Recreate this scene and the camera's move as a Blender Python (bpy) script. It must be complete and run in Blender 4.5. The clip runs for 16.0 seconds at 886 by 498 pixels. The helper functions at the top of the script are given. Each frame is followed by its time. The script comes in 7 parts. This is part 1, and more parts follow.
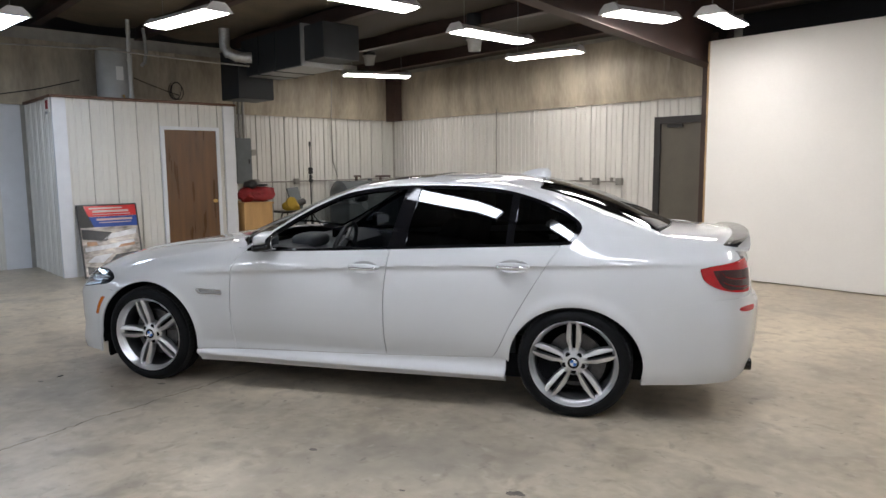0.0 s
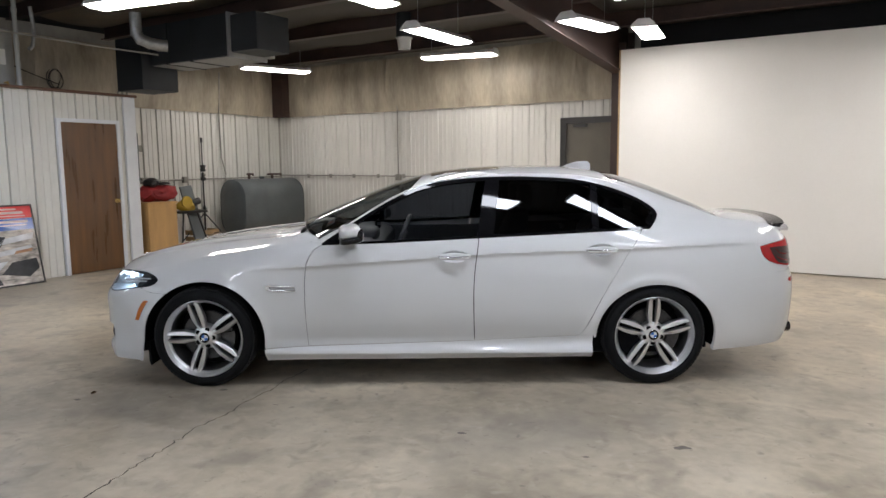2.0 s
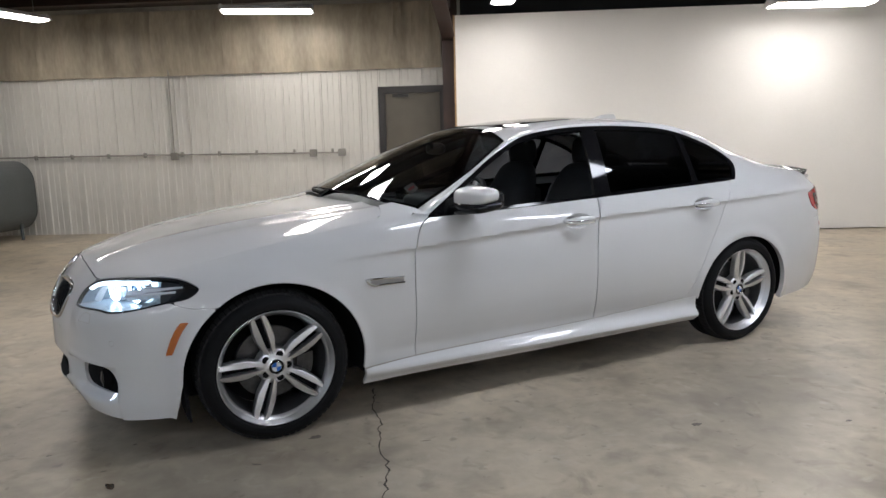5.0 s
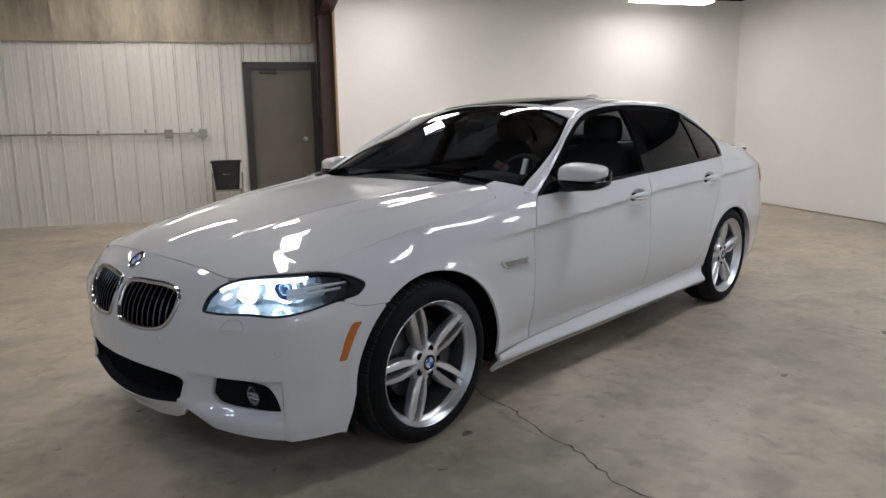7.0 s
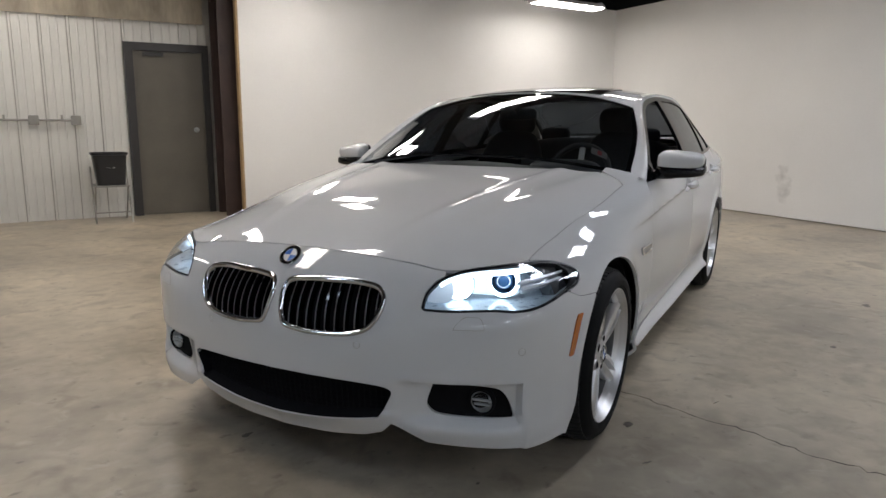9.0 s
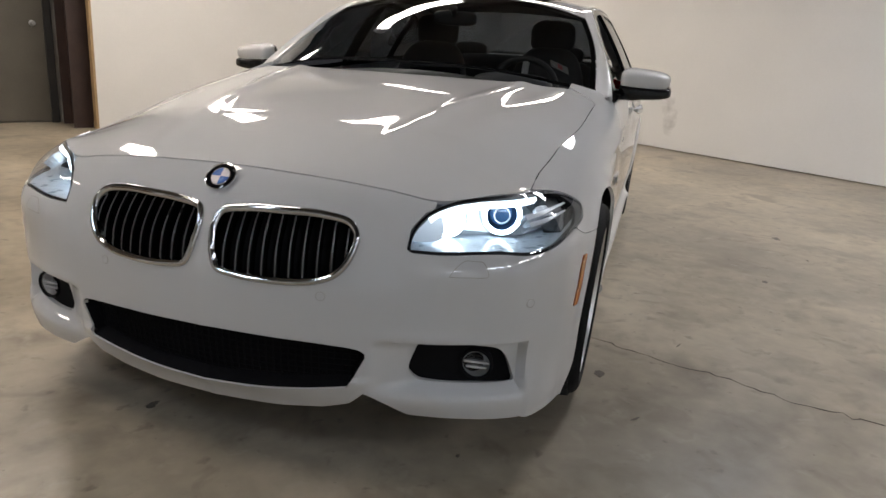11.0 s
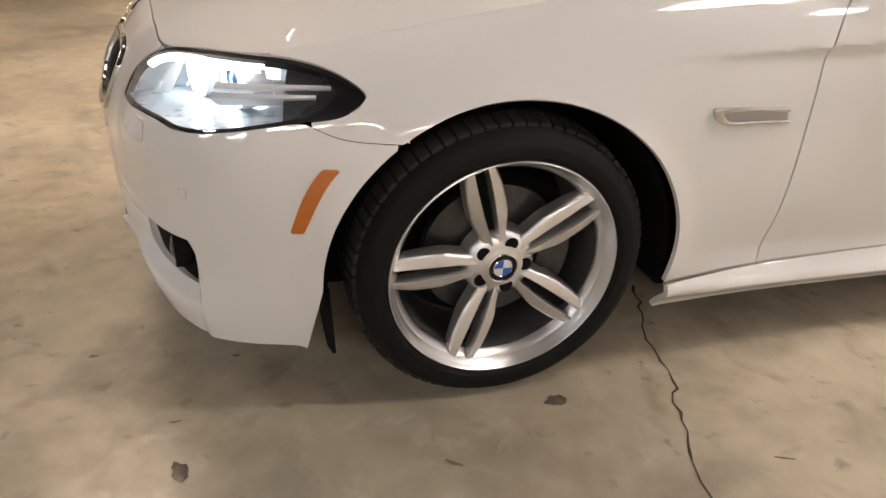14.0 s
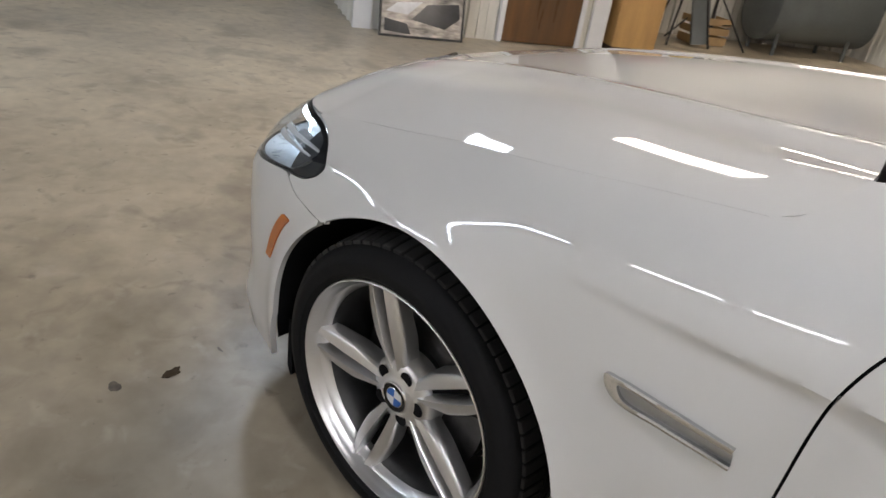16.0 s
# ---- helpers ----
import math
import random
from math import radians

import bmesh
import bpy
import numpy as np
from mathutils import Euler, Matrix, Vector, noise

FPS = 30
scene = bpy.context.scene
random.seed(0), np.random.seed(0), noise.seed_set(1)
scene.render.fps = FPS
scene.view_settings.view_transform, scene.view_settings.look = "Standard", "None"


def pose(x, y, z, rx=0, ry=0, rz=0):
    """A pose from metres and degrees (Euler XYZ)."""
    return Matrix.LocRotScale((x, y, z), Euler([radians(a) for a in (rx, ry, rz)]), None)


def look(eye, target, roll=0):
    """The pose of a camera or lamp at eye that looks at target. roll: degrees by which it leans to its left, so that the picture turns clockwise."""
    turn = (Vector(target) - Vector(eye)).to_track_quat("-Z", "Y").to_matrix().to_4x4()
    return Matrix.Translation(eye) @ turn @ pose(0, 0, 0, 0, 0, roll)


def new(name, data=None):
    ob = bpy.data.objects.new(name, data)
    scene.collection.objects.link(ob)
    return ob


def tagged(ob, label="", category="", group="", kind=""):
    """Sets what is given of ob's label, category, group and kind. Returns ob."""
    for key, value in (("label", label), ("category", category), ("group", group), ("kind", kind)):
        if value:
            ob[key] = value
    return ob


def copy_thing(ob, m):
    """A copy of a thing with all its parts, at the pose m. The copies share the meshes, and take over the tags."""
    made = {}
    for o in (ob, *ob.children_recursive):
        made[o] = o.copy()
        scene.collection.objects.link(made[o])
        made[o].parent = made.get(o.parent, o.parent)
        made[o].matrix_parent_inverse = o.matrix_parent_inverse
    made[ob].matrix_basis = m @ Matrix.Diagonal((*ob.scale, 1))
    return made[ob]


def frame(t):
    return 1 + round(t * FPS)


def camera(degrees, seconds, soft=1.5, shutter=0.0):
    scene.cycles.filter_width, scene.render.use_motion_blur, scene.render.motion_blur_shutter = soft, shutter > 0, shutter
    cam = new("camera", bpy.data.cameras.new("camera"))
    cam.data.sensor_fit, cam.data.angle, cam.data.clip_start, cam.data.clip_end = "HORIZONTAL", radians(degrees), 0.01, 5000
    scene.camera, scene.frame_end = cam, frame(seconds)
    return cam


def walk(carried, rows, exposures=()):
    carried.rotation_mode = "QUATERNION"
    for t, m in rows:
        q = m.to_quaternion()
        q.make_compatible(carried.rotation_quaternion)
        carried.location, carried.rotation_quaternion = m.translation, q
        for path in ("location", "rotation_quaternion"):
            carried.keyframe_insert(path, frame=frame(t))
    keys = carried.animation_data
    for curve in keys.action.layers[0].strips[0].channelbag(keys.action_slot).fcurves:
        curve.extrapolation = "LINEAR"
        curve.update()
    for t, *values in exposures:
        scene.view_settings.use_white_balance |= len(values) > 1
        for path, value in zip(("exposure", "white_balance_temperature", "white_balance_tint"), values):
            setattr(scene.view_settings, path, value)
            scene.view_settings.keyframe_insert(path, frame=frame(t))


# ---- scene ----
cam = camera(65.0, 16.0, shutter=0.12)
PATH = [
    (0, (3.348, -4.947, 1.5), (2.795, -3.04, 1.261), -0.5),
    (0.5, (2.956, -5.175, 1.485), (2.532, -3.234, 1.261), -0.7),
    (1, (2.535, -5.331, 1.486), (2.249, -3.365, 1.254), -0.8),
    (1.5, (2.118, -5.397, 1.473), (1.947, -3.42, 1.226), -1.2),
    (2, (1.621, -5.378, 1.462), (1.605, -3.393, 1.219), -0.5),
    (2.5, (1.177, -5.223, 1.426), (1.337, -3.242, 1.203), 0.1),
    (3, (0.786, -5.002, 1.39), (1.077, -3.036, 1.173), 0.1),
    (3.5, (0.414, -4.78, 1.365), (0.862, -2.844, 1.136), -0.6),
    (4, (0.073, -4.525, 1.323), (0.645, -2.629, 1.05), -1.2),
    (4.2, (-0.096, -4.394, 1.305), (0.542, -2.519, 1.025), -1.2),
    (6.3, (-1.46, -3.177, 1.277), (-0.181, -1.675, 0.948), -1.4),
    (6.5, (-1.566, -3.088, 1.277), (-0.245, -1.625, 0.94), -1.2),
    (7, (-1.903, -2.799, 1.284), (-0.481, -1.438, 0.929), -1.1),
    (7.5, (-2.171, -2.501, 1.292), (-0.658, -1.239, 0.947), -1.1),
    (8, (-2.423, -2.195, 1.279), (-0.818, -1.048, 0.954), -0.7),
    (8.2, (-2.484, -2.056, 1.256), (-0.85, -0.953, 0.919), -0.5),
    (10.3, (-2.613, -0.989, 1.177), (-0.759, -0.378, 0.741), 2.0),
    (10.5, (-2.517, -0.954, 1.155), (-0.659, -0.385, 0.68), 2.5),
    (11, (-2.287, -1.032, 1.116), (-0.439, -0.503, 0.562), 3.7),
    (11.5, (-2.001, -1.202, 1.086), (-0.23, -0.553, 0.419), 3.9),
    (12, (-1.728, -1.415, 1.067), (-0.063, -0.622, 0.295), 3.3),
    (12.5, (-1.472, -1.652, 1.105), (0.063, -0.661, 0.292), 2.1),
    (13, (-1.189, -1.817, 1.091), (0.136, -0.582, 0.242), 2.0),
    (13.5, (-0.896, -1.995, 1.076), (0.11, -0.507, 0.197), 2.9),
    (14, (-0.525, -2.129, 1.062), (0.002, -0.432, 0.145), 3.0),
    (14.5, (-0.123, -2.158, 1.09), (-0.023, -0.386, 0.168), 2.2),
    (15, (0.232, -2.061, 1.11), (-0.049, -0.292, 0.22), 4.1),
    (15.5, (0.486, -1.912, 1.161), (-0.199, -0.262, 0.26), 7.7),
    (16, (0.738, -1.728, 1.259), (-0.376, -0.341, 0.344), 9.2),
]
walk(cam, [(t, look(eye, target, roll)) for t, eye, target, roll in PATH],
     exposures=[(0, 0.28, 6350, 13), (3, 0.31, 6400, 13), (4, 0.32, 6400, 13), (6.5, -0.06, 6350, 13), (7.5, -0.04, 6350, 13), (8, -0.15, 6400, 13), (10.5, -0.04, 6600, 13), (11.5, 0.12, 7300, 16), (12.5, 0.32, 7800, 17), (13, 0.3, 7850, 17), (13.5, 0.55, 8200, 18), (14, 0.82, 8500, 20), (14.5, 0.92, 8450, 20), (15, 0.84, 7950, 17), (15.5, 0.47, 7450, 15), (16, 0.43, 7050, 14)])

# ---- light ----
world = bpy.data.worlds.new("world")
scene.world = world
world.use_nodes = True
world.node_tree.nodes["Background"].inputs[0].default_value = (0.5, 0.5, 0.55, 1)
world.node_tree.nodes["Background"].inputs[1].default_value = 0.02
LAMP = 24.0
EXPO = 0.0
scene.view_settings.exposure = EXPO

# ---- materials ----


def mat(name, color, rough=0.5, metal=0.0, vary=0.12, scale=6.0, fine=60.0, bump=0.0, coat=0.0, rough_vary=0.1, tint=None, stretch=(1, 1, 1)):
    """A surface with colour variation at two scales, varied roughness and fine relief."""
    m = bpy.data.materials.new(name)
    m.use_nodes = True
    nt = m.node_tree
    b = nt.nodes["Principled BSDF"]
    b.inputs["Metallic"].default_value = metal
    if coat:
        b.inputs["Coat Weight"].default_value = coat
        b.inputs["Coat Roughness"].default_value = 0.03
    tc = nt.nodes.new("ShaderNodeTexCoord")
    mp = nt.nodes.new("ShaderNodeMapping")
    mp.inputs["Scale"].default_value = stretch
    nt.links.new(tc.outputs["Object"], mp.inputs["Vector"])
    big = nt.nodes.new("ShaderNodeTexNoise")
    big.inputs["Scale"].default_value = scale
    big.inputs["Detail"].default_value = 5
    small = nt.nodes.new("ShaderNodeTexNoise")
    small.inputs["Scale"].default_value = fine
    small.inputs["Detail"].default_value = 3
    for n in (big, small):
        nt.links.new(mp.outputs["Vector"], n.inputs["Vector"])
    add = nt.nodes.new("ShaderNodeMath")
    add.operation = "MULTIPLY_ADD"
    add.inputs[1].default_value = 0.35
    nt.links.new(small.outputs["Fac"], add.inputs[0])
    nt.links.new(big.outputs["Fac"], add.inputs[2])
    ramp = nt.nodes.new("ShaderNodeValToRGB")
    ramp.color_ramp.elements[0].position, ramp.color_ramp.elements[1].position = 0.4, 0.95
    lo = [c * (1 - vary) for c in color]
    hi = [min(1, c * (1 + vary)) for c in (tint or color)]
    ramp.color_ramp.elements[0].color, ramp.color_ramp.elements[1].color = (*lo, 1), (*hi, 1)
    nt.links.new(add.outputs[0], ramp.inputs[0])
    nt.links.new(ramp.outputs[0], b.inputs["Base Color"])
    mr = nt.nodes.new("ShaderNodeMapRange")
    mr.inputs["To Min"].default_value, mr.inputs["To Max"].default_value = max(0.02, rough - rough_vary), min(1, rough + rough_vary)
    nt.links.new(big.outputs["Fac"], mr.inputs["Value"])
    nt.links.new(mr.outputs[0], b.inputs["Roughness"])
    if bump:
        bp = nt.nodes.new("ShaderNodeBump")
        bp.inputs["Strength"].default_value = bump
        bp.inputs["Distance"].default_value = 0.004
        nt.links.new(small.outputs["Fac"], bp.inputs["Height"])
        nt.links.new(bp.outputs[0], b.inputs["Normal"])
    return m


def glow(name, color, strength):
    m = bpy.data.materials.new(name)
    m.use_nodes = True
    b = m.node_tree.nodes["Principled BSDF"]
    b.inputs["Base Color"].default_value = (0.8, 0.8, 0.8, 1)
    b.inputs["Emission Color"].default_value = (*color, 1)
    b.inputs["Emission Strength"].default_value = strength
    return m


def concrete():
    """Worn, sealed concrete slab: tan-grey clouds, dark smears and scattered specks."""
    m = mat("concrete", (0.365, 0.307, 0.222), 0.36, vary=0.34, scale=1.1, fine=11.0, bump=0.10, rough_vary=0.18, tint=(0.47, 0.405, 0.308))
    nt = m.node_tree
    b = nt.nodes["Principled BSDF"]
    base = b.inputs["Base Color"].links[0].from_socket
    tc = nt.nodes["Texture Coordinate"]

    def layer(base, scale, detail, lo, hi, color, amount, distortion=0.0):
        n = nt.nodes.new("ShaderNodeTexNoise")
        n.inputs["Scale"].default_value, n.inputs["Detail"].default_value, n.inputs["Distortion"].default_value = scale, detail, distortion
        nt.links.new(tc.outputs["Object"], n.inputs["Vector"])
        r = nt.nodes.new("ShaderNodeMapRange")
        r.inputs["From Min"].default_value, r.inputs["From Max"].default_value = lo, hi
        r.inputs["To Max"].default_value = amount
        nt.links.new(n.outputs["Fac"], r.inputs["Value"])
        mix = nt.nodes.new("ShaderNodeMix")
        mix.data_type = "RGBA"
        nt.links.new(r.outputs[0], mix.inputs["Factor"])
        nt.links.new(base, mix.inputs["A"])
        mix.inputs["B"].default_value = (*color, 1)
        return mix.outputs["Result"]

    c = layer(base, 0.55, 10, 0.50, 0.72, (0.15, 0.135, 0.115), 0.6, 0.3)
    c = layer(c, 2.6, 10, 0.54, 0.70, (0.185, 0.155, 0.12), 0.6, 0.4)
    c = layer(c, 6.5, 10, 0.55, 0.72, (0.21, 0.17, 0.125), 0.55, 0.8)
    c = layer(c, 1.7, 7, 0.60, 0.8, (0.49, 0.44, 0.36), 0.5, 0.4)
    c = layer(c, 9.0, 8, 0.60, 0.74, (0.5, 0.45, 0.37), 0.45, 0.5)
    c = layer(c, 14.0, 6, 0.64, 0.74, (0.13, 0.108, 0.085), 0.6, 0.3)
    c = layer(c, 55.0, 2, 0.73, 0.78, (0.1, 0.09, 0.08), 0.6)
    nt.links.new(c, b.inputs["Base Color"])
    return m


M_FLOOR = concrete()
M_PANEL = mat("painted_steel_panel", (0.68, 0.67, 0.63), 0.45, vary=0.1, scale=2.5, fine=30, bump=0.03, stretch=(1, 1, 0.3))
M_SEAM = mat("panel_seam", (0.36, 0.345, 0.31), 0.6, vary=0.2)
M_WHITE = mat("white_board", (0.80, 0.795, 0.775), 0.55, vary=0.035, scale=1.2, fine=40, bump=0.02)

def scuffed(m, at, size):
    """Adds one soft grey scuff of its own ragged shape to a painted board."""
    nt = m.node_tree
    b = nt.nodes["Principled BSDF"]
    base = b.inputs["Base Color"].links[0].from_socket
    tc = nt.nodes["Texture Coordinate"]
    mp = nt.nodes.new("ShaderNodeMapping")
    mp.vector_type = "TEXTURE"
    mp.inputs["Location"].default_value = at
    mp.inputs["Scale"].default_value = size
    nt.links.new(tc.outputs["Object"], mp.inputs["Vector"])
    ln = nt.nodes.new("ShaderNodeVectorMath")
    ln.operation = "LENGTH"
    nt.links.new(mp.outputs[0], ln.inputs[0])
    nz = nt.nodes.new("ShaderNodeTexNoise")
    nz.inputs["Scale"].default_value = 9.0
    nz.inputs["Detail"].default_value = 5
    nt.links.new(tc.outputs["Object"], nz.inputs["Vector"])
    ad = nt.nodes.new("ShaderNodeMath")
    ad.operation = "MULTIPLY_ADD"
    ad.inputs[1].default_value = 1.6
    nt.links.new(nz.outputs["Fac"], ad.inputs[0])
    nt.links.new(ln.outputs["Value"], ad.inputs[2])
    mr = nt.nodes.new("ShaderNodeMapRange")
    mr.inputs["From Min"].default_value, mr.inputs["From Max"].default_value = 0.7, 1.6
    mr.inputs["To Min"].default_value, mr.inputs["To Max"].default_value = 0.55, 0.0
    nt.links.new(ad.outputs[0], mr.inputs["Value"])
    mx = nt.nodes.new("ShaderNodeMixRGB")
    mx.inputs[2].default_value = (0.22, 0.21, 0.19, 1)
    nt.links.new(mr.outputs[0], mx.inputs[0])
    nt.links.new(base, mx.inputs[1])
    nt.links.new(mx.outputs[0], b.inputs["Base Color"])


scuffed(M_WHITE, (6.9, 2.9, 0.45), (0.4, 0.16, 0.34))
M_TRIM = mat("white_trim", (0.72, 0.74, 0.77), 0.4, vary=0.05)
M_INSUL = mat("insulation_facing", (0.34, 0.295, 0.225), 0.5, vary=0.3, scale=3, fine=25, bump=0.3, tint=(0.42, 0.37, 0.285), stretch=(1, 1, 0.25))
M_BAY = mat("brown_bay_facing", (0.15, 0.125, 0.09), 0.6, vary=0.3, scale=3, fine=25, bump=0.2)
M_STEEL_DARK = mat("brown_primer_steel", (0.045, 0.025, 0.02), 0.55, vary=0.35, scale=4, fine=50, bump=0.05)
# near-black puts the lack of light behind the boards into the colour
M_UNLIT = mat("wall_darkened_as_unlit", (0.016, 0.017, 0.020), 0.8, vary=0.3, scale=2, fine=40)
M_ROOF = mat("dark_roof_underside", (0.045, 0.039, 0.031), 0.7, vary=0.4, scale=2, fine=40)
M_OAK = mat("varnished_wood_door", (0.115, 0.05, 0.014), 0.3, vary=0.5, scale=2, fine=40, stretch=(6, 6, 0.5), coat=0.3)
M_BROWN = mat("brown_wood_trim", (0.11, 0.05, 0.028), 0.5, vary=0.3, stretch=(1, 8, 8))
M_DDOOR = mat("dusty_brown_door", (0.115, 0.103, 0.082), 0.5, vary=0.15, scale=3)
M_DFRAME = mat("dark_door_frame", (0.03, 0.028, 0.027), 0.45, vary=0.2)
M_DUCT = mat("dark_duct_steel", (0.028, 0.032, 0.036), 0.45, metal=0.3, vary=0.25, scale=3)
M_DUCT_LITE = mat("bare_duct_steel", (0.34, 0.35, 0.35), 0.45, metal=0.5, vary=0.2, scale=3)
M_GALV = mat("galvanised_steel", (0.42, 0.43, 0.43), 0.4, metal=0.8, vary=0.25, scale=20)
M_CONDUIT = mat("grey_conduit", (0.33, 0.32, 0.29), 0.45, metal=0.4, vary=0.2)
M_TANK = mat("grey_tank_paint", (0.10, 0.115, 0.12), 0.42, vary=0.2, scale=3, fine=30, bump=0.05)
M_BLACK = mat("black_plastic", (0.015, 0.015, 0.016), 0.4, vary=0.2)
M_IRON = mat("rusty_iron", (0.07, 0.045, 0.035), 0.6, vary=0.4, scale=15)
M_RED = mat("red_fabric", (0.27, 0.02, 0.022), 0.65, vary=0.25, scale=12, bump=0.3)
M_YELLOW = mat("yellow_plastic", (0.5, 0.34, 0.04), 0.45, vary=0.2)
M_PLY = mat("plywood", (0.52, 0.31, 0.12), 0.5, vary=0.2, scale=3, stretch=(3, 3, 0.5))
M_GREYBOX = mat("grey_enamel", (0.14, 0.16, 0.17), 0.4, vary=0.15)
M_LAMPBODY = mat("white_enamel", (0.75, 0.76, 0.78), 0.35, vary=0.05)
M_LAMP = glow("lamp_diffuser", (1.02, 0.965, 0.89), LAMP)
M_LAMP_DAY = glow("daylight_lamp_diffuser", (0.80, 0.955, 1.16), LAMP)
M_LAMP_COOL = glow("cool_lamp_diffuser", (0.91, 0.965, 1.05), LAMP)
M_BRASS = mat("brass", (0.6, 0.42, 0.16), 0.3, metal=1.0, vary=0.1)
M_CRACK = mat("floor_crack", (0.05, 0.04, 0.033), 0.8, vary=0.3, scale=30)
M_OIL = mat("oil_spot", (0.11, 0.09, 0.072), 0.4, vary=0.5, scale=40)
M_WET = mat("wet_spot", (0.065, 0.048, 0.034), 0.06, vary=0.3, scale=40)
M_TANKLABEL = mat("off_white_enamel", (0.42, 0.43, 0.42), 0.4, vary=0.12)
M_CARDBOARD = mat("kraft_board", (0.4, 0.27, 0.14), 0.7, vary=0.2)
M_PAPER = mat("paper", (0.75, 0.75, 0.72), 0.6, vary=0.04)

# ---- shaping helpers ----


def link(name, bm, material, matrix=None, parent=None, label="", smooth=False, angle=40):
    me = bpy.data.meshes.new(name)
    bmesh.ops.recalc_face_normals(bm, faces=bm.faces[:])
    for f in bm.faces:
        f.smooth = smooth
    if smooth:
        for e in bm.edges:
            if len(e.link_faces) == 2 and e.calc_face_angle(0) > radians(angle):
                e.smooth = False
    bm.to_mesh(me)
    bm.free()
    for m in material if isinstance(material, (list, tuple)) else [material]:
        me.materials.append(m)
    ob = new(name, me)
    if parent:
        ob.parent = parent
    if matrix is not None:
        ob.matrix_basis = matrix
    return tagged(ob, label)


def part(name, bm, material, parent, label="", matrix=None, smooth=False, angle=40):
    return link(name, bm, material, matrix, parent, label, smooth, angle)


def root(name, matrix, label, category, group="", kind=""):
    ob = new(name)
    ob.empty_display_size = 0.1
    ob.matrix_basis = matrix
    return tagged(ob, label, category, group, kind)


def box(bm, x0, x1, y0, y1, z0, z1, bevel=0.0, m=None):
    r = bmesh.ops.create_cube(bm, size=1)
    vs = r["verts"]
    for v in vs:
        v.co = Vector(((x0 + x1) / 2 + v.co.x * (x1 - x0), (y0 + y1) / 2 + v.co.y * (y1 - y0), (z0 + z1) / 2 + v.co.z * (z1 - z0)))
    if bevel:
        es = list({e for v in vs for e in v.link_edges})
        vs = list({v for f in bmesh.ops.bevel(bm, geom=es, offset=bevel, segments=2, affect="EDGES")["faces"] for v in f.verts} | {v for v in vs if v.is_valid})
    if m is not None:
        bmesh.ops.transform(bm, matrix=m, verts=vs)
    return bm


def boxed(*a, **k):
    return box(bmesh.new(), *a, **k)


def tube(bm, pts, r, seg=10, cap=True):
    """A round bar along a line of points; r: one radius, or one for each point."""
    pts = [Vector(p) for p in pts]
    rs = r if isinstance(r, (list, tuple)) else [r] * len(pts)
    rings, up = [], None
    for i, p in enumerate(pts):
        d = (pts[min(i + 1, len(pts) - 1)] - pts[max(i - 1, 0)]).normalized()
        if up is None:
            up = d.orthogonal().normalized()
        up = (up - d * up.dot(d)).normalized()
        side = d.cross(up)
        rings.append([bm.verts.new(p + rs[i] * (up * math.cos(2 * math.pi * k / seg) + side * math.sin(2 * math.pi * k / seg))) for k in range(seg)])
    for a, b in zip(rings, rings[1:]):
        for k in range(seg):
            bm.faces.new((a[k], a[(k + 1) % seg], b[(k + 1) % seg], b[k]))
    if cap:
        bm.faces.new(rings[0][::-1])
        bm.faces.new(rings[-1])
    return bm


def lathe(bm, profile, seg=32, m=None, closed=False):
    """Turns (radius, height) pairs round z."""
    rings = []
    for r, z in profile:
        if r < 1e-6:
            rings.append([bm.verts.new((0, 0, z))])
        else:
            rings.append([bm.verts.new((r * math.cos(2 * math.pi * k / seg), r * math.sin(2 * math.pi * k / seg), z)) for k in range(seg)])
    pairs = list(zip(rings, rings[1:]))
    if closed:
        pairs.append((rings[-1], rings[0]))
    for a, b in pairs:
        for k in range(seg):
            q = [a[k % len(a)], a[(k + 1) % len(a)], b[(k + 1) % len(b)], b[k % len(b)]]
            q = list(dict.fromkeys(q))
            if len(q) > 2:
                bm.faces.new(q)
    if m is not None:
        bmesh.ops.transform(bm, matrix=m, verts=[v for g in rings for v in g])
    return bm


def prism(bm, outline, z0, z1, m=None):
    """An upright prism over an outline of (x, y)."""
    a = [bm.verts.new((x, y, z0)) for x, y in outline]
    b = [bm.verts.new((x, y, z1)) for x, y in outline]
    bm.faces.new(a[::-1])
    bm.faces.new(b)
    for k in range(len(a)):
        n = (k + 1) % len(a)
        bm.faces.new((a[k], a[n], b[n], b[k]))
    if m is not None:
        bmesh.ops.transform(bm, matrix=m, verts=a + b)
    return bm


# ---- the room: u along the far wall, v towards it ----
ROOM = pose(0, 0, 0, 0, 0, -31.5)
U_A, V_B, V_W, V_NEAR = -6.6, 7.13, 6.31, -7.0
PANEL_TOP, WHITE_TOP = 2.46, 3.06

floor = tagged(link("floor", boxed(-8.2, 9.0, -8.6, 8.6, -0.15, 0), M_FLOOR, ROOM), "worn tan-grey concrete floor with cracks and stains", "floor", kind="structure")

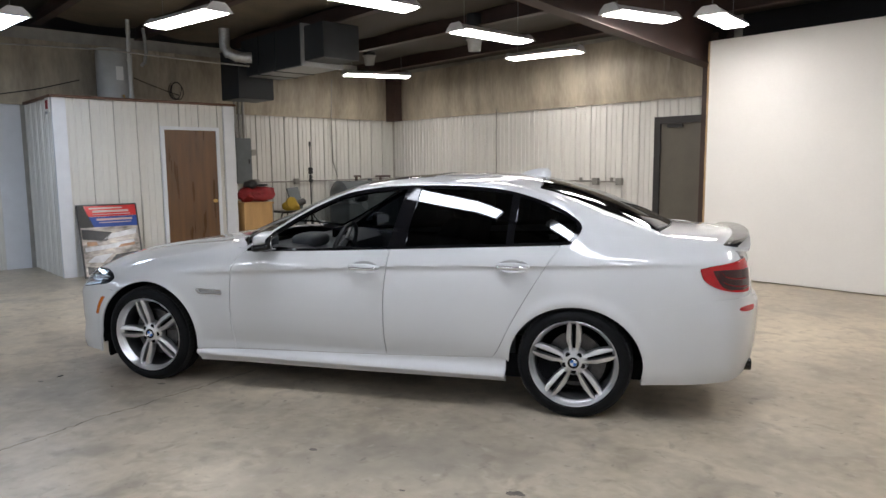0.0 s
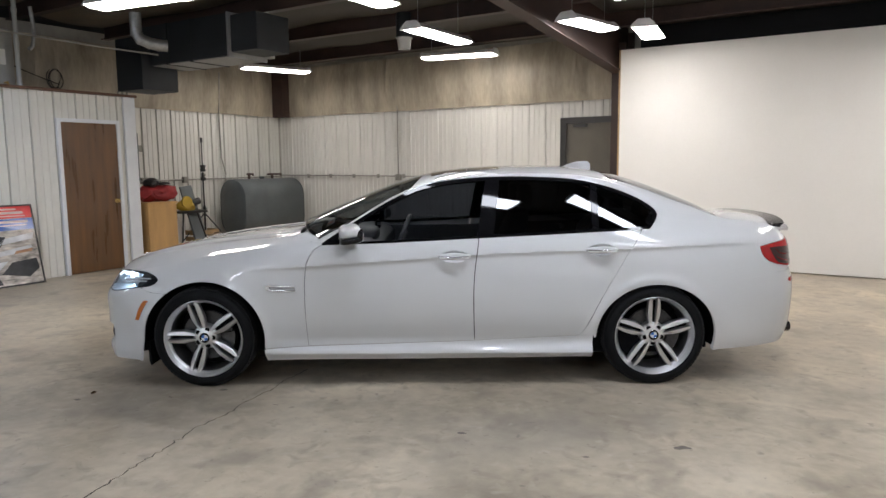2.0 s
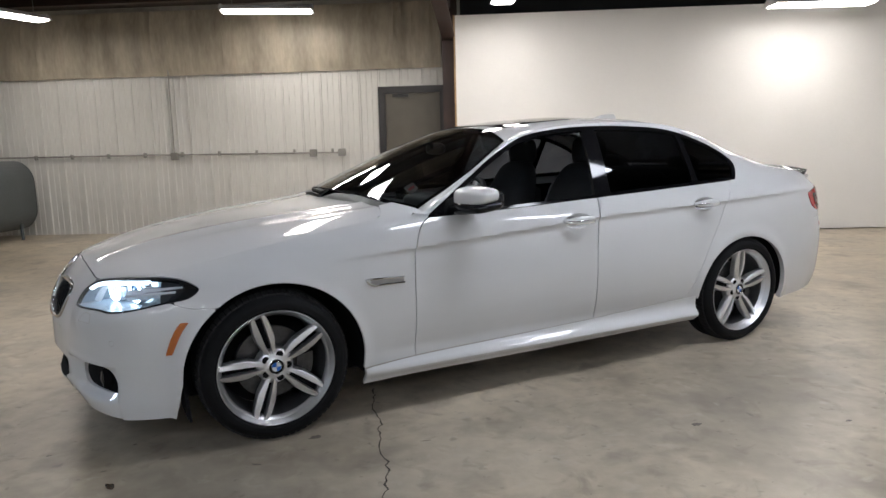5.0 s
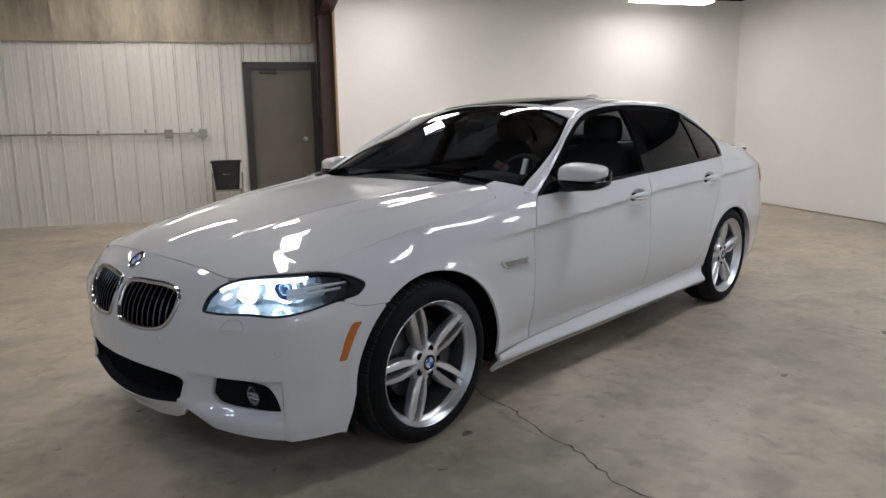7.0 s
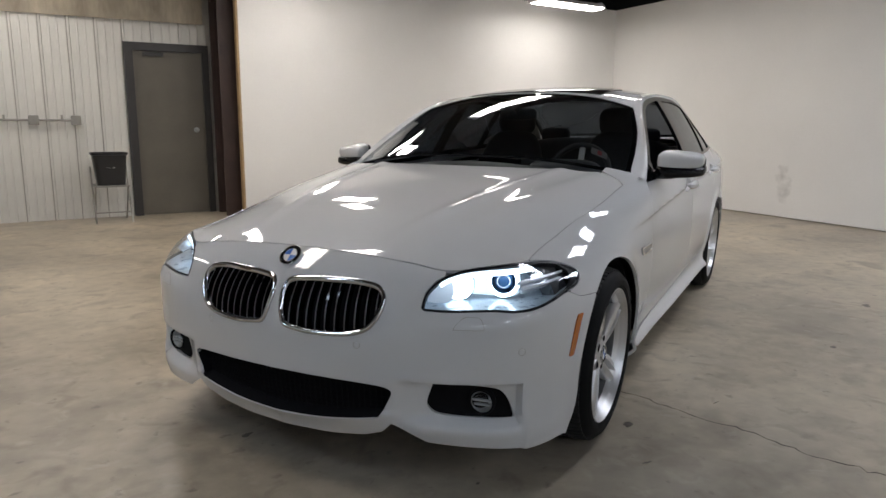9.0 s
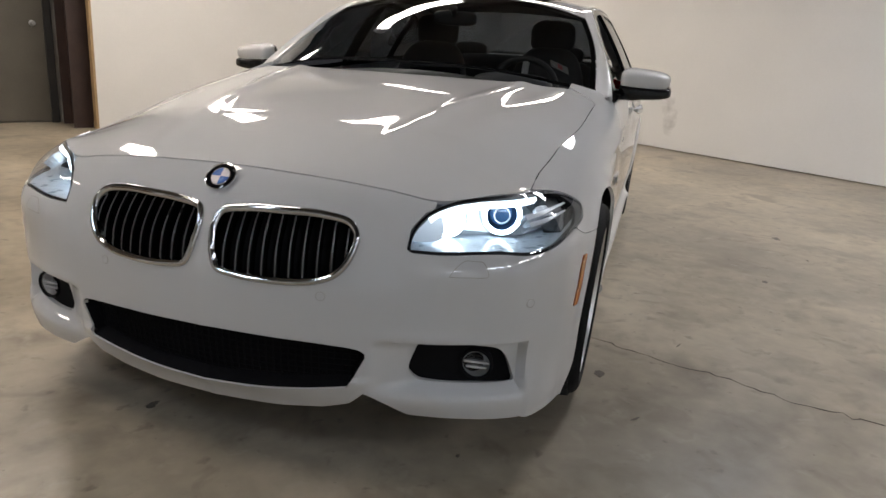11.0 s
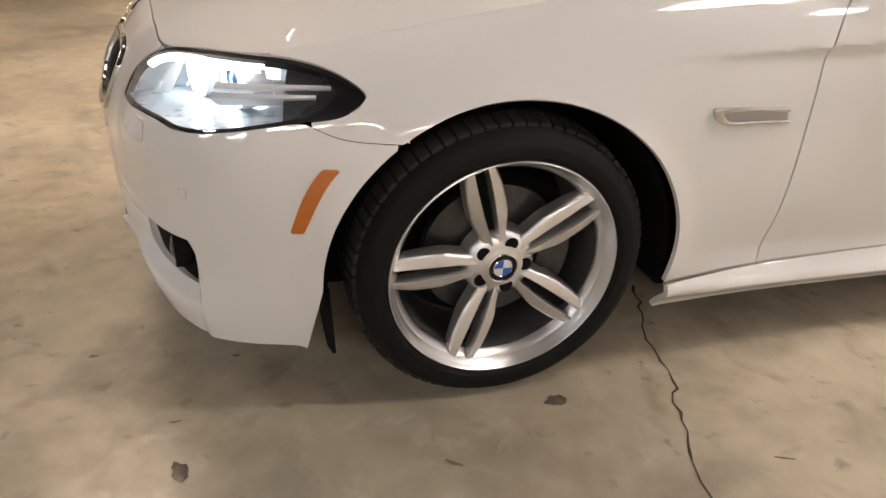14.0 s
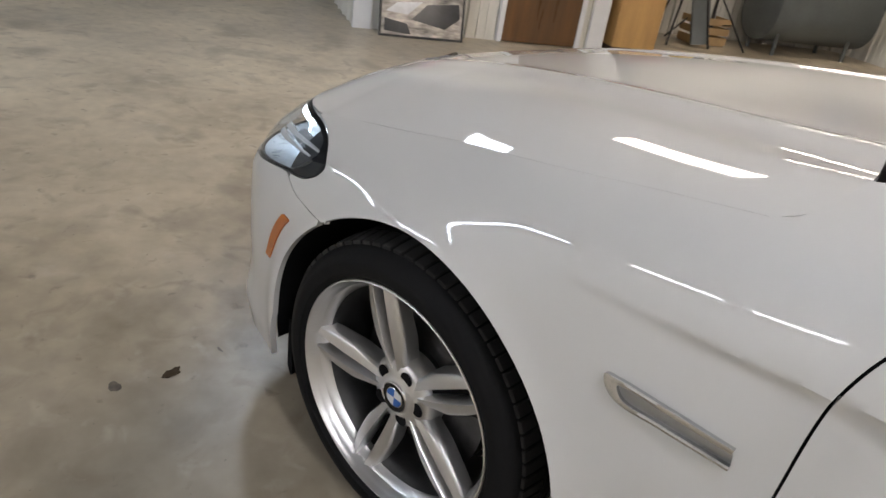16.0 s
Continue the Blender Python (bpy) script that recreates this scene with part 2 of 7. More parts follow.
# upper wall backing and outer shell
wall_left = tagged(link("wall_left", boxed(U_A - 0.2, U_A, V_NEAR, V_B + 0.2, 0, 3.6), M_SEAM, ROOM), "steel wall with white ribbed panels", "wall", kind="structure")
wall_back = tagged(link("wall_back", boxed(U_A, 1.0, V_B, V_B + 0.2, 0, 3.6), M_SEAM, ROOM), "steel wall with white ribbed panels and tan insulation above", "wall", kind="structure")
wall_near = tagged(link("wall_near", boxed(U_A - 0.2, 8.0, V_NEAR - 0.2, V_NEAR, 0, 3.7), M_PANEL, ROOM), "plain painted steel wall behind the open floor", "wall", kind="structure")
wall_white = tagged(link("wall_white", boxed(0.96, 7.35, V_W, V_W + 0.1, 0.012, WHITE_TOP, bevel=0.004), M_WHITE, ROOM), "smooth white painted board wall", "wall", kind="structure")
bm = bmesh.new()
prism(bm, [(7.25, V_W), (7.40, V_W), (6.6, V_NEAR), (6.45, V_NEAR)], 0.012, WHITE_TOP)
wall_side = tagged(link("wall_side", bm, M_WHITE, ROOM), "smooth white painted board wall with a grey smudge", "wall", kind="structure")
tagged(link("wall_back_upper", boxed(1.0, 8.0, V_B, V_B + 0.2, 0, 3.7), M_UNLIT, ROOM), "wall behind the white boards, coloured near-black for missing light", "wall", kind="structure")
tagged(link("wall_outer", boxed(7.6, 7.8, V_NEAR, V_B, 0, 3.7), M_UNLIT, ROOM), "wall behind the white boards, coloured near-black for missing light", "wall", kind="structure")


def roof_z(v):
    return 3.5 + 0.05 * (V_B - v)


bm = bmesh.new()
prism(bm, [(V_B + 0.2, roof_z(V_B + 0.2)), (V_B + 0.2, roof_z(V_B) + 0.2), (V_NEAR, roof_z(V_NEAR) + 0.2), (V_NEAR, roof_z(V_NEAR))], -8.0, 8.0, Matrix(((0, 0, 1, 0), (1, 0, 0, 0), (0, 1, 0, 0), (0, 0, 0, 1))))
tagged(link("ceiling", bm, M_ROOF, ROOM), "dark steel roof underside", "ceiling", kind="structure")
# roof insulation sagging between the purlins
for k, v0 in enumerate([6.0, 4.55, 3.1, 1.65, 0.2, -1.25, -2.7, -4.15]):
    bm = bmesh.new()
    n = 8
    rows = []
    for i in range(n + 1):
        v = v0 - 1.25 * i / n
        z = roof_z(v) - 0.03 - 0.06 * math.sin(math.pi * i / n)
        rows.append([bm.verts.new((u, v, z - 0.02 * math.sin(u * 3.1 + k))) for u in np.linspace(-6.4, 0.7, 24)])
    for a, b in zip(rows, rows[1:]):
        for p in range(len(a) - 1):
            bm.faces.new((a[p], a[p + 1], b[p + 1], b[p]))
    # bays 2, 3 and 5 get the lighter brown, the rest the deck colour
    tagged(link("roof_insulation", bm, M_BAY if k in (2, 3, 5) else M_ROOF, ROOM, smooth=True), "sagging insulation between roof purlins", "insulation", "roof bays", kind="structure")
    bm = bmesh.new()
    v = v0 + 0.1
    box(bm, -6.5, 7.5, v - 0.03, v + 0.03, roof_z(v) - 0.2, roof_z(v) - 0.01)
    box(bm, -6.5, 7.5, v - 0.09, v + 0.03, roof_z(v) - 0.215, roof_z(v) - 0.2)
    tagged(link("purlin", bm, M_STEEL_DARK, ROOM), "dark steel roof purlin", "beam", "roof purlins", kind="structure")

# steel frame: column with a tapered rafter
frame_ob = root("steel_frame", ROOM @ pose(0.86, 6.74, 0), "dark brown tapered steel column and rafter", "steel frame", kind="structure")
bm = bmesh.new()
box(bm, -0.1, 0.1, -0.22, -0.2, 0, 3.2)
box(bm, -0.1, 0.1, 0.2, 0.22, 0, 3.4)
box(bm, -0.006, 0.006, -0.2, 0.2, 0, 3.4)
part("column", bm, M_STEEL_DARK, frame_ob)
bm = bmesh.new()
SW = Matrix(((0, 0, 1, 0), (1, 0, 0, 0), (0, 1, 0, 0), (0, 0, 0, 1)))
prism(bm, [(0.2, 2.75), (-0.6, 2.82), (-4.2, 3.12), (-13.0, 3.7), (-13.0, 4.1), (0.2, 3.46)], -0.006, 0.006, SW)
prism(bm, [(0.2, 2.74), (-0.6, 2.81), (-4.2, 3.11), (-13.0, 3.69), (-13.0, 3.675), (-4.2, 3.095), (-0.6, 2.795), (0.2, 2.725)], -0.09, 0.09, SW)
part("rafter", bm, M_STEEL_DARK, frame_ob)
# corner column by the left wall
tagged(link("corner_column", boxed(-6.5, -6.22, 6.8, 7.0, 2.44, 3.5), M_STEEL_DARK, ROOM), "dark steel corner column", "column", kind="structure")


def insulation(name, length, z0, z1, matrix):
    """Vinyl-faced blanket with vertical folds, hanging above the panels."""
    bm = bmesh.new()
    nx, nz = int(length * 26), 10
    rng = random.Random(int(length * 100))
    folds = [(rng.uniform(0, length), rng.uniform(0.01, 0.035), rng.uniform(0.008, 0.03), rng.uniform(-0.06, 0.06)) for _ in range(int(length * 5))]
    rows = []
    for j in range(nz + 1):
        t = j / nz
        row = []
        for i in range(nx + 1):
            s = length * i / nx
            d = 0.05 + 0.05 * math.sin(math.pi * t) + 0.012 * math.sin(s * 2.1 + 3 * t)
            for c, w, a, sl in folds:
                d += a * math.exp(-(((s - c - sl * t) / w) ** 2)) * (0.4 + 0.6 * t)
            row.append(bm.verts.new((s, -d, z0 + (z1 - z0) * t)))
        rows.append(row)
    for a, b in zip(rows, rows[1:]):
        for p in range(nx):
            bm.faces.new((a[p], a[p + 1], b[p + 1], b[p]))
    return tagged(link(name, bm, M_INSUL, matrix, smooth=True), "tan vinyl-faced insulation blanket with wrinkles", "insulation", kind="structure")


insulation("insulation_back", 7.3, PANEL_TOP - 0.01, 3.42, ROOM @ pose(U_A, V_B, 0))
insulation("insulation_left", 13.5, PANEL_TOP - 0.01, 3.42, ROOM @ pose(U_A, V_NEAR + 0.4, 0, 0, 0, 90))


def panel_mesh(width, height):
    """One ribbed sheet-steel panel: flat pan, raised lap on one side, two faint stiffening ribs."""
    prof = [(0.0, 0.030), (0.020, 0.030), (0.028, 0.008), (width * 0.33, 0.008), (width * 0.345, 0.017), (width * 0.375, 0.017), (width * 0.39, 0.008),
            (width * 0.62, 0.008), (width * 0.635, 0.017), (width * 0.665, 0.017), (width * 0.68, 0.008), (width - 0.016, 0.008), (width - 0.010, 0.001)]
    bm = bmesh.new()
    a = [bm.verts.new((x, -d, 0)) for x, d in prof]
    b = [bm.verts.new((x, -d, height)) for x, d in prof]
    for k in range(len(a) - 1):
        bm.faces.new((a[k], a[k + 1], b[k + 1], b[k]))
    c, d = bm.verts.new((0, -0.001, 0)), bm.verts.new((0, -0.001, height))
    bm.faces.new((c, a[0], b[0], d))
    me = bpy.data.meshes.new("panel")
    bm.to_mesh(me)
    bm.free()
    me.materials.append(M_PANEL)
    return me


def panels(parent, width, spans, origin_m, z0=0.0):
    """Lays panels side by side along x of origin_m over (start, end, bottom, top) spans."""
    made = {}
    for s0, s1, zb, zt in spans:
        n = max(1, round((s1 - s0) / width))
        w = (s1 - s0) / n
        for i in range(n):
            key = (round(w, 3), round(zt - zb, 3))
            if key not in made:
                made[key] = panel_mesh(w, zt - zb)
            ob = new("panel", made[key])
            ob.parent = parent
            ob.matrix_parent_inverse = parent.matrix_basis.inverted()
            ob.matrix_basis = origin_m @ pose(s0 + i * w, 0, zb + z0)

# ---- doors ----
door_m = ROOM @ pose(-0.27, V_B, 0)
door_1 = root("door_1", door_m, "closed dusty brown steel door in a dark frame", "door", kind="structure")
part("door_leaf", boxed(0.1, 0.94, -0.03, 0.0, 0.01, 2.09, bevel=0.003), M_DDOOR, door_1)
bm = bmesh.new()
box(bm, 0.0, 0.1, -0.06, 0.0, 0, 2.19)
box(bm, 0.94, 1.02, -0.06, 0.0, 0, 2.19)
box(bm, 0.1, 0.94, -0.06, 0.0, 2.09, 2.19)
part("door_frame", bm, M_DFRAME, door_1)
knob = lathe(bmesh.new(), [(0, 0.075), (0.02, 0.072), (0.027, 0.058), (0.02, 0.042), (0.012, 0.036), (0.012, 0.012), (0.033, 0.008), (0.034, 0)], 20, pose(0.825, -0.03, 1.10, 90, 0, 0))
part("door_knob", knob, M_GALV, door_1, "round steel knob", smooth=True)
part("door_closer", boxed(0.22, 0.46, -0.075, -0.03, 2.03, 2.075, bevel=0.004), M_DFRAME, door_1)

# ---- office box ----
U_O, V_O0, V_O1, Z_O = -5.05, 0.07, 2.60, 2.45
office = tagged(link("office_wall", prism(bmesh.new(), [(U_A, V_O0), (U_O - 0.03, V_O0), (U_O - 0.03, V_O1), (U_A, V_O1)], 0, Z_O), M_SEAM, ROOM), "small office box clad in white ribbed panels", "wall", kind="structure")
for a in ((U_O - 0.04, U_O + 0.012, V_O0 - 0.03, V_O0 + 0.14), (U_O - 0.04, U_O + 0.012, V_O1 - 0.15, V_O1 + 0.03)):
    tagged(link("corner_trim", boxed(*a, 0, Z_O, bevel=0.004), M_TRIM, ROOM), "smooth white corner flashing", "trim", kind="structure")
tagged(link("corner_trim", boxed(U_A, U_A + 0.03, -0.35, -0.02, 0, Z_O, bevel=0.004), M_TRIM, ROOM), "smooth white corner flashing", "trim", kind="structure")
bm = bmesh.new()
box(bm, U_O - 0.06, U_O + 0.04, V_O0 - 0.06, V_O1 + 0.05, Z_O, Z_O + 0.035, 0.004)
box(bm, U_A, U_O - 0.06, V_O0 - 0.06, V_O0 + 0.04, Z_O, Z_O + 0.035, 0.004)
tagged(link("roof_trim", bm, M_BROWN, ROOM), "brown wooden edge board of the office roof", "trim", kind="structure")
door_2 = root("door_2", ROOM @ pose(U_O, 1.46, 0, 0, 0, 90), "closed varnished brown wooden door in a white frame", "door", kind="structure")
part("door_leaf", boxed(0.05, 0.85, -0.012, 0.025, 0.01, 2.06, bevel=0.003), M_OAK, door_2)
bm = bmesh.new()
box(bm, 0.0, 0.05, -0.03, 0.03, 0, 2.11, 0.003)
box(bm, 0.85, 0.9, -0.03, 0.03, 0, 2.11, 0.003)
box(bm, 0.05, 0.85, -0.03, 0.03, 2.06, 2.11, 0.003)
part("door_frame", bm, M_TRIM, door_2, "white painted frame")
part("door_knob", lathe(bmesh.new(), [(0, 0.07), (0.018, 0.067), (0.026, 0.055), (0.02, 0.04), (0.011, 0.034), (0.011, 0.01), (0.03, 0.006), (0.03, 0)], 20, pose(0.79, -0.012, 0.98, 90, 0, 0)), M_BRASS, door_2, "round brass knob", smooth=True)

# fire alarm sign on the office's side
sign = root("alarm_sign", ROOM @ pose(-5.2, V_O0 - 0.03, 2.28), "small red and white alarm call point", "sign")
part("plate", boxed(-0.09, 0.09, -0.02, 0, -0.02, 0.18, 0.003), M_PAPER, sign)
part("inset", boxed(-0.06, 0.06, -0.026, -0.02, 0.02, 0.14, 0.002), M_RED, sign, "red inset")
part("lever", boxed(-0.04, 0.04, -0.04, -0.02, -0.05, -0.015, 0.004), M_GALV, sign)

# ---- poster ----
M_POSTER = [mat("poster_red", (0.62, 0.045, 0.045), 0.12, vary=0.1), mat("poster_blue", (0.04, 0.09, 0.34), 0.12, vary=0.1), mat("poster_photo", (0.11, 0.115, 0.12), 0.12, vary=0.75, scale=6, fine=16, tint=(0.42, 0.38, 0.34), stretch=(1, 1, 3)), M_BLACK, mat("poster_bars", (0.6, 0.45, 0.43), 0.15, vary=0.05), mat("poster_greys", (0.32, 0.33, 0.35), 0.15, vary=0.6, scale=25, fine=60)]
poster = root("poster", ROOM @ pose(-4.80, 0.24, 0.0) @ pose(0, 0, 0, 0, 0, 90) @ pose(0, 0, 0, -12.5, 0, 0), "framed poster with red and blue header leaning on the wall", "poster")
bm = bmesh.new()
for a in ((0, 0.80, 0, 0.02), (0, 0.80, 1.0, 1.02), (0, 0.02, 0.02, 1.0), (0.78, 0.80, 0.02, 1.0)):
    box(bm, a[0], a[1], -0.012, 0.012, a[2], a[3], 0.003)
part("frame", bm, M_BLACK, poster, "thin black frame")
part("photo", boxed(0.02, 0.78, -0.004, 0.006, 0.02, 0.70), M_POSTER[2], poster, "grey photograph of a pit lane")
part("side_strip", prism(bmesh.new(), [(0.02, 0.70), (0.2, 0.70), (0.09, 1.0), (0.02, 1.0)], -0.006, 0.004, Matrix(((1, 0, 0, 0), (0, 0, 1, 0), (0, 1, 0, 0), (0, 0, 0, 1)))), M_BLACK, poster)
part("red_band", prism(bmesh.new(), [(0.135, 0.85), (0.78, 0.85), (0.78, 1.0), (0.09, 1.0)], -0.006, 0.004, Matrix(((1, 0, 0, 0), (0, 0, 1, 0), (0, 1, 0, 0), (0, 0, 0, 1)))), M_POSTER[0], poster, "red header band")
part("blue_band", prism(bmesh.new(), [(0.2, 0.70), (0.78, 0.70), (0.78, 0.845), (0.14, 0.845)], -0.006, 0.004, Matrix(((1, 0, 0, 0), (0, 0, 1, 0), (0, 1, 0, 0), (0, 0, 0, 1)))), M_POSTER[1], poster, "blue header band")
bm = bmesh.new()
for x0, x1, z, h in ((0.16, 0.6, 0.955, 0.02), (0.2, 0.68, 0.905, 0.03), (0.2, 0.7, 0.872, 0.012), (0.24, 0.72, 0.79, 0.03), (0.27, 0.7, 0.755, 0.012)):
    box(bm, x0, x1, -0.008, -0.006, z, z + h)
part("lettering", bm, M_POSTER[4], poster, "pale illegible lines of lettering")
FLAT = Matrix(((1, 0, 0, 0), (0, 0, 1, 0), (0, 1, 0, 0), (0, 0, 0, 1)))
M_PALE = mat("poster_pale", (0.55, 0.56, 0.58), 0.15, vary=0.25, scale=9, fine=30)
M_DEEP = mat("poster_dark", (0.03, 0.032, 0.036), 0.15, vary=0.4, scale=9, fine=30)
M_WARM = mat("poster_warm", (0.36, 0.2, 0.12), 0.15, vary=0.4, scale=14, fine=40)
for nm, mt, lb, shapes in (
    ("dark_patch", M_DEEP, "dark shape in the photograph", ([(0.03, 0.54), (0.34, 0.50), (0.42, 0.62), (0.03, 0.68)], [(0.30, 0.16), (0.62, 0.10), (0.76, 0.20), (0.74, 0.33), (0.44, 0.30)], [(0.05, 0.05), (0.30, 0.03), (0.26, 0.12), (0.05, 0.16)])),
    ("pale_streak", M_PALE, "pale streak in the photograph", ([(0.30, 0.52), (0.74, 0.58), (0.76, 0.66), (0.40, 0.60)], [(0.05, 0.36), (0.46, 0.40), (0.72, 0.47), (0.70, 0.50), (0.30, 0.44), (0.05, 0.42)], [(0.06, 0.22), (0.26, 0.20), (0.40, 0.32), (0.16, 0.30)])),
    ("warm_patch", M_WARM, "brownish shape in the photograph", ([(0.48, 0.40), (0.70, 0.42), (0.72, 0.46), (0.52, 0.44)], [(0.08, 0.44), (0.22, 0.45), (0.20, 0.50), (0.08, 0.50)])),
):
    for q in shapes:
        bm = bmesh.new()
        prism(bm, q, -0.0065 if mt is M_WARM else -0.006, -0.004, FLAT)
        part(nm, bm, mt, poster, lb)


# ---- lamps ----
def lamp_fixture(length, width, tube_light=M_LAMP):
    """A hanging linear lamp: sheet-steel tray, end caps, glowing diffuser and two hanger wires."""
    lamp = root("hanging_lamp", pose(0, 0, 0), "white hanging linear workshop lamp, seen or added for fill, switched on", "lamp", "hanging lamps")
    h, w = length / 2, width / 2
    bm = bmesh.new()
    prism(bm, [(-w, 0.012), (w, 0.012), (w * 0.72, 0.06), (w * 0.5, 0.075), (-w * 0.5, 0.075), (-w * 0.72, 0.06)], -h + 0.03, h - 0.03, SW)
    part("tray", bm, M_LAMPBODY, lamp)
    for s in (-1, 1):
        bm = bmesh.new()
        prism(bm, [(-w - 0.008, 0.0), (w + 0.008, 0.0), (w * 0.8, 0.05), (w * 0.45, 0.095), (-w * 0.45, 0.095), (-w * 0.8, 0.05)], *sorted((s * h, s * (h - 0.03))), SW)
        part("end_cap", bm, M_LAMPBODY, lamp)
        part("hanger", tube(bmesh.new(), [(s * h * 0.75, 0, 0.09), (s * h * 0.75, 0, 0.62)], 0.003, 6), M_GALV, lamp, "thin hanger wire")
    bm = bmesh.new()
    prism(bm, [(-w * 0.94, 0.011), (-w * 0.7, -0.012), (w * 0.7, -0.012), (w * 0.94, 0.011)], -h + 0.032, h - 0.032, SW)
    part("diffuser", bm, tube_light, lamp, "glowing white diffuser")
    return lamp


first = lamp_fixture(1.25, 0.3)
LAMPS = [(-0.57, 3.84, 3.04, 90), (-1.61, 6.09, 3.16, 11), (-4.98, 5.42, 3.13, 68), (-2.0, 0.66, 3.05, 8), (5.47, 5.45, 2.87, 3), (4.9, 3.1, 3.06, 90),
         (-0.15, 1.6, 3.06, 90), (2.5, 3.1, 3.06, 0)]
for k, (u, v, z, a) in enumerate(LAMPS):
    m = ROOM @ pose(u, v, z, 0, 0, a)
    if k == 0:
        first.matrix_basis = m
    else:
        copy_thing(first, m)
# the last three are added unseen by the near wall, to light the flank
COOL_LAMPS = [(2.3, -0.6, 3.1, 0), (4.0, -0.05, 3.1, 0), (5.2, -1.2, 3.1, 0), (4.2, -5.6, 3.0, 0), (1.0, -5.6, 3.0, 0), (2.6, -5.6, 3.0, 0)]
near = lamp_fixture(1.25, 0.3, M_LAMP_COOL)
for k, (u, v, z, a) in enumerate(COOL_LAMPS):
    m = ROOM @ pose(u, v, z, 0, 0, a)
    if k == 0:
        near.matrix_basis = m
    else:
        copy_thing(near, m)
day = lamp_fixture(1.25, 0.3, M_LAMP_DAY)
day.matrix_basis = ROOM @ pose(-3.5, -0.8, 3.05, 0, 0, 5)
# two bluish copies added out of view to brighten the front bumper
copy_thing(day, ROOM @ pose(-3.0, -5.4, 3.0))
copy_thing(day, ROOM @ pose(-1.0, -5.8, 2.95))
short = lamp_fixture(0.92, 0.3)
short.matrix_basis = ROOM @ pose(1.24, 4.22, 3.04, 0, 0, 78)
copy_thing(short, ROOM @ pose(1.66, 5.2, 3.06, 0, 0, 98))

# bell-shaped vents under the roof
can = root("roof_vent", ROOM @ pose(-1.63, 4.6, 3.08), "short white flared vent pipe under the roof", "vent", "roof vents")
part("collar", lathe(bmesh.new(), [(0.085, 0.0), (0.10, 0.14), (0.12, 0.15), (0.12, 0.165), (0.09, 0.17), (0.08, 0.15), (0.07, 0.0)], 24, None, True), M_TANKLABEL, can, smooth=True)
part("pipe", lathe(bmesh.new(), [(0.115, 0.16), (0.115, 0.5)], 24), M_DUCT, can, "dark pipe above", smooth=True)
copy_thing(can, ROOM @ pose(-4.9, 5.2, 3.3))
copy_thing(can, ROOM @ pose(4.4, 5.1, 3.15))

# ---- air duct ----
duct = root("air_duct", ROOM @ pose(0, 0, 0), "large dark sheet-metal air duct with a bare steel underside", "duct")
bm = bmesh.new()
box(bm, -4.95, -3.15, 2.75, 3.4, 2.9, 3.45, 0.006)
part("main_box", bm, M_DUCT, duct)
bm = bmesh.new()
box(bm, -3.15, -2.65, 2.78, 3.36, 2.95, 3.42, 0.006)
part("end_box", bm, M_DUCT, duct)
bm = bmesh.new()
box(bm, -5.38, -4.78, 2.6, 3.2, 2.56, 3.3, 0.006)
part("drop", bm, M_DUCT, duct, "dark square drop of the duct")
part("underside", boxed(-4.75, -3.17, 2.77, 3.38, 2.89, 2.898), M_DUCT_LITE, duct, "bare steel underside")
for u in (-4.4, -3.9):
    part("seam", boxed(u - 0.012, u + 0.012, 2.74, 3.41, 2.88, 3.455), M_DUCT, duct)
bm = bmesh.new()
box(bm, -3.16, -3.13, 2.73, 3.42, 2.88, 3.46, 0.003)
part("flange", bm, M_DUCT_LITE, duct, "bare steel flange")
elbow = root("flue_elbow", ROOM @ pose(-4.1, 2.2, 3.0), "segmented galvanised flue elbow", "pipe")
pts = [(-0.05, -0.1, 0.45), (-0.05, -0.1, 0.2), (-0.02, -0.07, 0.12), (0.05, 0.02, 0.07), (0.12, 0.11, 0.05), (0.17, 0.2, 0.05)]
part("pipe", tube(bmesh.new(), pts, 0.075, 16), M_GALV, elbow, smooth=True, angle=25)
for p, q in zip(pts[1:-1], pts[2:]):
    d = (Vector(q) - Vector(p)).normalized() * 0.008
    part("bead", tube(bmesh.new(), [Vector(p) - d, Vector(p) + d], 0.081, 16), M_GALV, elbow)

# water heater and pipes on the office roof
heater = root("water_heater", ROOM @ pose(-5.85, 1.12, Z_O), "pale grey upright water heater on the office roof", "water heater")
part("body", lathe(bmesh.new(), [(0, 0), (0.25, 0), (0.25, 0.78), (0.235, 0.82), (0, 0.83)], 36), M_TANKLABEL, heater, smooth=True)
part("label", boxed(0.245, 0.258, -0.05, 0.05, 0.35, 0.55, 0.002), M_PAPER, heater)
part("valve", tube(bmesh.new(), [(0.24, 0.02, 0.12), (0.32, 0.02, 0.12), (0.33, 0.02, 0.08)], 0.014, 8), M_BRASS, heater)
pp = root("standpipe", ROOM @ pose(-5.3, 1.17, Z_O + 0.035), "pale upright pipe with couplings on the office roof", "pipe")
part("pipe", tube(bmesh.new(), [(0, 0, 0), (0, 0, 1.15)], 0.028, 14), M_TANKLABEL, pp, smooth=True)
for z in (0.02, 0.55, 0.95):
    part("coupling", tube(bmesh.new(), [(0, 0, z), (0, 0, z + 0.05)], 0.035, 14), M_TANKLABEL, pp)
p2 = root("bent_pipe", ROOM @ pose(-5.35, 1.4, Z_O + 0.55), "bent grey hose pipe above the office", "pipe")
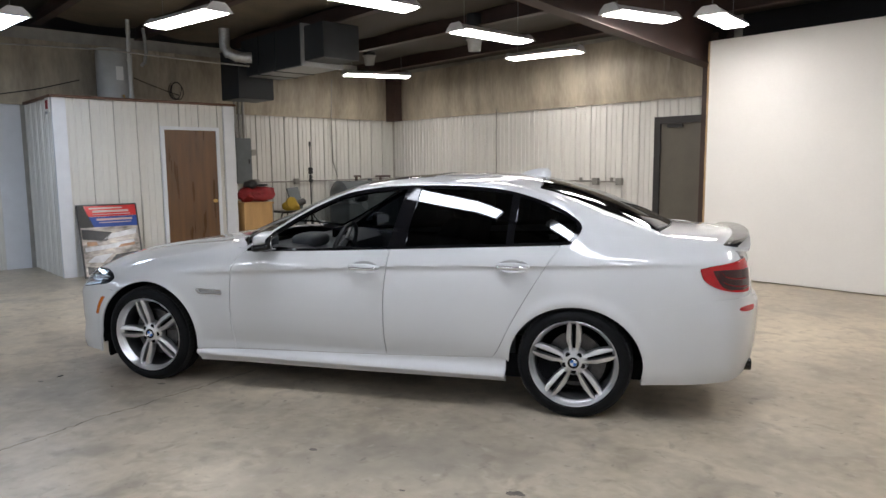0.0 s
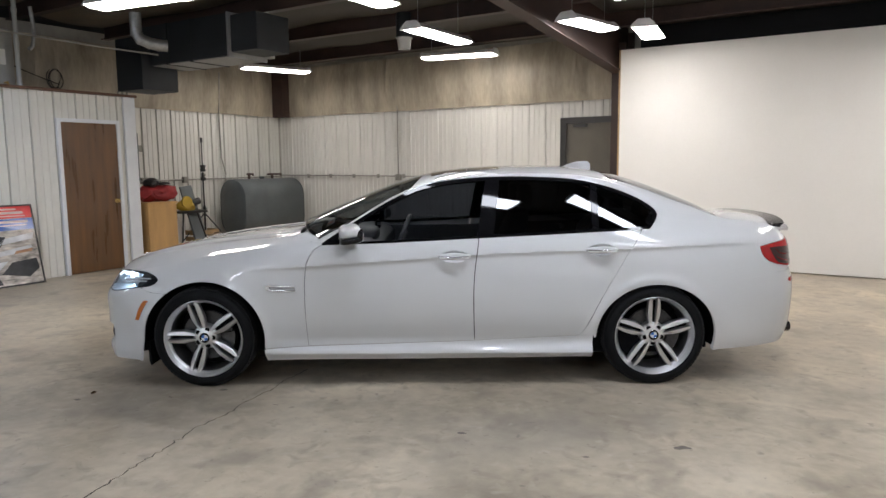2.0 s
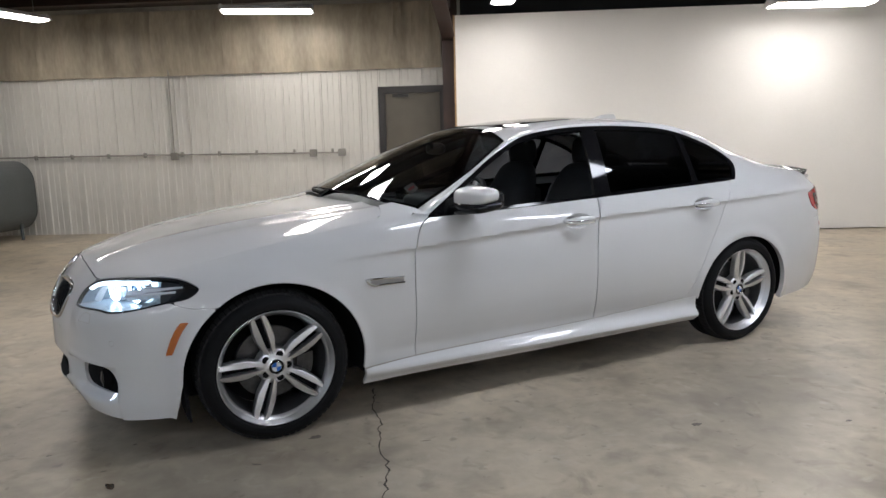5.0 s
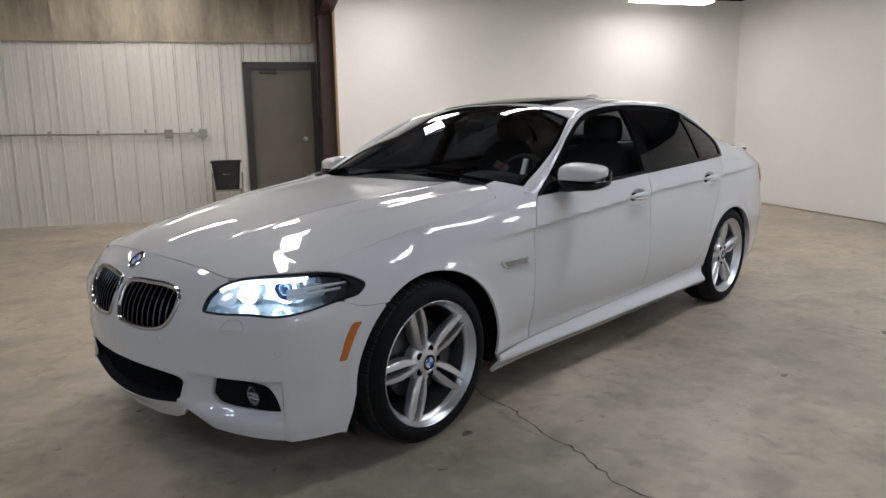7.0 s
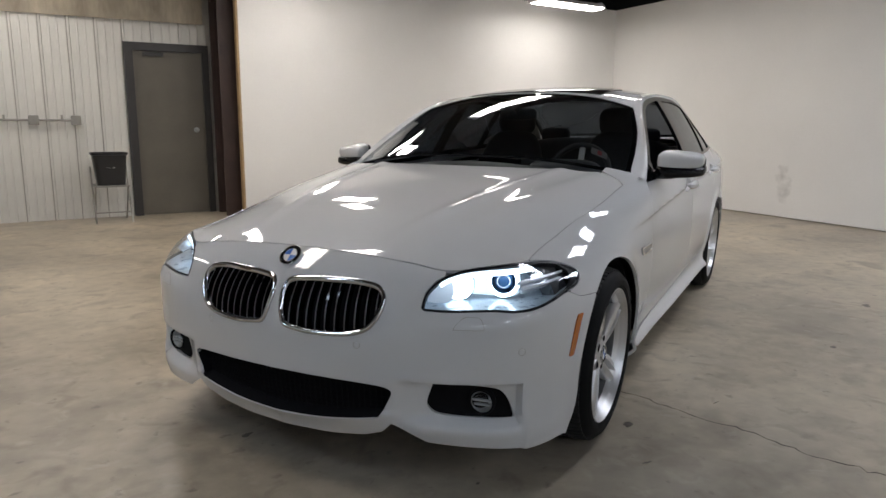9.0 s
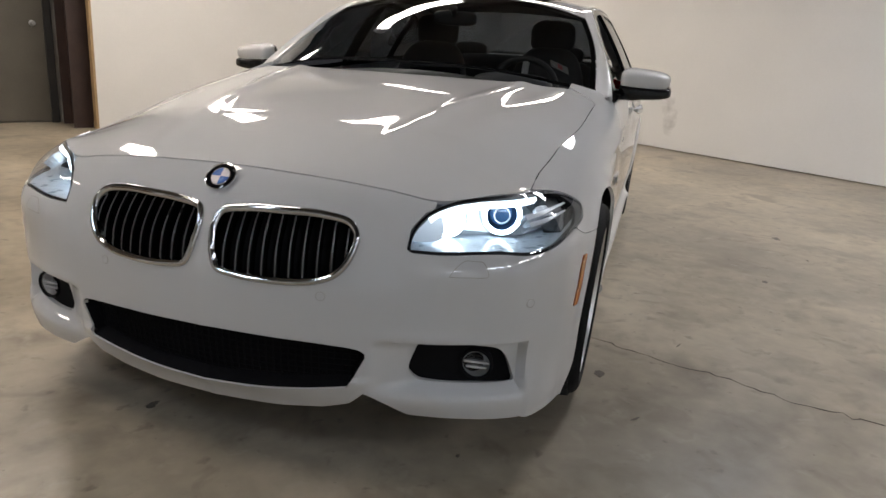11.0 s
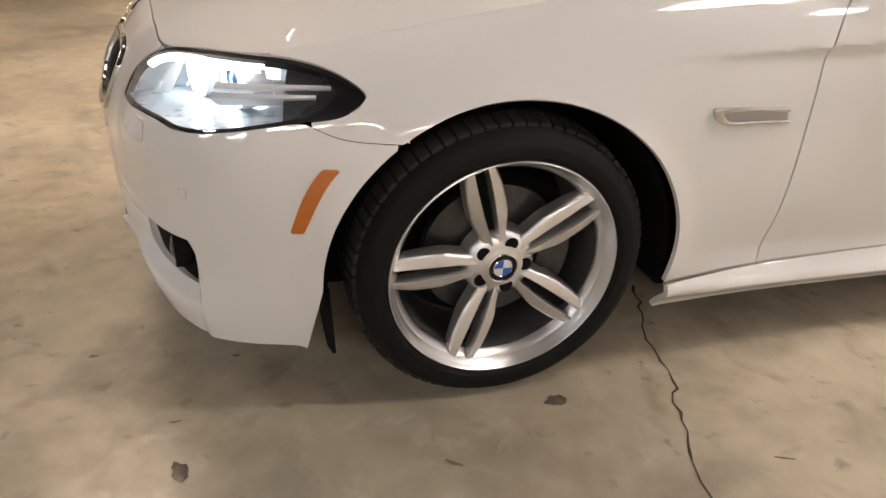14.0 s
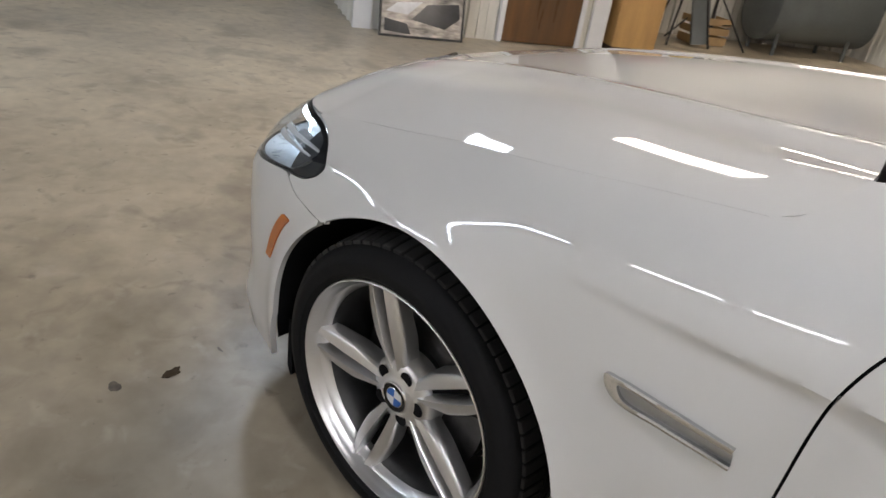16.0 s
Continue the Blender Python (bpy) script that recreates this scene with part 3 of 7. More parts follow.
part("pipe", tube(bmesh.new(), [(0, -0.05, 0), (0, 0, 0.05), (0, 0.03, 0.2), (0, 0.02, 0.4), (0, 0, 0.55)], 0.025, 12), M_GALV, p2, smooth=True)
coil = root("cable_coil", ROOM @ pose(U_A + 0.12, 2.3, 2.62), "coil of dark cable hung on the insulation", "cable")
part("loops", tube(bmesh.new(), [(0.02 * math.sin(a * 0.37), 0.1 * math.cos(a) + 0.02 * math.sin(a * 0.3), 0.17 + 0.14 * math.sin(a) + 0.01 * math.cos(a * 0.5)) for a in np.linspace(0, 18, 90)], 0.007, 6), M_BLACK, coil, smooth=True)
part("lead", tube(bmesh.new(), [(0, 0.05, 0.1), (0, -0.2, 0.17), (0, -0.45, 0.25), (0.05, -0.7, 0.33)], 0.008, 6), M_BLACK, coil, smooth=True)
tagged(link("overhead_conduit", tube(bmesh.new(), [(-6.3, -1.5, 3.22), (-5.2, 0.8, 3.16), (-4.7, 2.0, 3.05), (-4.4, 2.6, 3.0)], 0.012, 8), M_CONDUIT, ROOM, smooth=True), "thin grey conduit under the roof", "conduit")
tagged(link("guy_cable", tube(bmesh.new(), [(-6.45, -0.9, 2.45), (-6.4, 0.2, 2.68), (-6.3, 0.75, 2.84)], 0.008, 6), M_BLACK, ROOM), "dark cable slanting over the insulation", "cable")

# ---- conduits, boxes ----
run = root("wall_conduit", ROOM @ pose(-0.015, V_B, 1.225), "thin grey conduit run along the wall with junction boxes", "conduit")
part("pipe", tube(bmesh.new(), [(U_A + 0.05, -0.06, 0.03), (-4, -0.06, 0.02), (-0.84, -0.06, -0.01)], 0.012, 8), M_CONDUIT, run, smooth=True)
part("riser", tube(bmesh.new(), [(-3.52, -0.06, 0.0), (-3.52, -0.06, 1.9)], 0.012, 8), M_CONDUIT, run, smooth=True)
for u in (-3.52, -1.3, -0.85):
    part("junction_box", boxed(u - 0.055, u + 0.055, -0.09, -0.025, -0.065, 0.05, 0.006), M_CONDUIT, run)
for k in range(9):
    u = -5.8 + 0.6 * k
    part("clip", boxed(u - 0.012, u + 0.012, -0.085, -0.025, -0.02, 0.055), M_CONDUIT, run)
run2 = root("wall_conduit", ROOM @ pose(U_A, 0, 1.21), "thin grey conduit run along the wall with junction boxes", "conduit")
part("pipe", tube(bmesh.new(), [(0.06, 3.5, 0), (0.06, 7.0, 0.02)], 0.013, 8), M_CONDUIT, run2, smooth=True)
part("riser", tube(bmesh.new(), [(0.06, 5.55, 0.08), (0.06, 5.45, 0.4), (0.07, 5.43, 1.3), (0.14, 5.42, 2.0)], 0.012, 8), M_CONDUIT, run2, smooth=True)
for v, z in ((3.75, 0.0), (4.6, 0.0), (3.7, 0.55)):
    part("junction_box", boxed(0.02, 0.09, v - 0.05, v + 0.05, z - 0.05, z + 0.06, 0.006), M_CONDUIT, run2)
ebox = root("breaker_panel", ROOM @ pose(U_A + 0.02, 3.3, 1.2), "grey steel electrical panel on the wall", "electrical panel")
part("case", boxed(0, 0.14, 0, 0.32, 0, 0.82, 0.006), M_GREYBOX, ebox)
part("cover", boxed(0.14, 0.15, 0.03, 0.29, 0.05, 0.77, 0.003), M_GREYBOX, ebox)
part("latch", boxed(0.15, 0.16, 0.25, 0.275, 0.36, 0.44), M_BLACK, ebox)
for v in (0.06, 0.14, 0.22):
    part("feed_pipe", tube(bmesh.new(), [(0.07, v, 0.82), (0.07, v, 1.5)], 0.025, 10), M_CONDUIT, ebox, smooth=True)

# ---- oil tank ----
tank = root("oil_tank", ROOM @ pose(-6.02, 5.2, 0), "grey obround steel heating-oil tank standing on short legs", "tank")


def obround(w, z0, z1, n=16, d=0.0):
    r = w / 2
    top = [(r * math.cos(a) * (1 - d), z1 - r + r * math.sin(a) * (1 - d)) for a in np.linspace(0, math.pi, n)]
    low = [(r * math.cos(a) * (1 - d), z0 + r + r * math.sin(a) * (1 - d)) for a in np.linspace(math.pi, 2 * math.pi, n)]
    return top + low


bm = bmesh.new()
rings = []
for y, d in ((-0.012, 0.9), (0.0, 0.5), (0.015, 0.06), (0.03, 0.0), (1.57, 0.0), (1.59, 0.06), (1.6, 0.5), (1.61, 0.9)):
    rings.append([bm.verts.new((x, y, z)) for x, z in obround(0.68, 0.14, 1.21, 16, d)])
for a, b in zip(rings, rings[1:]):
    for k in range(len(a)):
        bm.faces.new((a[k], a[(k + 1) % len(a)], b[(k + 1) % len(a)], b[k]))
bm.faces.new(rings[0])
bm.faces.new(rings[-1])
part("shell", bm, M_TANK, tank, smooth=True, angle=50)
for y in (0.03, 1.55):
    bm = bmesh.new()
    a = [bm.verts.new((x * 1.012, y, 0.675 + (z - 0.675) * 1.012)) for x, z in obround(0.68, 0.14, 1.21)]
    b = [bm.verts.new((x * 1.012, y + 0.02, 0.675 + (z - 0.675) * 1.012)) for x, z in obround(0.68, 0.14, 1.21)]
    for k in range(len(a)):
        bm.faces.new((a[k], a[(k + 1) % len(a)], b[(k + 1) % len(a)], b[k]))
    part("weld_rim", bm, M_TANK, tank, smooth=True)
for x in (-0.24, 0.24):
    for y in (0.2, 1.3):
        part("leg", tube(bmesh.new(), [(x, y, 0), (x, y, 0.3)], 0.024, 10), M_TANK, tank)
for y, h, w in ((0.45, 0.10, 0.1), (1.05, 0.09, 0.24)):
    bm = tube(bmesh.new(), [(0, y, 1.2), (0, y, 1.2 + h)], 0.025, 10)
    tube(bm, [(0, y - w / 2, 1.2 + h), (0, y + w, 1.2 + h), (0, y + w, 1.22 + h * 0.4)], 0.02, 10)
    part("pipe_fitting", bm, M_IRON, tank, "rusty pipe fitting")
part("cap", tube(bmesh.new(), [(0, 0.78, 1.2), (0, 0.78, 1.25)], 0.05, 12), M_TANK, tank)

# ---- corner clutter ----
cab = root("plywood_cabinet", ROOM @ pose(-5.75, 2.72, 0), "plain plywood cabinet beside the office", "cabinet")
part("body", boxed(0, 0.75, 0, 0.5, 0.06, 0.9, 0.004), M_PLY, cab)
part("plinth", boxed(0.03, 0.72, 0.03, 0.47, 0, 0.06), M_IRON, cab)
part("top", boxed(-0.01, 0.77, -0.01, 0.52, 0.9, 0.925, 0.003), M_PLY, cab)


def lump(bm, c, r, squash, seed, k=0.25):
    res = bmesh.ops.create_icosphere(bm, subdivisions=3, radius=1)
    for v in res["verts"]:
        n = 1 + k * noise.noise(v.co * 1.7 + Vector((seed, 0, 0))) + k * 0.4 * noise.noise(v.co * 5 + Vector((0, seed, 0)))
        v.co = Vector((c[0] + v.co.x * r * squash[0] * n, c[1] + v.co.y * r * squash[1] * n, c[2] + v.co.z * r * squash[2] * n))
    return bm


bag = tagged(link("red_bag", lump(lump(bmesh.new(), (0, 0.17, 0.12), 0.17, (1, 1.45, 0.72), 3, 0.35), (-0.03, -0.07, 0.12), 0.14, (1, 1.1, 0.85), 8, 0.4), M_RED, ROOM @ pose(-5.25, 2.98, 0.925), smooth=True), "crumpled red fabric bag on the cabinet", "bag")
hat = tagged(link("black_cap", lump(lump(bmesh.new(), (0, 0, 0.06), 0.12, (1, 1, 0.6), 4), (0.06, 0.16, 0.05), 0.12, (0.7, 1.1, 0.18), 5), M_BLACK, ROOM @ pose(-5.27, 2.98, 1.15), smooth=True), "black cloth cap lying on the red bag", "cap")
stand = root("tripod_stand", ROOM @ pose(-6.14, 4.67, 0), "tall black tripod light stand", "stand")
part("pole", tube(bmesh.new(), [(0, 0, 0.15), (0, 0, 0.7), (0, 0, 0.71), (0, 0, 1.3), (0, 0, 1.31), (0, 0, 1.88)], [0.018, 0.018, 0.014, 0.014, 0.010, 0.010], 10), M_BLACK, stand)
for a in (20, 140, 260):
    c, s = math.cos(radians(a)), math.sin(radians(a))
    part("leg", tube(bmesh.new(), [(0, 0, 0.62), (0.55 * c, 0.55 * s, 0.02)], 0.011, 8), M_BLACK, stand)
    part("brace", tube(bmesh.new(), [(0, 0, 0.22), (0.3 * c, 0.3 * s, 0.28)], 0.008, 8), M_BLACK, stand)
part("spigot", tube(bmesh.new(), [(0, 0, 1.88), (0, 0, 1.965)], 0.02, 10), M_BLACK, stand)
for z in (0.7, 1.3):
    part("collar", tube(bmesh.new(), [(0, 0, z - 0.04), (0, 0, z + 0.04)], 0.026, 10), M_BLACK, stand)
    part("knob", tube(bmesh.new(), [(0, 0, z), (0.06, 0, z)], 0.013, 8), M_BLACK, stand)
for z in (1.2, 1.36, 1.42):
    part("clamp", boxed(-0.04, 0.05, -0.025, 0.03, z, z + 0.06, 0.008), M_BLACK, stand)
ramp = tagged(link("grey_board", boxed(-0.02, 0.02, 0, 0.24, 0, 1.12, 0.004), M_GREYBOX, ROOM @ pose(-5.80, 4.22, 0.02, 6, -14, 0)), "long grey board leaning against the stand", "board")
saw = root("power_tool", ROOM @ pose(-5.95, 4.12, 0.0), "yellow and black power tool on a small stand", "tool")
part("tool_body", lump(bmesh.new(), (0, 0, 0.78), 0.12, (1, 1.4, 0.9), 11), M_YELLOW, saw, smooth=True)
part("motor", tube(bmesh.new(), [(0, 0.1, 0.8), (0, 0.28, 0.86)], 0.06, 14), M_BLACK, saw)
part("blade_guard", lathe(bmesh.new(), [(0, -0.02), (0.10, -0.02), (0.10, 0.02), (0, 0.02)], 24, pose(0.1, -0.05, 0.85, 0, 90, 0)), M_YELLOW, saw)
for dx in (-0.15, 0.15):
    for dy in (-0.2, 0.25):
        part("leg", tube(bmesh.new(), [(dx * 0.6, dy * 0.6, 0.7), (dx * 1.3, dy * 1.3, 0)], 0.014, 8), M_BLACK, saw)
part("shelf", boxed(-0.2, 0.2, -0.25, 0.3, 0.66, 0.7), M_BLACK, saw)
crate = root("wooden_crate", ROOM @ pose(-6.3, 4.35, 0), "small open wooden crate on the floor", "crate")
for z in (0.02, 0.13, 0.24):
    part("slat", boxed(0.3, 0.315, 0, 0.5, z, z + 0.08), M_CARDBOARD, crate)
    part("slat", boxed(0, 0.3, 0, 0.015, z, z + 0.08), M_CARDBOARD, crate)
    part("slat", boxed(0, 0.3, 0.485, 0.5, z, z + 0.08), M_CARDBOARD, crate)
part("base", boxed(0, 0.3, 0.015, 0.485, 0, 0.02), M_CARDBOARD, crate)

# ---- bin on a folding chair ----
chair = root("folding_chair", ROOM @ pose(-0.57, 6.72, 0), "grey steel folding chair by the door", "chair")
for s in (-0.2, 0.2):
    part("front_leg", tube(bmesh.new(), [(s, -0.2, 0), (s, 0.05, 0.45), (s, 0.16, 0.66)], 0.011, 8), M_CONDUIT, chair)
    part("rear_leg", tube(bmesh.new(), [(s * 0.9, 0.22, 0), (s * 0.9, -0.17, 0.44)], 0.011, 8), M_CONDUIT, chair)
part("seat", boxed(-0.2, 0.2, -0.2, 0.18, 0.43, 0.45, 0.006), M_CONDUIT, chair)
part("stretcher", tube(bmesh.new(), [(-0.2, -0.13, 0.12), (0.2, -0.13, 0.12)], 0.008, 8), M_CONDUIT, chair)
bin_ob = root("waste_bin", ROOM @ pose(-0.57, 6.68, 0.45), "black plastic bin with a white label standing on a chair", "bin")
bm = bmesh.new()
rings = []
for z, w, d in ((0, 0.155, 0.12), (0.36, 0.19, 0.15), (0.365, 0.205, 0.165), (0.39, 0.205, 0.165), (0.39, 0.185, 0.145), (0.02, 0.15, 0.115)):
    rings.append([bm.verts.new((math.copysign(abs(math.cos(a)) ** 0.35, math.cos(a)) * w, math.copysign(abs(math.sin(a)) ** 0.35, math.sin(a)) * d, z)) for a in np.linspace(0, 2 * math.pi, 28, endpoint=False)])
for a, b in zip(rings, rings[1:]):
    for k in range(28):
        bm.faces.new((a[k], a[(k + 1) % 28], b[(k + 1) % 28], b[k]))
bm.faces.new(rings[0])
bm.faces.new(rings[-1])
part("bucket", bm, M_BLACK, bin_ob, smooth=True, angle=35)
part("label", boxed(-0.045, 0.045, -0.152, -0.148, 0.2, 0.29), M_PAPER, bin_ob, "white paper label", matrix=pose(0, 0, 0, -4, 0, 0))

tagged(link("side_trim", boxed(0.935, 0.96, V_W + 0.0, V_W + 0.1, 0.01, WHITE_TOP), M_CARDBOARD, ROOM), "raw board edge of the white wall", "trim", kind="structure")

# ---- the car: x backwards from the front axle, w half width, z up ----


def pchip(xs, ys):
    """A smooth curve through points that does not overshoot."""
    x, y = np.asarray(xs, float), np.asarray(ys, float)
    h, d = np.diff(x), np.diff(y) / np.diff(x)
    m = np.zeros_like(x)
    for i in range(1, len(x) - 1):
        if d[i - 1] * d[i] > 0:
            w1, w2 = 2 * h[i] + h[i - 1], h[i] + 2 * h[i - 1]
            m[i] = (w1 + w2) / (w1 / d[i - 1] + w2 / d[i])
    m[0], m[-1] = d[0], d[-1]

    def f(q):
        q = np.asarray(q, float)
        i = np.clip(np.searchsorted(x, q) - 1, 0, len(x) - 2)
        t = (q - x[i]) / h[i]
        lo, hi = q < x[0], q > x[-1]
        v = (2 * t**3 - 3 * t**2 + 1) * y[i] + (t**3 - 2 * t**2 + t) * h[i] * m[i] + (-2 * t**3 + 3 * t**2) * y[i + 1] + (t**3 - t**2) * h[i] * m[i + 1]
        return np.where(lo, y[0] + m[0] * (q - x[0]), np.where(hi, y[-1] + m[-1] * (q - x[-1]), v))

    return f


def spline(pts, n=200):
    """A dense smooth curve through points of any dimension (centripetal Catmull-Rom)."""
    p = np.asarray(pts, float)
    k = np.r_[0, np.cumsum(np.sqrt(np.linalg.norm(np.diff(p, axis=0), axis=1)))]
    m = np.gradient(p, k, axis=0) if len(p) > 2 else np.repeat(np.diff(p, axis=0) / (k[1] - k[0]), 2, 0)
    q = np.linspace(0, k[-1], n)
    i = np.clip(np.searchsorted(k, q) - 1, 0, len(k) - 2)
    h = (k[i + 1] - k[i])[:, None]
    t = ((q - k[i])[:, None]) / h
    return (2 * t**3 - 3 * t**2 + 1) * p[i] + (t**3 - 2 * t**2 + t) * h * m[i] + (-2 * t**3 + 3 * t**2) * p[i + 1] + (t**3 - t**2) * h * m[i + 1]


# plan outline at its widest, from the nose's middle to the tail's middle
PLAN = spline([(-0.868, 0), (-0.858, 0.16), (-0.830, 0.318), (-0.798, 0.45), (-0.733, 0.64), (-0.643, 0.787), (-0.545, 0.85), (-0.40, 0.888), (-0.25, 0.908), (0.0, 0.925),
               (0.4, 0.925), (0.8, 0.922), (1.3, 0.928), (1.79, 0.930), (2.4, 0.932), (2.97, 0.935), (3.2, 0.93), (3.4, 0.915), (3.6, 0.885), (3.75, 0.85), (3.87, 0.80), (3.95, 0.70), (4.01, 0.5), (4.04, 0.3), (4.05, 0)], 3000)
ARC = np.r_[0, np.cumsum(np.linalg.norm(np.diff(PLAN, axis=0), axis=1))]
TAN = np.gradient(PLAN, ARC, axis=0)


def s_x(x):
    """Arc length along the plan outline at a length x on the flank."""
    return np.interp(x, PLAN[:, 0], ARC)


def s_w(w):
    """Arc length along the plan outline at a half width w on the nose."""
    k = int(np.argmax(PLAN[:, 0] > -0.4))
    return np.interp(w, PLAN[:k, 1], ARC[:k])


# inward offset from the plan outline by height, at stations along the outline
STATIONS = [
    (0.0, [(0.10, 0.10), (0.2, 0.05), (0.25, 0.02), (0.32, 0.004), (0.42, -0.002), (0.52, 0.0), (0.60, 0.016), (0.66, 0.042), (0.72, 0.082), (0.763, 0.12), (0.79, 0.15), (0.85, 0.23)]),
    (s_w(0.45), [(0.10, 0.08), (0.2, 0.035), (0.25, 0.012), (0.32, 0.004), (0.42, -0.002), (0.52, 0.0), (0.60, 0.016), (0.66, 0.040), (0.72, 0.076), (0.763, 0.115), (0.79, 0.15), (0.85, 0.24)]),
    (s_w(0.72), [(0.10, 0.05), (0.2, 0.012), (0.25, 0.0), (0.35, 0.008), (0.45, 0.0), (0.52, 0.0), (0.62, 0.012), (0.66, 0.03), (0.70, 0.055), (0.74, 0.095), (0.77, 0.14), (0.85, 0.27)]),
    (s_x(-0.4), [(0.10, 0.03), (0.18, 0.012), (0.3, 0.002), (0.5, 0.0), (0.6, 0.008), (0.65, 0.02), (0.70, 0.045), (0.74, 0.085), (0.785, 0.16), (0.85, 0.33)]),
    (s_x(-0.25), [(0.10, 0.04), (0.18, 0.02), (0.3, 0.006), (0.46, 0.002), (0.57, 0.003), (0.66, 0.015), (0.72, 0.042), (0.76, 0.08), (0.82, 0.18), (0.88, 0.35)]),
    (s_x(0.0), [(0.10, 0.04), (0.18, 0.03), (0.4, 0.003), (0.5, 0.0), (0.6, 0.003), (0.70, 0.018), (0.75, 0.042), (0.80, 0.082), (0.875, 0.172), (0.93, 0.3)]),
    (s_x(0.4), [(0.10, 0.07), (0.18, 0.05), (0.3, 0.015), (0.45, 0.003), (0.6, 0.0), (0.7, 0.004), (0.8, 0.02), (0.85, 0.042), (0.90, 0.085), (0.942, 0.153), (1.0, 0.3)]),
    (s_x(0.65), [(0.10, 0.08), (0.18, 0.06), (0.225, 0.034), (0.265, 0.044), (0.31, 0.046), (0.36, 0.032), (0.42, 0.016), (0.50, 0.005), (0.60, 0.0), (0.7, 0.0), (0.8, 0.005), (0.88, 0.03), (0.93, 0.072), (0.972, 0.15), (1.03, 0.3)]),
    (s_x(0.90), [(0.10, 0.08), (0.18, 0.062), (0.225, 0.034), (0.265, 0.044), (0.31, 0.046), (0.36, 0.032), (0.42, 0.016), (0.50, 0.005), (0.60, 0.0), (0.7, 0.0), (0.8, 0.004), (0.88, 0.022), (0.95, 0.060), (0.98, 0.082), (1.03, 0.12)]),
    (s_x(1.4), [(0.10, 0.08), (0.18, 0.062), (0.225, 0.034), (0.265, 0.044), (0.31, 0.046), (0.36, 0.032), (0.42, 0.016), (0.50, 0.005), (0.60, 0.0), (0.7, 0.0), (0.82, 0.004), (0.88, 0.018), (0.95, 0.050), (0.98, 0.068), (1.03, 0.10)]),
    (s_x(2.4), [(0.10, 0.08), (0.18, 0.062), (0.225, 0.034), (0.265, 0.044), (0.31, 0.046), (0.36, 0.032), (0.42, 0.016), (0.50, 0.005), (0.60, 0.0), (0.7, 0.0), (0.85, 0.004), (0.92, 0.020), (0.98, 0.045), (1.02, 0.066), (1.1, 0.115)]),
    (s_x(2.97), [(0.10, 0.05), (0.18, 0.03), (0.4, 0.002), (0.6, 0.0), (0.75, 0.001), (0.88, 0.008), (0.94, 0.025), (0.98, 0.05), (1.03, 0.085), (1.1, 0.135), (1.2, 0.21)]),
    (s_x(3.4), [(0.10, 0.08), (0.2, 0.05), (0.3, 0.02), (0.5, 0.004), (0.7, 0.0), (0.8, 0.002), (0.9, 0.012), (0.95, 0.032), (1.0, 0.075), (1.07, 0.165), (1.13, 0.27)]),
    (s_x(3.87), [(0.10, 0.13), (0.25, 0.05), (0.35, 0.016), (0.45, 0.003), (0.6, -0.004), (0.68, 0.003), (0.74, 0.012), (0.8, 0.02), (0.93, 0.04), (0.97, 0.07), (1.03, 0.13), (1.1, 0.25)]),
    (float(ARC[-1]), [(0.10, 0.20), (0.25, 0.07), (0.35, 0.022), (0.45, 0.003), (0.6, -0.004), (0.68, 0.0), (0.72, 0.05), (0.8, 0.06), (0.95, 0.08), (1.05, 0.10), (1.1, 0.2)]),
]
SG, ZG = np.linspace(0, ARC[-1], 1300), np.linspace(0.05, 1.25, 400)
TABLE = np.array([pchip(*zip(*rows))(ZG) for _, rows in STATIONS])
ST = np.array([s for s, _ in STATIONS])


def station_blend():
    out = np.zeros((len(SG), len(ZG)))
    d = np.diff(TABLE, axis=0) / np.diff(ST)[:, None]
    m = np.zeros_like(TABLE)
    h = np.diff(ST)[:, None]
    same = d[:-1] * d[1:] > 0
    w1, w2 = 2 * h[1:] + h[:-1], h[1:] + 2 * h[:-1]
    safe = np.where(same, w1 / np.where(same, d[:-1], 1) + w2 / np.where(same, d[1:], 1), 1)
    m[1:-1] = np.where(same, (w1 + w2) / safe, 0)
    i = np.clip(np.searchsorted(ST, SG) - 1, 0, len(ST) - 2)
    hh = (ST[i + 1] - ST[i])[:, None]
    t = ((SG - ST[i])[:, None]) / hh
    out = (2 * t**3 - 3 * t**2 + 1) * TABLE[i] + (t**3 - 2 * t**2 + t) * hh * m[i] + (-2 * t**3 + 3 * t**2) * TABLE[i + 1] + (t**3 - t**2) * hh * m[i + 1]
    return out


def softened(a, n, axis):
    """Evens out a table along one axis with a bell-shaped window of half width n."""
    w = np.exp(-0.5 * (np.arange(-2 * n, 2 * n + 1) / n) ** 2)
    w /= w.sum()
    pad = [(0, 0), (0, 0)]
    pad[axis] = (2 * n, 2 * n)
    b = np.pad(a, pad, mode="edge")
    return sum(k * np.take(b, np.arange(i, i + a.shape[axis]), axis=axis) for i, k in enumerate(w))


OFF = softened(softened(station_blend(), 12, 0), 3, 1)
CREASE_Z = pchip([0.2, 0.75, 1.3, 1.87, 2.5, 2.95, 3.53, 3.9], [0.775, 0.808, 0.842, 0.876, 0.897, 0.912, 0.931, 0.935])
CREASE_A = pchip([0.25, 0.55, 0.9, 2.6, 3.4, 3.75], [0.0, 0.012, 0.021, 0.021, 0.016, 0.0])
AXLES = (0.0, 2.968)
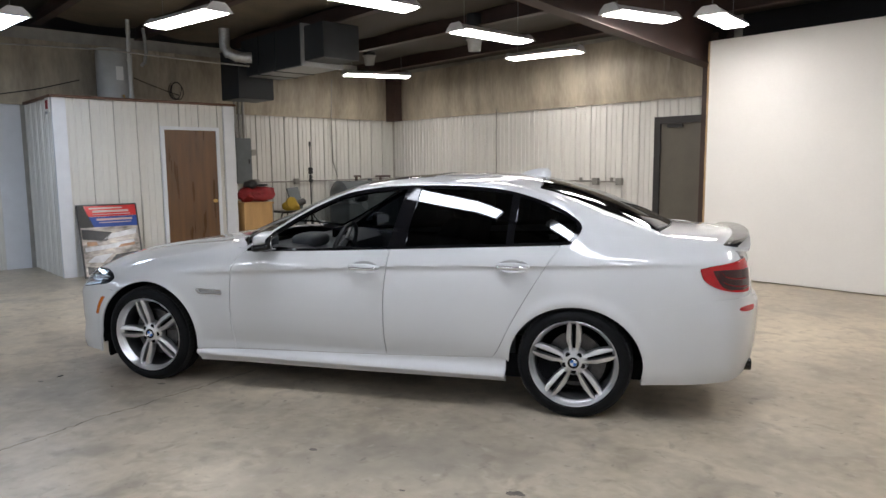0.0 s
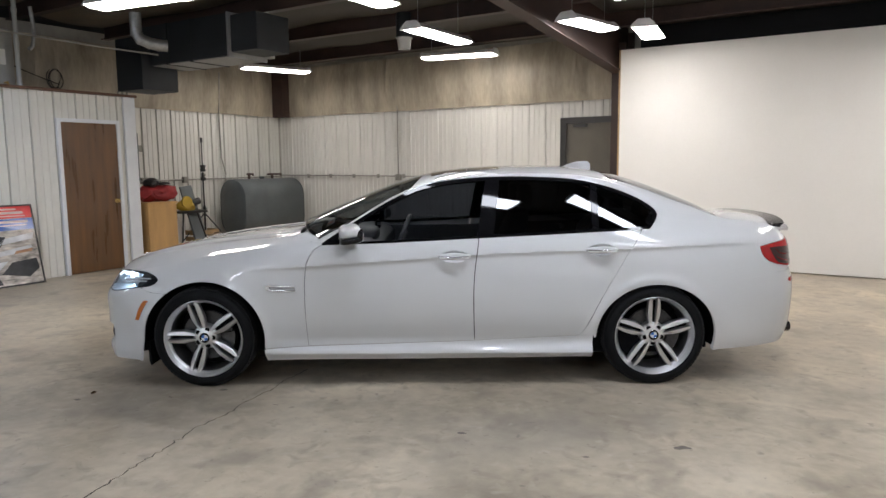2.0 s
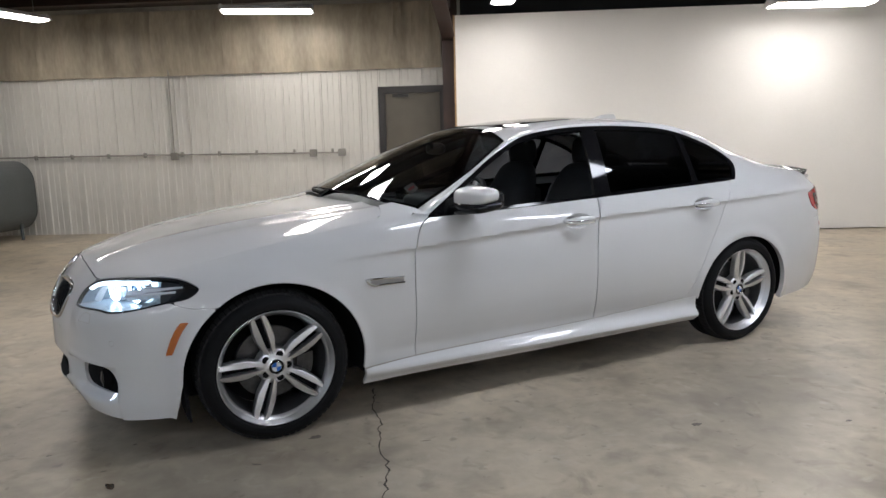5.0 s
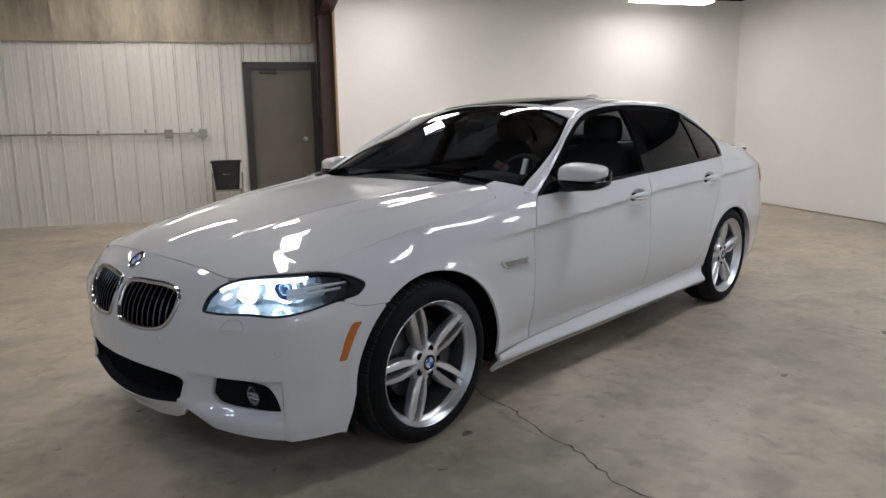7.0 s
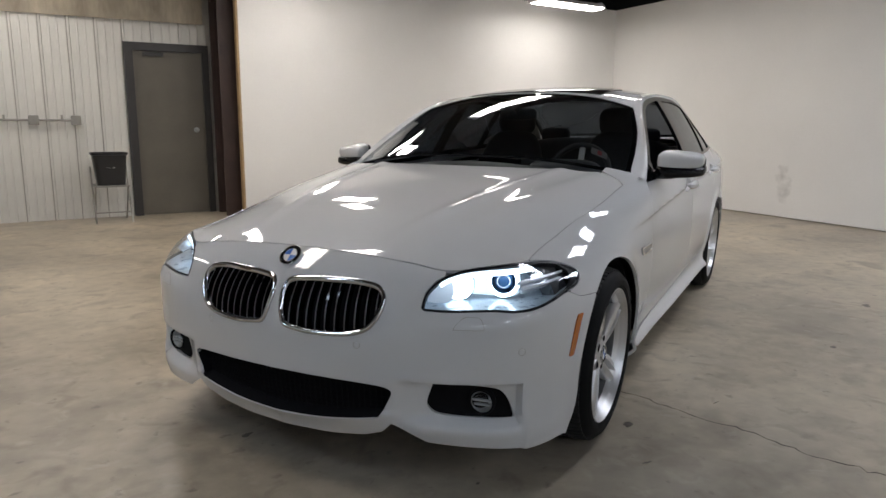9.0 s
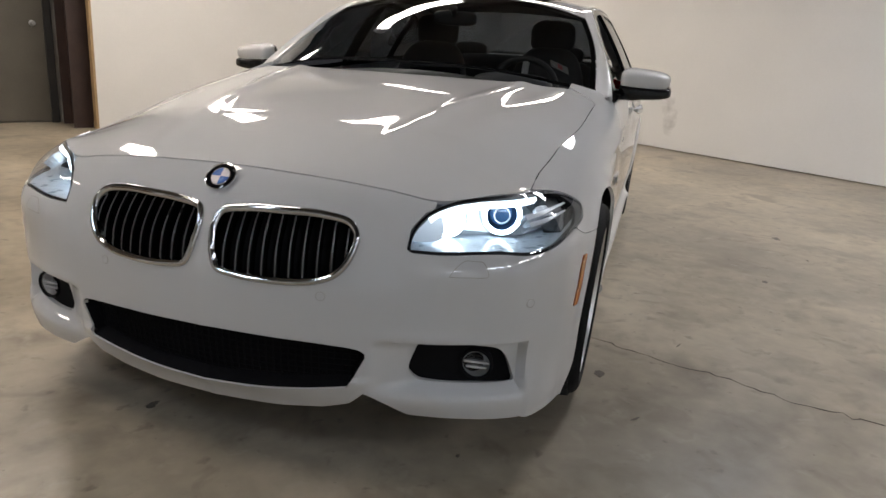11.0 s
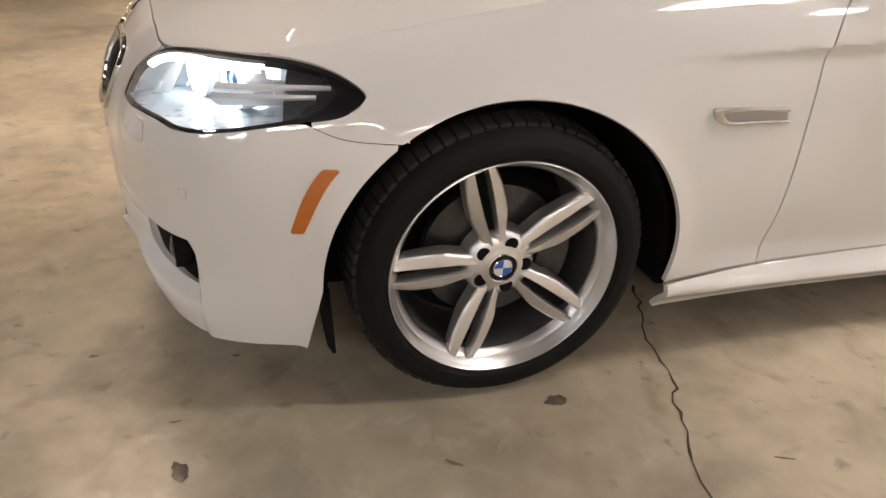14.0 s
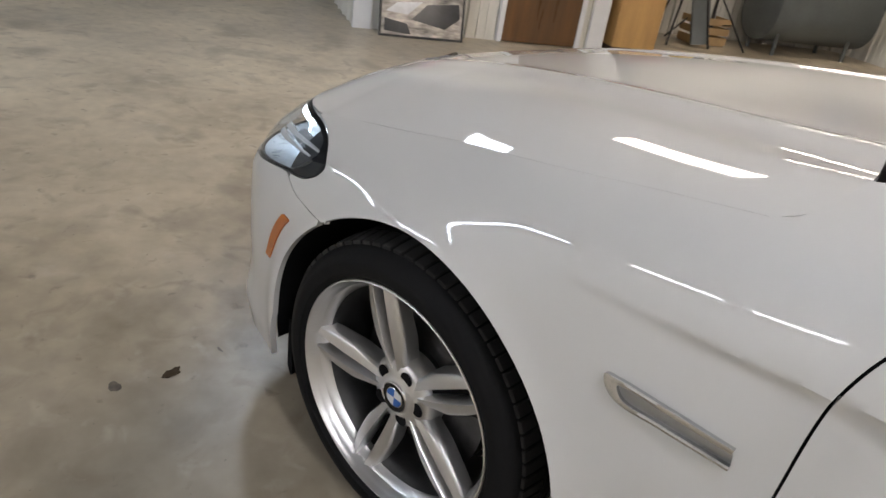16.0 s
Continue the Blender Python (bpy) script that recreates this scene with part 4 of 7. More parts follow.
NOSE_SWELL = pchip([0.0, 0.4, 0.9, 1.1, 1.3, 1.5, 1.6], [0.012, 0.011, 0.011, 0.010, 0.004, 0.0, 0.0])


def wrap(s, z):
    """A point on the car's flank, nose and tail by arc length and height, on the car's left (y < 0)."""
    s, z = np.asarray(s, float), np.asarray(z, float)
    fi = np.clip(s / SG[-1], 0, 1) * (len(SG) - 1)
    fj = np.clip((z - ZG[0]) / (ZG[-1] - ZG[0]), 0, 1) * (len(ZG) - 1)
    i, j = np.minimum(fi.astype(int), len(SG) - 2), np.minimum(fj.astype(int), len(ZG) - 2)
    a, b = fi - i, fj - j
    off = (1 - a) * ((1 - b) * OFF[i, j] + b * OFF[i, j + 1]) + a * ((1 - b) * OFF[i + 1, j] + b * OFF[i + 1, j + 1])
    x, w = np.interp(s, ARC, PLAN[:, 0]), np.interp(s, ARC, PLAN[:, 1])
    d = z - CREASE_Z(x)
    amp = np.where((x > 0.25) & (x < 3.75), np.clip(CREASE_A(x), 0, 1), 0)
    off = off + amp * (np.where(d < 0, (1 - np.exp(d / 0.012)) * np.exp(d / 0.12), 0.0))
    off = off - np.where(s < 1.5, NOSE_SWELL(np.clip(s, 0, 1.5)), 0.0)
    for ax in AXLES:
        r = np.hypot((x - ax) / 1.08, z - 0.33)
        off = off - 0.010 * np.exp(-(((r - 0.372) / 0.035) ** 2)) * (z < 0.78)
    tx, tw = np.interp(s, ARC, TAN[:, 0]), np.interp(s, ARC, TAN[:, 1])
    n = np.hypot(tx, tw)
    return np.stack([x + off * tw / n, -(w - off * tx / n), z], -1)


def side(x, z):
    return wrap(s_x(x), z)


# top line along the middle, and its fall towards the sides
TOP_Z = pchip([0.3, 0.5, 0.7, 0.9, 1.1, 1.3, 1.45, 1.6, 1.8, 2.1, 2.4, 2.6, 2.8, 3.0, 3.2, 3.4, 3.5, 3.6, 3.8, 3.98], [0.93, 1.028, 1.118, 1.2, 1.278, 1.346, 1.388, 1.412, 1.432, 1.445, 1.442, 1.424, 1.388, 1.33, 1.255, 1.168, 1.118, 1.1, 1.085, 1.065])
TOP_FALL = pchip([0.4, 0.75, 1.1, 1.4, 2.0, 2.7, 3.1, 3.45, 3.9], [0.09, 0.095, 0.085, 0.062, 0.055, 0.065, 0.075, 0.05, 0.05])


def top(x, y):
    return np.stack([x, y, TOP_Z(x) - TOP_FALL(x) * (np.abs(y) / 0.62) ** 2.5], -1)


BELT_Z = pchip([0.7, 0.84, 1.09, 1.84, 2.54, 2.875, 3.1], [0.938, 0.943, 0.950, 0.982, 1.013, 1.027, 1.036])


def glasshouse(x, z):
    """The side glass plane above the belt."""
    b = BELT_Z(x)
    base = side(x, b)
    d = z - b
    lean = 0.42 * d + 0.42 * d * d + 0.035 * np.clip((x - 2.35) / 0.65, 0, 2) ** 2 * d / 0.13
    return np.stack([base[..., 0], base[..., 1] + lean, z], -1)


# bonnet: the edge line on the flank, the ridge line, and the nose line that it meets
HOOD_EDGE = pchip([-0.6, -0.49, -0.4, -0.3, -0.2, 0.0, 0.2, 0.4, 0.62], [0.756, 0.773, 0.787, 0.803, 0.821, 0.860, 0.893, 0.926, 0.957])
NOSE_TOP = pchip([0.0, 0.1, 0.29, 0.46, 0.60, 0.78, 0.95], [0.795, 0.793, 0.784, 0.769, 0.751, 0.766, 0.769])
EX = np.linspace(-0.5, 0.64, 200)
EDGE = side(EX, HOOD_EDGE(EX))
NS = np.linspace(0, 0.95, 200)
NOSE = wrap(NS, NOSE_TOP(NS))
HOOD_RIDGE_Z = pchip([-0.74, -0.6, -0.45, -0.326, 0.06, 0.45, 0.65], [0.788, 0.832, 0.872, 0.899, 0.957, 0.997, 1.02])


def bonnet_raw(x, y):
    w, e, r = np.interp(x, EDGE[:, 0], -EDGE[:, 1]), np.interp(x, EDGE[:, 0], EDGE[:, 2]), HOOD_RIDGE_Z(x)
    k = np.clip(0.37 + 0.24 * (x + 0.7), 0.35, 0.66)
    a = np.abs(y)
    u = np.clip((a - k) / (w - k), -1.5, 1.3)
    t = (u + np.sqrt(u * u + 0.005)) / 2.0025
    kr = 0.27 + 0.17 * (x + 0.75)
    swell = 0.007 * np.clip((x + 0.72) / 0.5, 0, 1) * (np.exp(-(((a - kr) / 0.034) ** 2)) - 0.7 * np.exp(-(((a - kr - 0.11) / 0.06) ** 2)))
    d = 0.016 * np.clip((x + 0.72) / 0.4, 0, 1)
    return r - 0.003 + swell - d * np.clip(a / k, 0, 1) ** 2 - (r - d - e) * (0.6 * t + 0.4 * t * t)


def bonnet(x, y):
    a = np.abs(y)
    xf = np.interp(a, -NOSE[:, 1], NOSE[:, 0])
    zf = np.interp(a, -NOSE[:, 1], NOSE[:, 2])
    z = bonnet_raw(x, y) + (zf - bonnet_raw(xf, y)) * np.exp(-np.clip(x - xf, 0, None) / 0.12)
    return np.stack([x, y, z], -1)


HEADLIGHT = [(0.522, 0.637), (0.521, 0.655), (0.532, 0.69), (0.565, 0.724), (0.63, 0.750), (0.78, 0.766), (0.94, 0.768), (1.07, 0.762), (1.16, 0.740), (1.197, 0.713), (1.16, 0.684), (1.07, 0.668), (0.93, 0.645), (0.877, 0.639), (0.82, 0.637), (0.76, 0.641), (0.70, 0.640), (0.6, 0.636)]
DLO_TOP = [(0.79, 0.952), (0.863, 1.0), (1.047, 1.115), (1.231, 1.222), (1.452, 1.318), (1.674, 1.357), (1.9, 1.372), (2.205, 1.371), (2.512, 1.346), (2.746, 1.283), (2.905, 1.213), (2.985, 1.155), (3.0, 1.125)]
DLO_TAIL = [(3.0, 1.125), (2.988, 1.092), (2.96, 1.056), (2.935, 1.0295)]

# ---- car materials ----


def paint():
    m = mat("white_car_paint", (0.60, 0.605, 0.605), 0.5, vary=0.015, scale=2, fine=300, coat=1.0, rough_vary=0.03)
    b = m.node_tree.nodes["Principled BSDF"]
    b.inputs["Specular IOR Level"].default_value = 0.12
    b.inputs["Coat Roughness"].default_value = 0.012
    return m


def tint_glass(name, tint, gloss=0.02):
    """Thin tinted pane: light passes straight through, dimmed, with a clear surface reflection."""
    m = bpy.data.materials.new(name)
    m.use_nodes = True
    nt = m.node_tree
    nt.nodes.clear()
    out = nt.nodes.new("ShaderNodeOutputMaterial")
    mix = nt.nodes.new("ShaderNodeMixShader")
    tr = nt.nodes.new("ShaderNodeBsdfTransparent")
    tr.inputs[0].default_value = (*tint, 1)
    gl = nt.nodes.new("ShaderNodeBsdfGlossy")
    gl.inputs["Roughness"].default_value = gloss
    gl.inputs["Color"].default_value = (0.9, 0.93, 0.96, 1)
    lw = nt.nodes.new("ShaderNodeLayerWeight")
    lw.inputs["Blend"].default_value = 0.5
    pw = nt.nodes.new("ShaderNodeMath")
    pw.operation = "POWER"
    pw.inputs[1].default_value = 5.0
    nt.links.new(lw.outputs["Facing"], pw.inputs[0])
    ma = nt.nodes.new("ShaderNodeMath")
    ma.operation = "MULTIPLY_ADD"
    ma.inputs[1].default_value, ma.inputs[2].default_value = 0.90, 0.065
    nt.links.new(pw.outputs[0], ma.inputs[0])
    nt.links.new(ma.outputs[0], mix.inputs[0])
    nt.links.new(tr.outputs[0], mix.inputs[1])
    nt.links.new(gl.outputs[0], mix.inputs[2])
    nt.links.new(mix.outputs[0], out.inputs[0])
    return m


M_PAINT = paint()
M_GLOSSBLACK = mat("gloss_black", (0.006, 0.006, 0.007), 0.05, vary=0.1, rough_vary=0.02)
M_GLOSSBLACK.node_tree.nodes["Principled BSDF"].inputs["Specular IOR Level"].default_value = 0.3
M_CHROME = mat("chrome", (0.80, 0.81, 0.82), 0.13, metal=1.0, vary=0.03, rough_vary=0.03)
M_FRAME = mat("grille_chrome", (0.58, 0.59, 0.60), 0.1, metal=1.0, vary=0.03, rough_vary=0.03)
M_ALLOY = mat("silver_alloy", (0.66, 0.66, 0.665), 0.33, metal=0.92, vary=0.02, scale=12, fine=120, rough_vary=0.06)
# same alloy made darker, so the barrel's shade sits in its colour
M_BARREL = mat("shaded_alloy", (0.21, 0.212, 0.216), 0.4, metal=0.85, vary=0.15, scale=12, fine=120)
M_SATIN = mat("satin_metal", (0.36, 0.365, 0.37), 0.32, metal=0.9, vary=0.05)
M_SLAT = mat("slat_edge_grey", (0.13, 0.132, 0.136), 0.3, metal=0.8, vary=0.05)
M_RUBBER = mat("tyre_rubber", (0.0065, 0.0068, 0.0075), 0.72, vary=0.25, scale=25, fine=150, bump=0.08)
M_RUBBER.node_tree.nodes["Principled BSDF"].inputs["Specular IOR Level"].default_value = 0.15
M_TREAD = mat("tread_rubber", (0.012, 0.012, 0.0125), 0.8, vary=0.3, scale=30, fine=150)
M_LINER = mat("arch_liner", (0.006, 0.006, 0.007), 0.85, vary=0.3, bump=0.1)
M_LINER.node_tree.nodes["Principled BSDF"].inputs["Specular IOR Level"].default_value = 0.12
M_INTERIOR = mat("black_interior", (0.036, 0.037, 0.040), 0.6, vary=0.2, scale=20, bump=0.1)
M_DASH = mat("dark_dashboard", (0.05, 0.051, 0.055), 0.55, vary=0.2, scale=20, bump=0.1)
M_GLASS = tint_glass("windscreen_glass", (0.46, 0.50, 0.52))
M_GLASS_SIDE = tint_glass("side_glass", (0.045, 0.053, 0.068))
M_GLASS_DARK = tint_glass("privacy_glass", (0.055, 0.06, 0.07))
M_GLASS_REAR = tint_glass("rear_glass", (0.13, 0.145, 0.165))
M_LENS = tint_glass("clear_lens", (0.93, 0.95, 0.97))
M_AMBER = mat("amber_lens", (0.46, 0.115, 0.010), 0.18, vary=0.12, scale=40, fine=300, coat=0.6)
M_RED_LENS = mat("red_lens", (0.40, 0.005, 0.008), 0.08, vary=0.2, scale=20, rough_vary=0.03)
M_RED_BAR = mat("dull_red_bar", (0.16, 0.004, 0.006), 0.12, vary=0.2, scale=20, rough_vary=0.03)
M_RED_DARK = mat("dark_red_lens", (0.035, 0.001, 0.002), 0.08, vary=0.2, scale=20, rough_vary=0.03)
M_BLUE = mat("blue_enamel", (0.01, 0.11, 0.42), 0.4, vary=0.05)
M_ENAMEL = mat("white_enamel_inlay", (0.62, 0.63, 0.65), 0.4, vary=0.03)
M_DISC = mat("brake_steel", (0.09, 0.09, 0.092), 0.45, metal=0.9, vary=0.2, scale=30)
M_REFLECT = mat("lamp_reflector", (0.66, 0.69, 0.73), 0.25, metal=0.45, vary=0.1, scale=30)
M_HOUSING = mat("lamp_housing", (0.42, 0.46, 0.50), 0.3, metal=0.0, vary=0.15, scale=30, coat=0.4)
M_LAMPDARK = mat("lamp_bezel", (0.035, 0.038, 0.042), 0.25, vary=0.2, coat=0.4)
M_CARBON = mat("carbon_lacquer", (0.010, 0.010, 0.011), 0.22, vary=0.5, scale=90, fine=200, coat=0.35, rough_vary=0.04)
M_CARBON.node_tree.nodes["Principled BSDF"].inputs["Specular IOR Level"].default_value = 0.2
M_HALO = glow("halo_ring", (0.62, 0.84, 1.0), 10.0)
M_LAMP_RIM = mat("lamp_rim_black", (0.006, 0.006, 0.007), 0.4, vary=0.2)
M_LAMP_RIM.node_tree.nodes["Principled BSDF"].inputs["Specular IOR Level"].default_value = 0.2
# emission stands in for bloom and ring light on the reflector
M_POOL = glow("reflector_glow", (0.66, 0.87, 1.0), 1.25)
M_BEAM = glow("beam_lens", (0.66, 0.84, 1.0), 5.0)
M_SILVER = mat("silvered_plastic", (0.85, 0.87, 0.9), 0.2, metal=0.2, vary=0.05, coat=0.5)
M_STICKER = mat("faded_sticker", (0.12, 0.10, 0.09), 0.5, vary=0.5, scale=60, fine=200)
M_EYE = mat("projector_glass", (0.03, 0.10, 0.22), 0.06, vary=0.1, coat=0.5, rough_vary=0.02)
M_BOWL = mat("dark_lamp_bowl", (0.12, 0.24, 0.40), 0.2, metal=0.6, vary=0.1, scale=30)
M_EYE_RING = glow("dim_ring", (0.35, 0.62, 1.0), 0.14)
M_GUIDE = glow("light_guide", (0.72, 0.88, 1.0), 3.2)
# weak emission in place of light caught by the inner shell
M_SHELL_GLOW = glow("shell_glow", (0.55, 0.75, 0.95), 0.22)


# ---- panel tool ----
def smooth_loop(pts, n):
    """A dense closed outline through corner points."""
    p = list(pts)
    return spline(p + [p[0]], n + 1)[:-1]


def runs(*parts_):
    """Joins curves into one closed outline."""
    out = [np.asarray(p, float) for p in parts_]
    loop = np.concatenate(out)
    keep = np.r_[True, np.linalg.norm(np.diff(loop, axis=0), axis=1) > 1e-5]
    loop = loop[keep]
    if np.linalg.norm(loop[0] - loop[-1]) < 1e-5:
        loop = loop[:-1]
    return loop


def dense(loop, gap):
    out = []
    for a, b in zip(loop, np.roll(loop, -1, axis=0)):
        n = max(1, int(np.linalg.norm(b - a) / gap))
        out += [a + (b - a) * k / n for k in range(n)]
    return np.array(out)


def inset(loop, d):
    """Shrinks a closed outline by d (grows it where d < 0)."""
    e = np.roll(loop, -1, axis=0) - np.roll(loop, 1, axis=0)
    n = np.stack([-e[:, 1], e[:, 0]], -1) / np.linalg.norm(e, axis=1, keepdims=True).clip(1e-9)
    a = np.sum(loop[:, 0] * np.roll(loop[:, 1], -1) - np.roll(loop[:, 0], -1) * loop[:, 1])
    return loop + n * d * (1 if a > 0 else -1)




def normal_at(fn, a, b, h=0.002):
    p = fn(a, b)
    n = np.cross(fn(a + h, b) - fn(a - h, b), fn(a, b + h) - fn(a, b - h))
    n /= np.linalg.norm(n, axis=-1, keepdims=True).clip(1e-12)
    axis = np.clip(p[..., 0:1], 0.2, 3.2) * np.array([1, 0, 0]) + np.array([0, 0, 0.62])
    flip = np.sign(np.sum(n * (p - axis), -1, keepdims=True))
    return n * np.where(flip == 0, 1, flip)


def panel(fn, outline, step=0.011, holes=(), depth=0.012, gap=0.0, push=0.0):
    """A sheet on the surface fn inside an outline and outside its holes, with its edges turned in by depth."""
    loops = [dense(inset(dense(np.asarray(outline, float), step), gap), step)] + [dense(np.asarray(q, float), step) for q in holes]
    p0 = np.concatenate(loops)
    p1 = np.concatenate([np.roll(q, -1, axis=0) for q in loops])
    d = p1 - p0
    dd = np.sum(d * d, 1).clip(1e-12)
    lo, hi = loops[0].min(0), loops[0].max(0)
    xs, ys = np.arange(lo[0] - step, hi[0] + 1.5 * step, step), np.arange(lo[1] - step, hi[1] + 1.5 * step, step)
    nx, ny = len(xs), len(ys)
    pts = np.stack(np.meshgrid(xs, ys, indexing="ij"), -1).reshape(-1, 2)
    state = np.zeros(len(pts), int)
    moved = pts.copy()
    for k in range(0, len(pts), 3000):
        q = pts[k : k + 3000]
        t = np.clip(((q[:, None] - p0) * d).sum(-1) / dd, 0, 1)
        near = p0 + t[..., None] * d
        dist = ((near - q[:, None]) ** 2).sum(-1)
        best = dist.argmin(1)
        on = dist[np.arange(len(q)), best] < (0.52 * step) ** 2
        up = (p0[:, 1] > q[:, None, 1]) != (p1[:, 1] > q[:, None, 1])
        cross = p0[:, 0] + (q[:, None, 1] - p0[:, 1]) * d[:, 0] / np.where(d[:, 1] == 0, 1e-12, d[:, 1])
        inside = (up & (cross > q[:, None, 0])).sum(1) % 2 == 1
        state[k : k + 3000] = np.where(on, 0, np.where(inside, 1, -1))
        moved[k : k + 3000] = np.where(on[:, None], near[np.arange(len(q)), best], q)
    for q in loops:
        e0, e1 = q - np.roll(q, 1, axis=0), np.roll(q, -1, axis=0) - q
        turn = np.abs(np.arctan2(e0[:, 0] * e1[:, 1] - e0[:, 1] * e1[:, 0], (e0 * e1).sum(1)))
        for c in q[turn > 0.6]:
            k = ((pts - c) ** 2).sum(1).argmin()
            moved[k], state[k] = c, 0
    ids = np.arange(nx * ny).reshape(nx, ny)
    faces = []
    quads = np.stack([ids[:-1, :-1], ids[1:, :-1], ids[1:, 1:], ids[:-1, 1:]], -1).reshape(-1, 4)
    st = state[quads]
    lows, highs = (st < 0).sum(1), (st > 0).sum(1)
    whole = (lows == 0) & (highs > 0)
    faces += [tuple(f) for f in quads[whole]]
    for f, s in zip(quads[(lows > 0) & (highs > 0)], st[(lows > 0) & (highs > 0)]):
        g = [v for v, e in zip(f, s) if e >= 0]
        if len(g) >= 3:
            faces.append(tuple(g))
    for f in quads[(lows == 0) & (highs == 0)]:
        c = moved[f].mean(0)
        up = (p0[:, 1] > c[1]) != (p1[:, 1] > c[1])
        cr = p0[:, 0] + (c[1] - p0[:, 1]) * d[:, 0] / np.where(d[:, 1] == 0, 1e-12, d[:, 1])
        if (up & (cr > c[0])).sum() % 2 == 1:
            faces.append(tuple(f))
    used = sorted({v for f in faces for v in f})
    at = {v: k for k, v in enumerate(used)}
    uv_ = moved[used]
    co = fn(uv_[:, 0], uv_[:, 1])
    nn = normal_at(fn, uv_[:, 0], uv_[:, 1])
    co = co + nn * push
    bm = bmesh.new()
    vs = [bm.verts.new(c) for c in co]
    edges = {}
    for f in faces:
        g = [at[v] for v in f]
        try:
            bm.faces.new([vs[k] for k in g])
        except ValueError:
            continue
        for a, b in zip(g, g[1:] + g[:1]):
            edges.setdefault((min(a, b), max(a, b)), []).append((a, b))
    if depth:
        low = {}
        for key, found in edges.items():
            if len(found) == 1:
                a, b = found[0]
                for k in (a, b):
                    if k not in low:
                        low[k] = bm.verts.new(co[k] - nn[k] * depth)
                try:
                    bm.faces.new((vs[b], vs[a], low[a], low[b]))
                except ValueError:
                    pass
    bmesh.ops.remove_doubles(bm, verts=bm.verts[:], dist=0.00005)
    return bm


def mirrored(fn):
    return lambda a, b: fn(a, b) * np.array([1.0, -1.0, 1.0])


def nose(s, z):
    """The nose's surface over its full width: s < 0 on the car's right."""
    p = wrap(np.abs(s), z)
    p[..., 1] = np.where(s < 0, -p[..., 1], p[..., 1])
    return p


def tail_fn(s, z):
    p = wrap(ARC[-1] - np.abs(s), z)
    p[..., 1] = np.where(s < 0, -p[..., 1], p[..., 1])
    return p


def arch(cx, rx, rz, a0, a1, n=60):
    a = np.radians(np.linspace(a0, a1, n))
    z = 0.33 + rz * np.sin(a)
    # below the hub the edge runs on down, slightly flared
    x = np.where(z < 0.33, cx - np.sign(np.cos(a)) * (rx + np.where(np.cos(a) > 0, 0.25, -0.07) * (0.33 - z)), cx - rx * np.cos(a))
    return np.stack([x, z], -1)


def loft(rows):
    """A sheet through rows of points."""
    bm = bmesh.new()
    vs = [[bm.verts.new(p) for p in r] for r in rows]
    for a, b in zip(vs, vs[1:]):
        for k in range(len(a) - 1):
            bm.faces.new((a[k], a[k + 1], b[k + 1], b[k]))
    return bm


car = root("car", pose(0, 0, 0), "glossy white four-door sedan with silver wheels and lit headlights", "car")
SKIN = dict(smooth=True, angle=38)
xs_ = lambda pts: np.stack([s_x(np.asarray(pts, float)[:, 0]), np.asarray(pts, float)[:, 1]], -1)

# outlines on the flank, by length and height
SILL = pchip([0.40, 0.7, 1.23, 1.79, 2.48, 2.6], [0.259, 0.270, 0.285, 0.302, 0.333, 0.338])
LEAD = spline([(0.685, 0.271), (0.680, 0.45), (0.679, 0.659), (0.693, 0.818), (0.735, 0.905), (0.795, 0.948)], 60)
BSEAM = spline([(1.788, 0.302), (1.783, 0.503), (1.787, 0.722), (1.82, 0.981)], 60)
TRAIL = spline([(2.475, 0.333), (2.507, 0.372), (2.605, 0.567), (2.752, 0.823), (2.885, 1.0275)], 60)


def belt_run(a, b, n=60):
    x = np.linspace(a, b, n)
    return np.stack([x, BELT_Z(x)], -1)


def sill_run(a, b, n=60):
    x = np.linspace(a, b, n)
    return np.stack([x, SILL(x)], -1)


ARCH_F = dict(cx=0.009, rx=0.400, rz=0.381)
ARCH_R = dict(cx=2.975, rx=0.39, rz=0.345)
HL = smooth_loop(HEADLIGHT, 120)

GRIPS = ((1.552, 1.765, 0.868), (2.505, 2.712, 0.904))


def cup_loop(x0, x1, zc):
    """The outline of a door handle's recess, by length and height."""
    return smooth_loop([(x0 + 0.005, zc), (x0 + 0.05, zc + 0.03), (x1 - 0.05, zc + 0.03), (x1 - 0.005, zc), (x1 - 0.05, zc - 0.036), (x0 + 0.05, zc - 0.036)], 50)


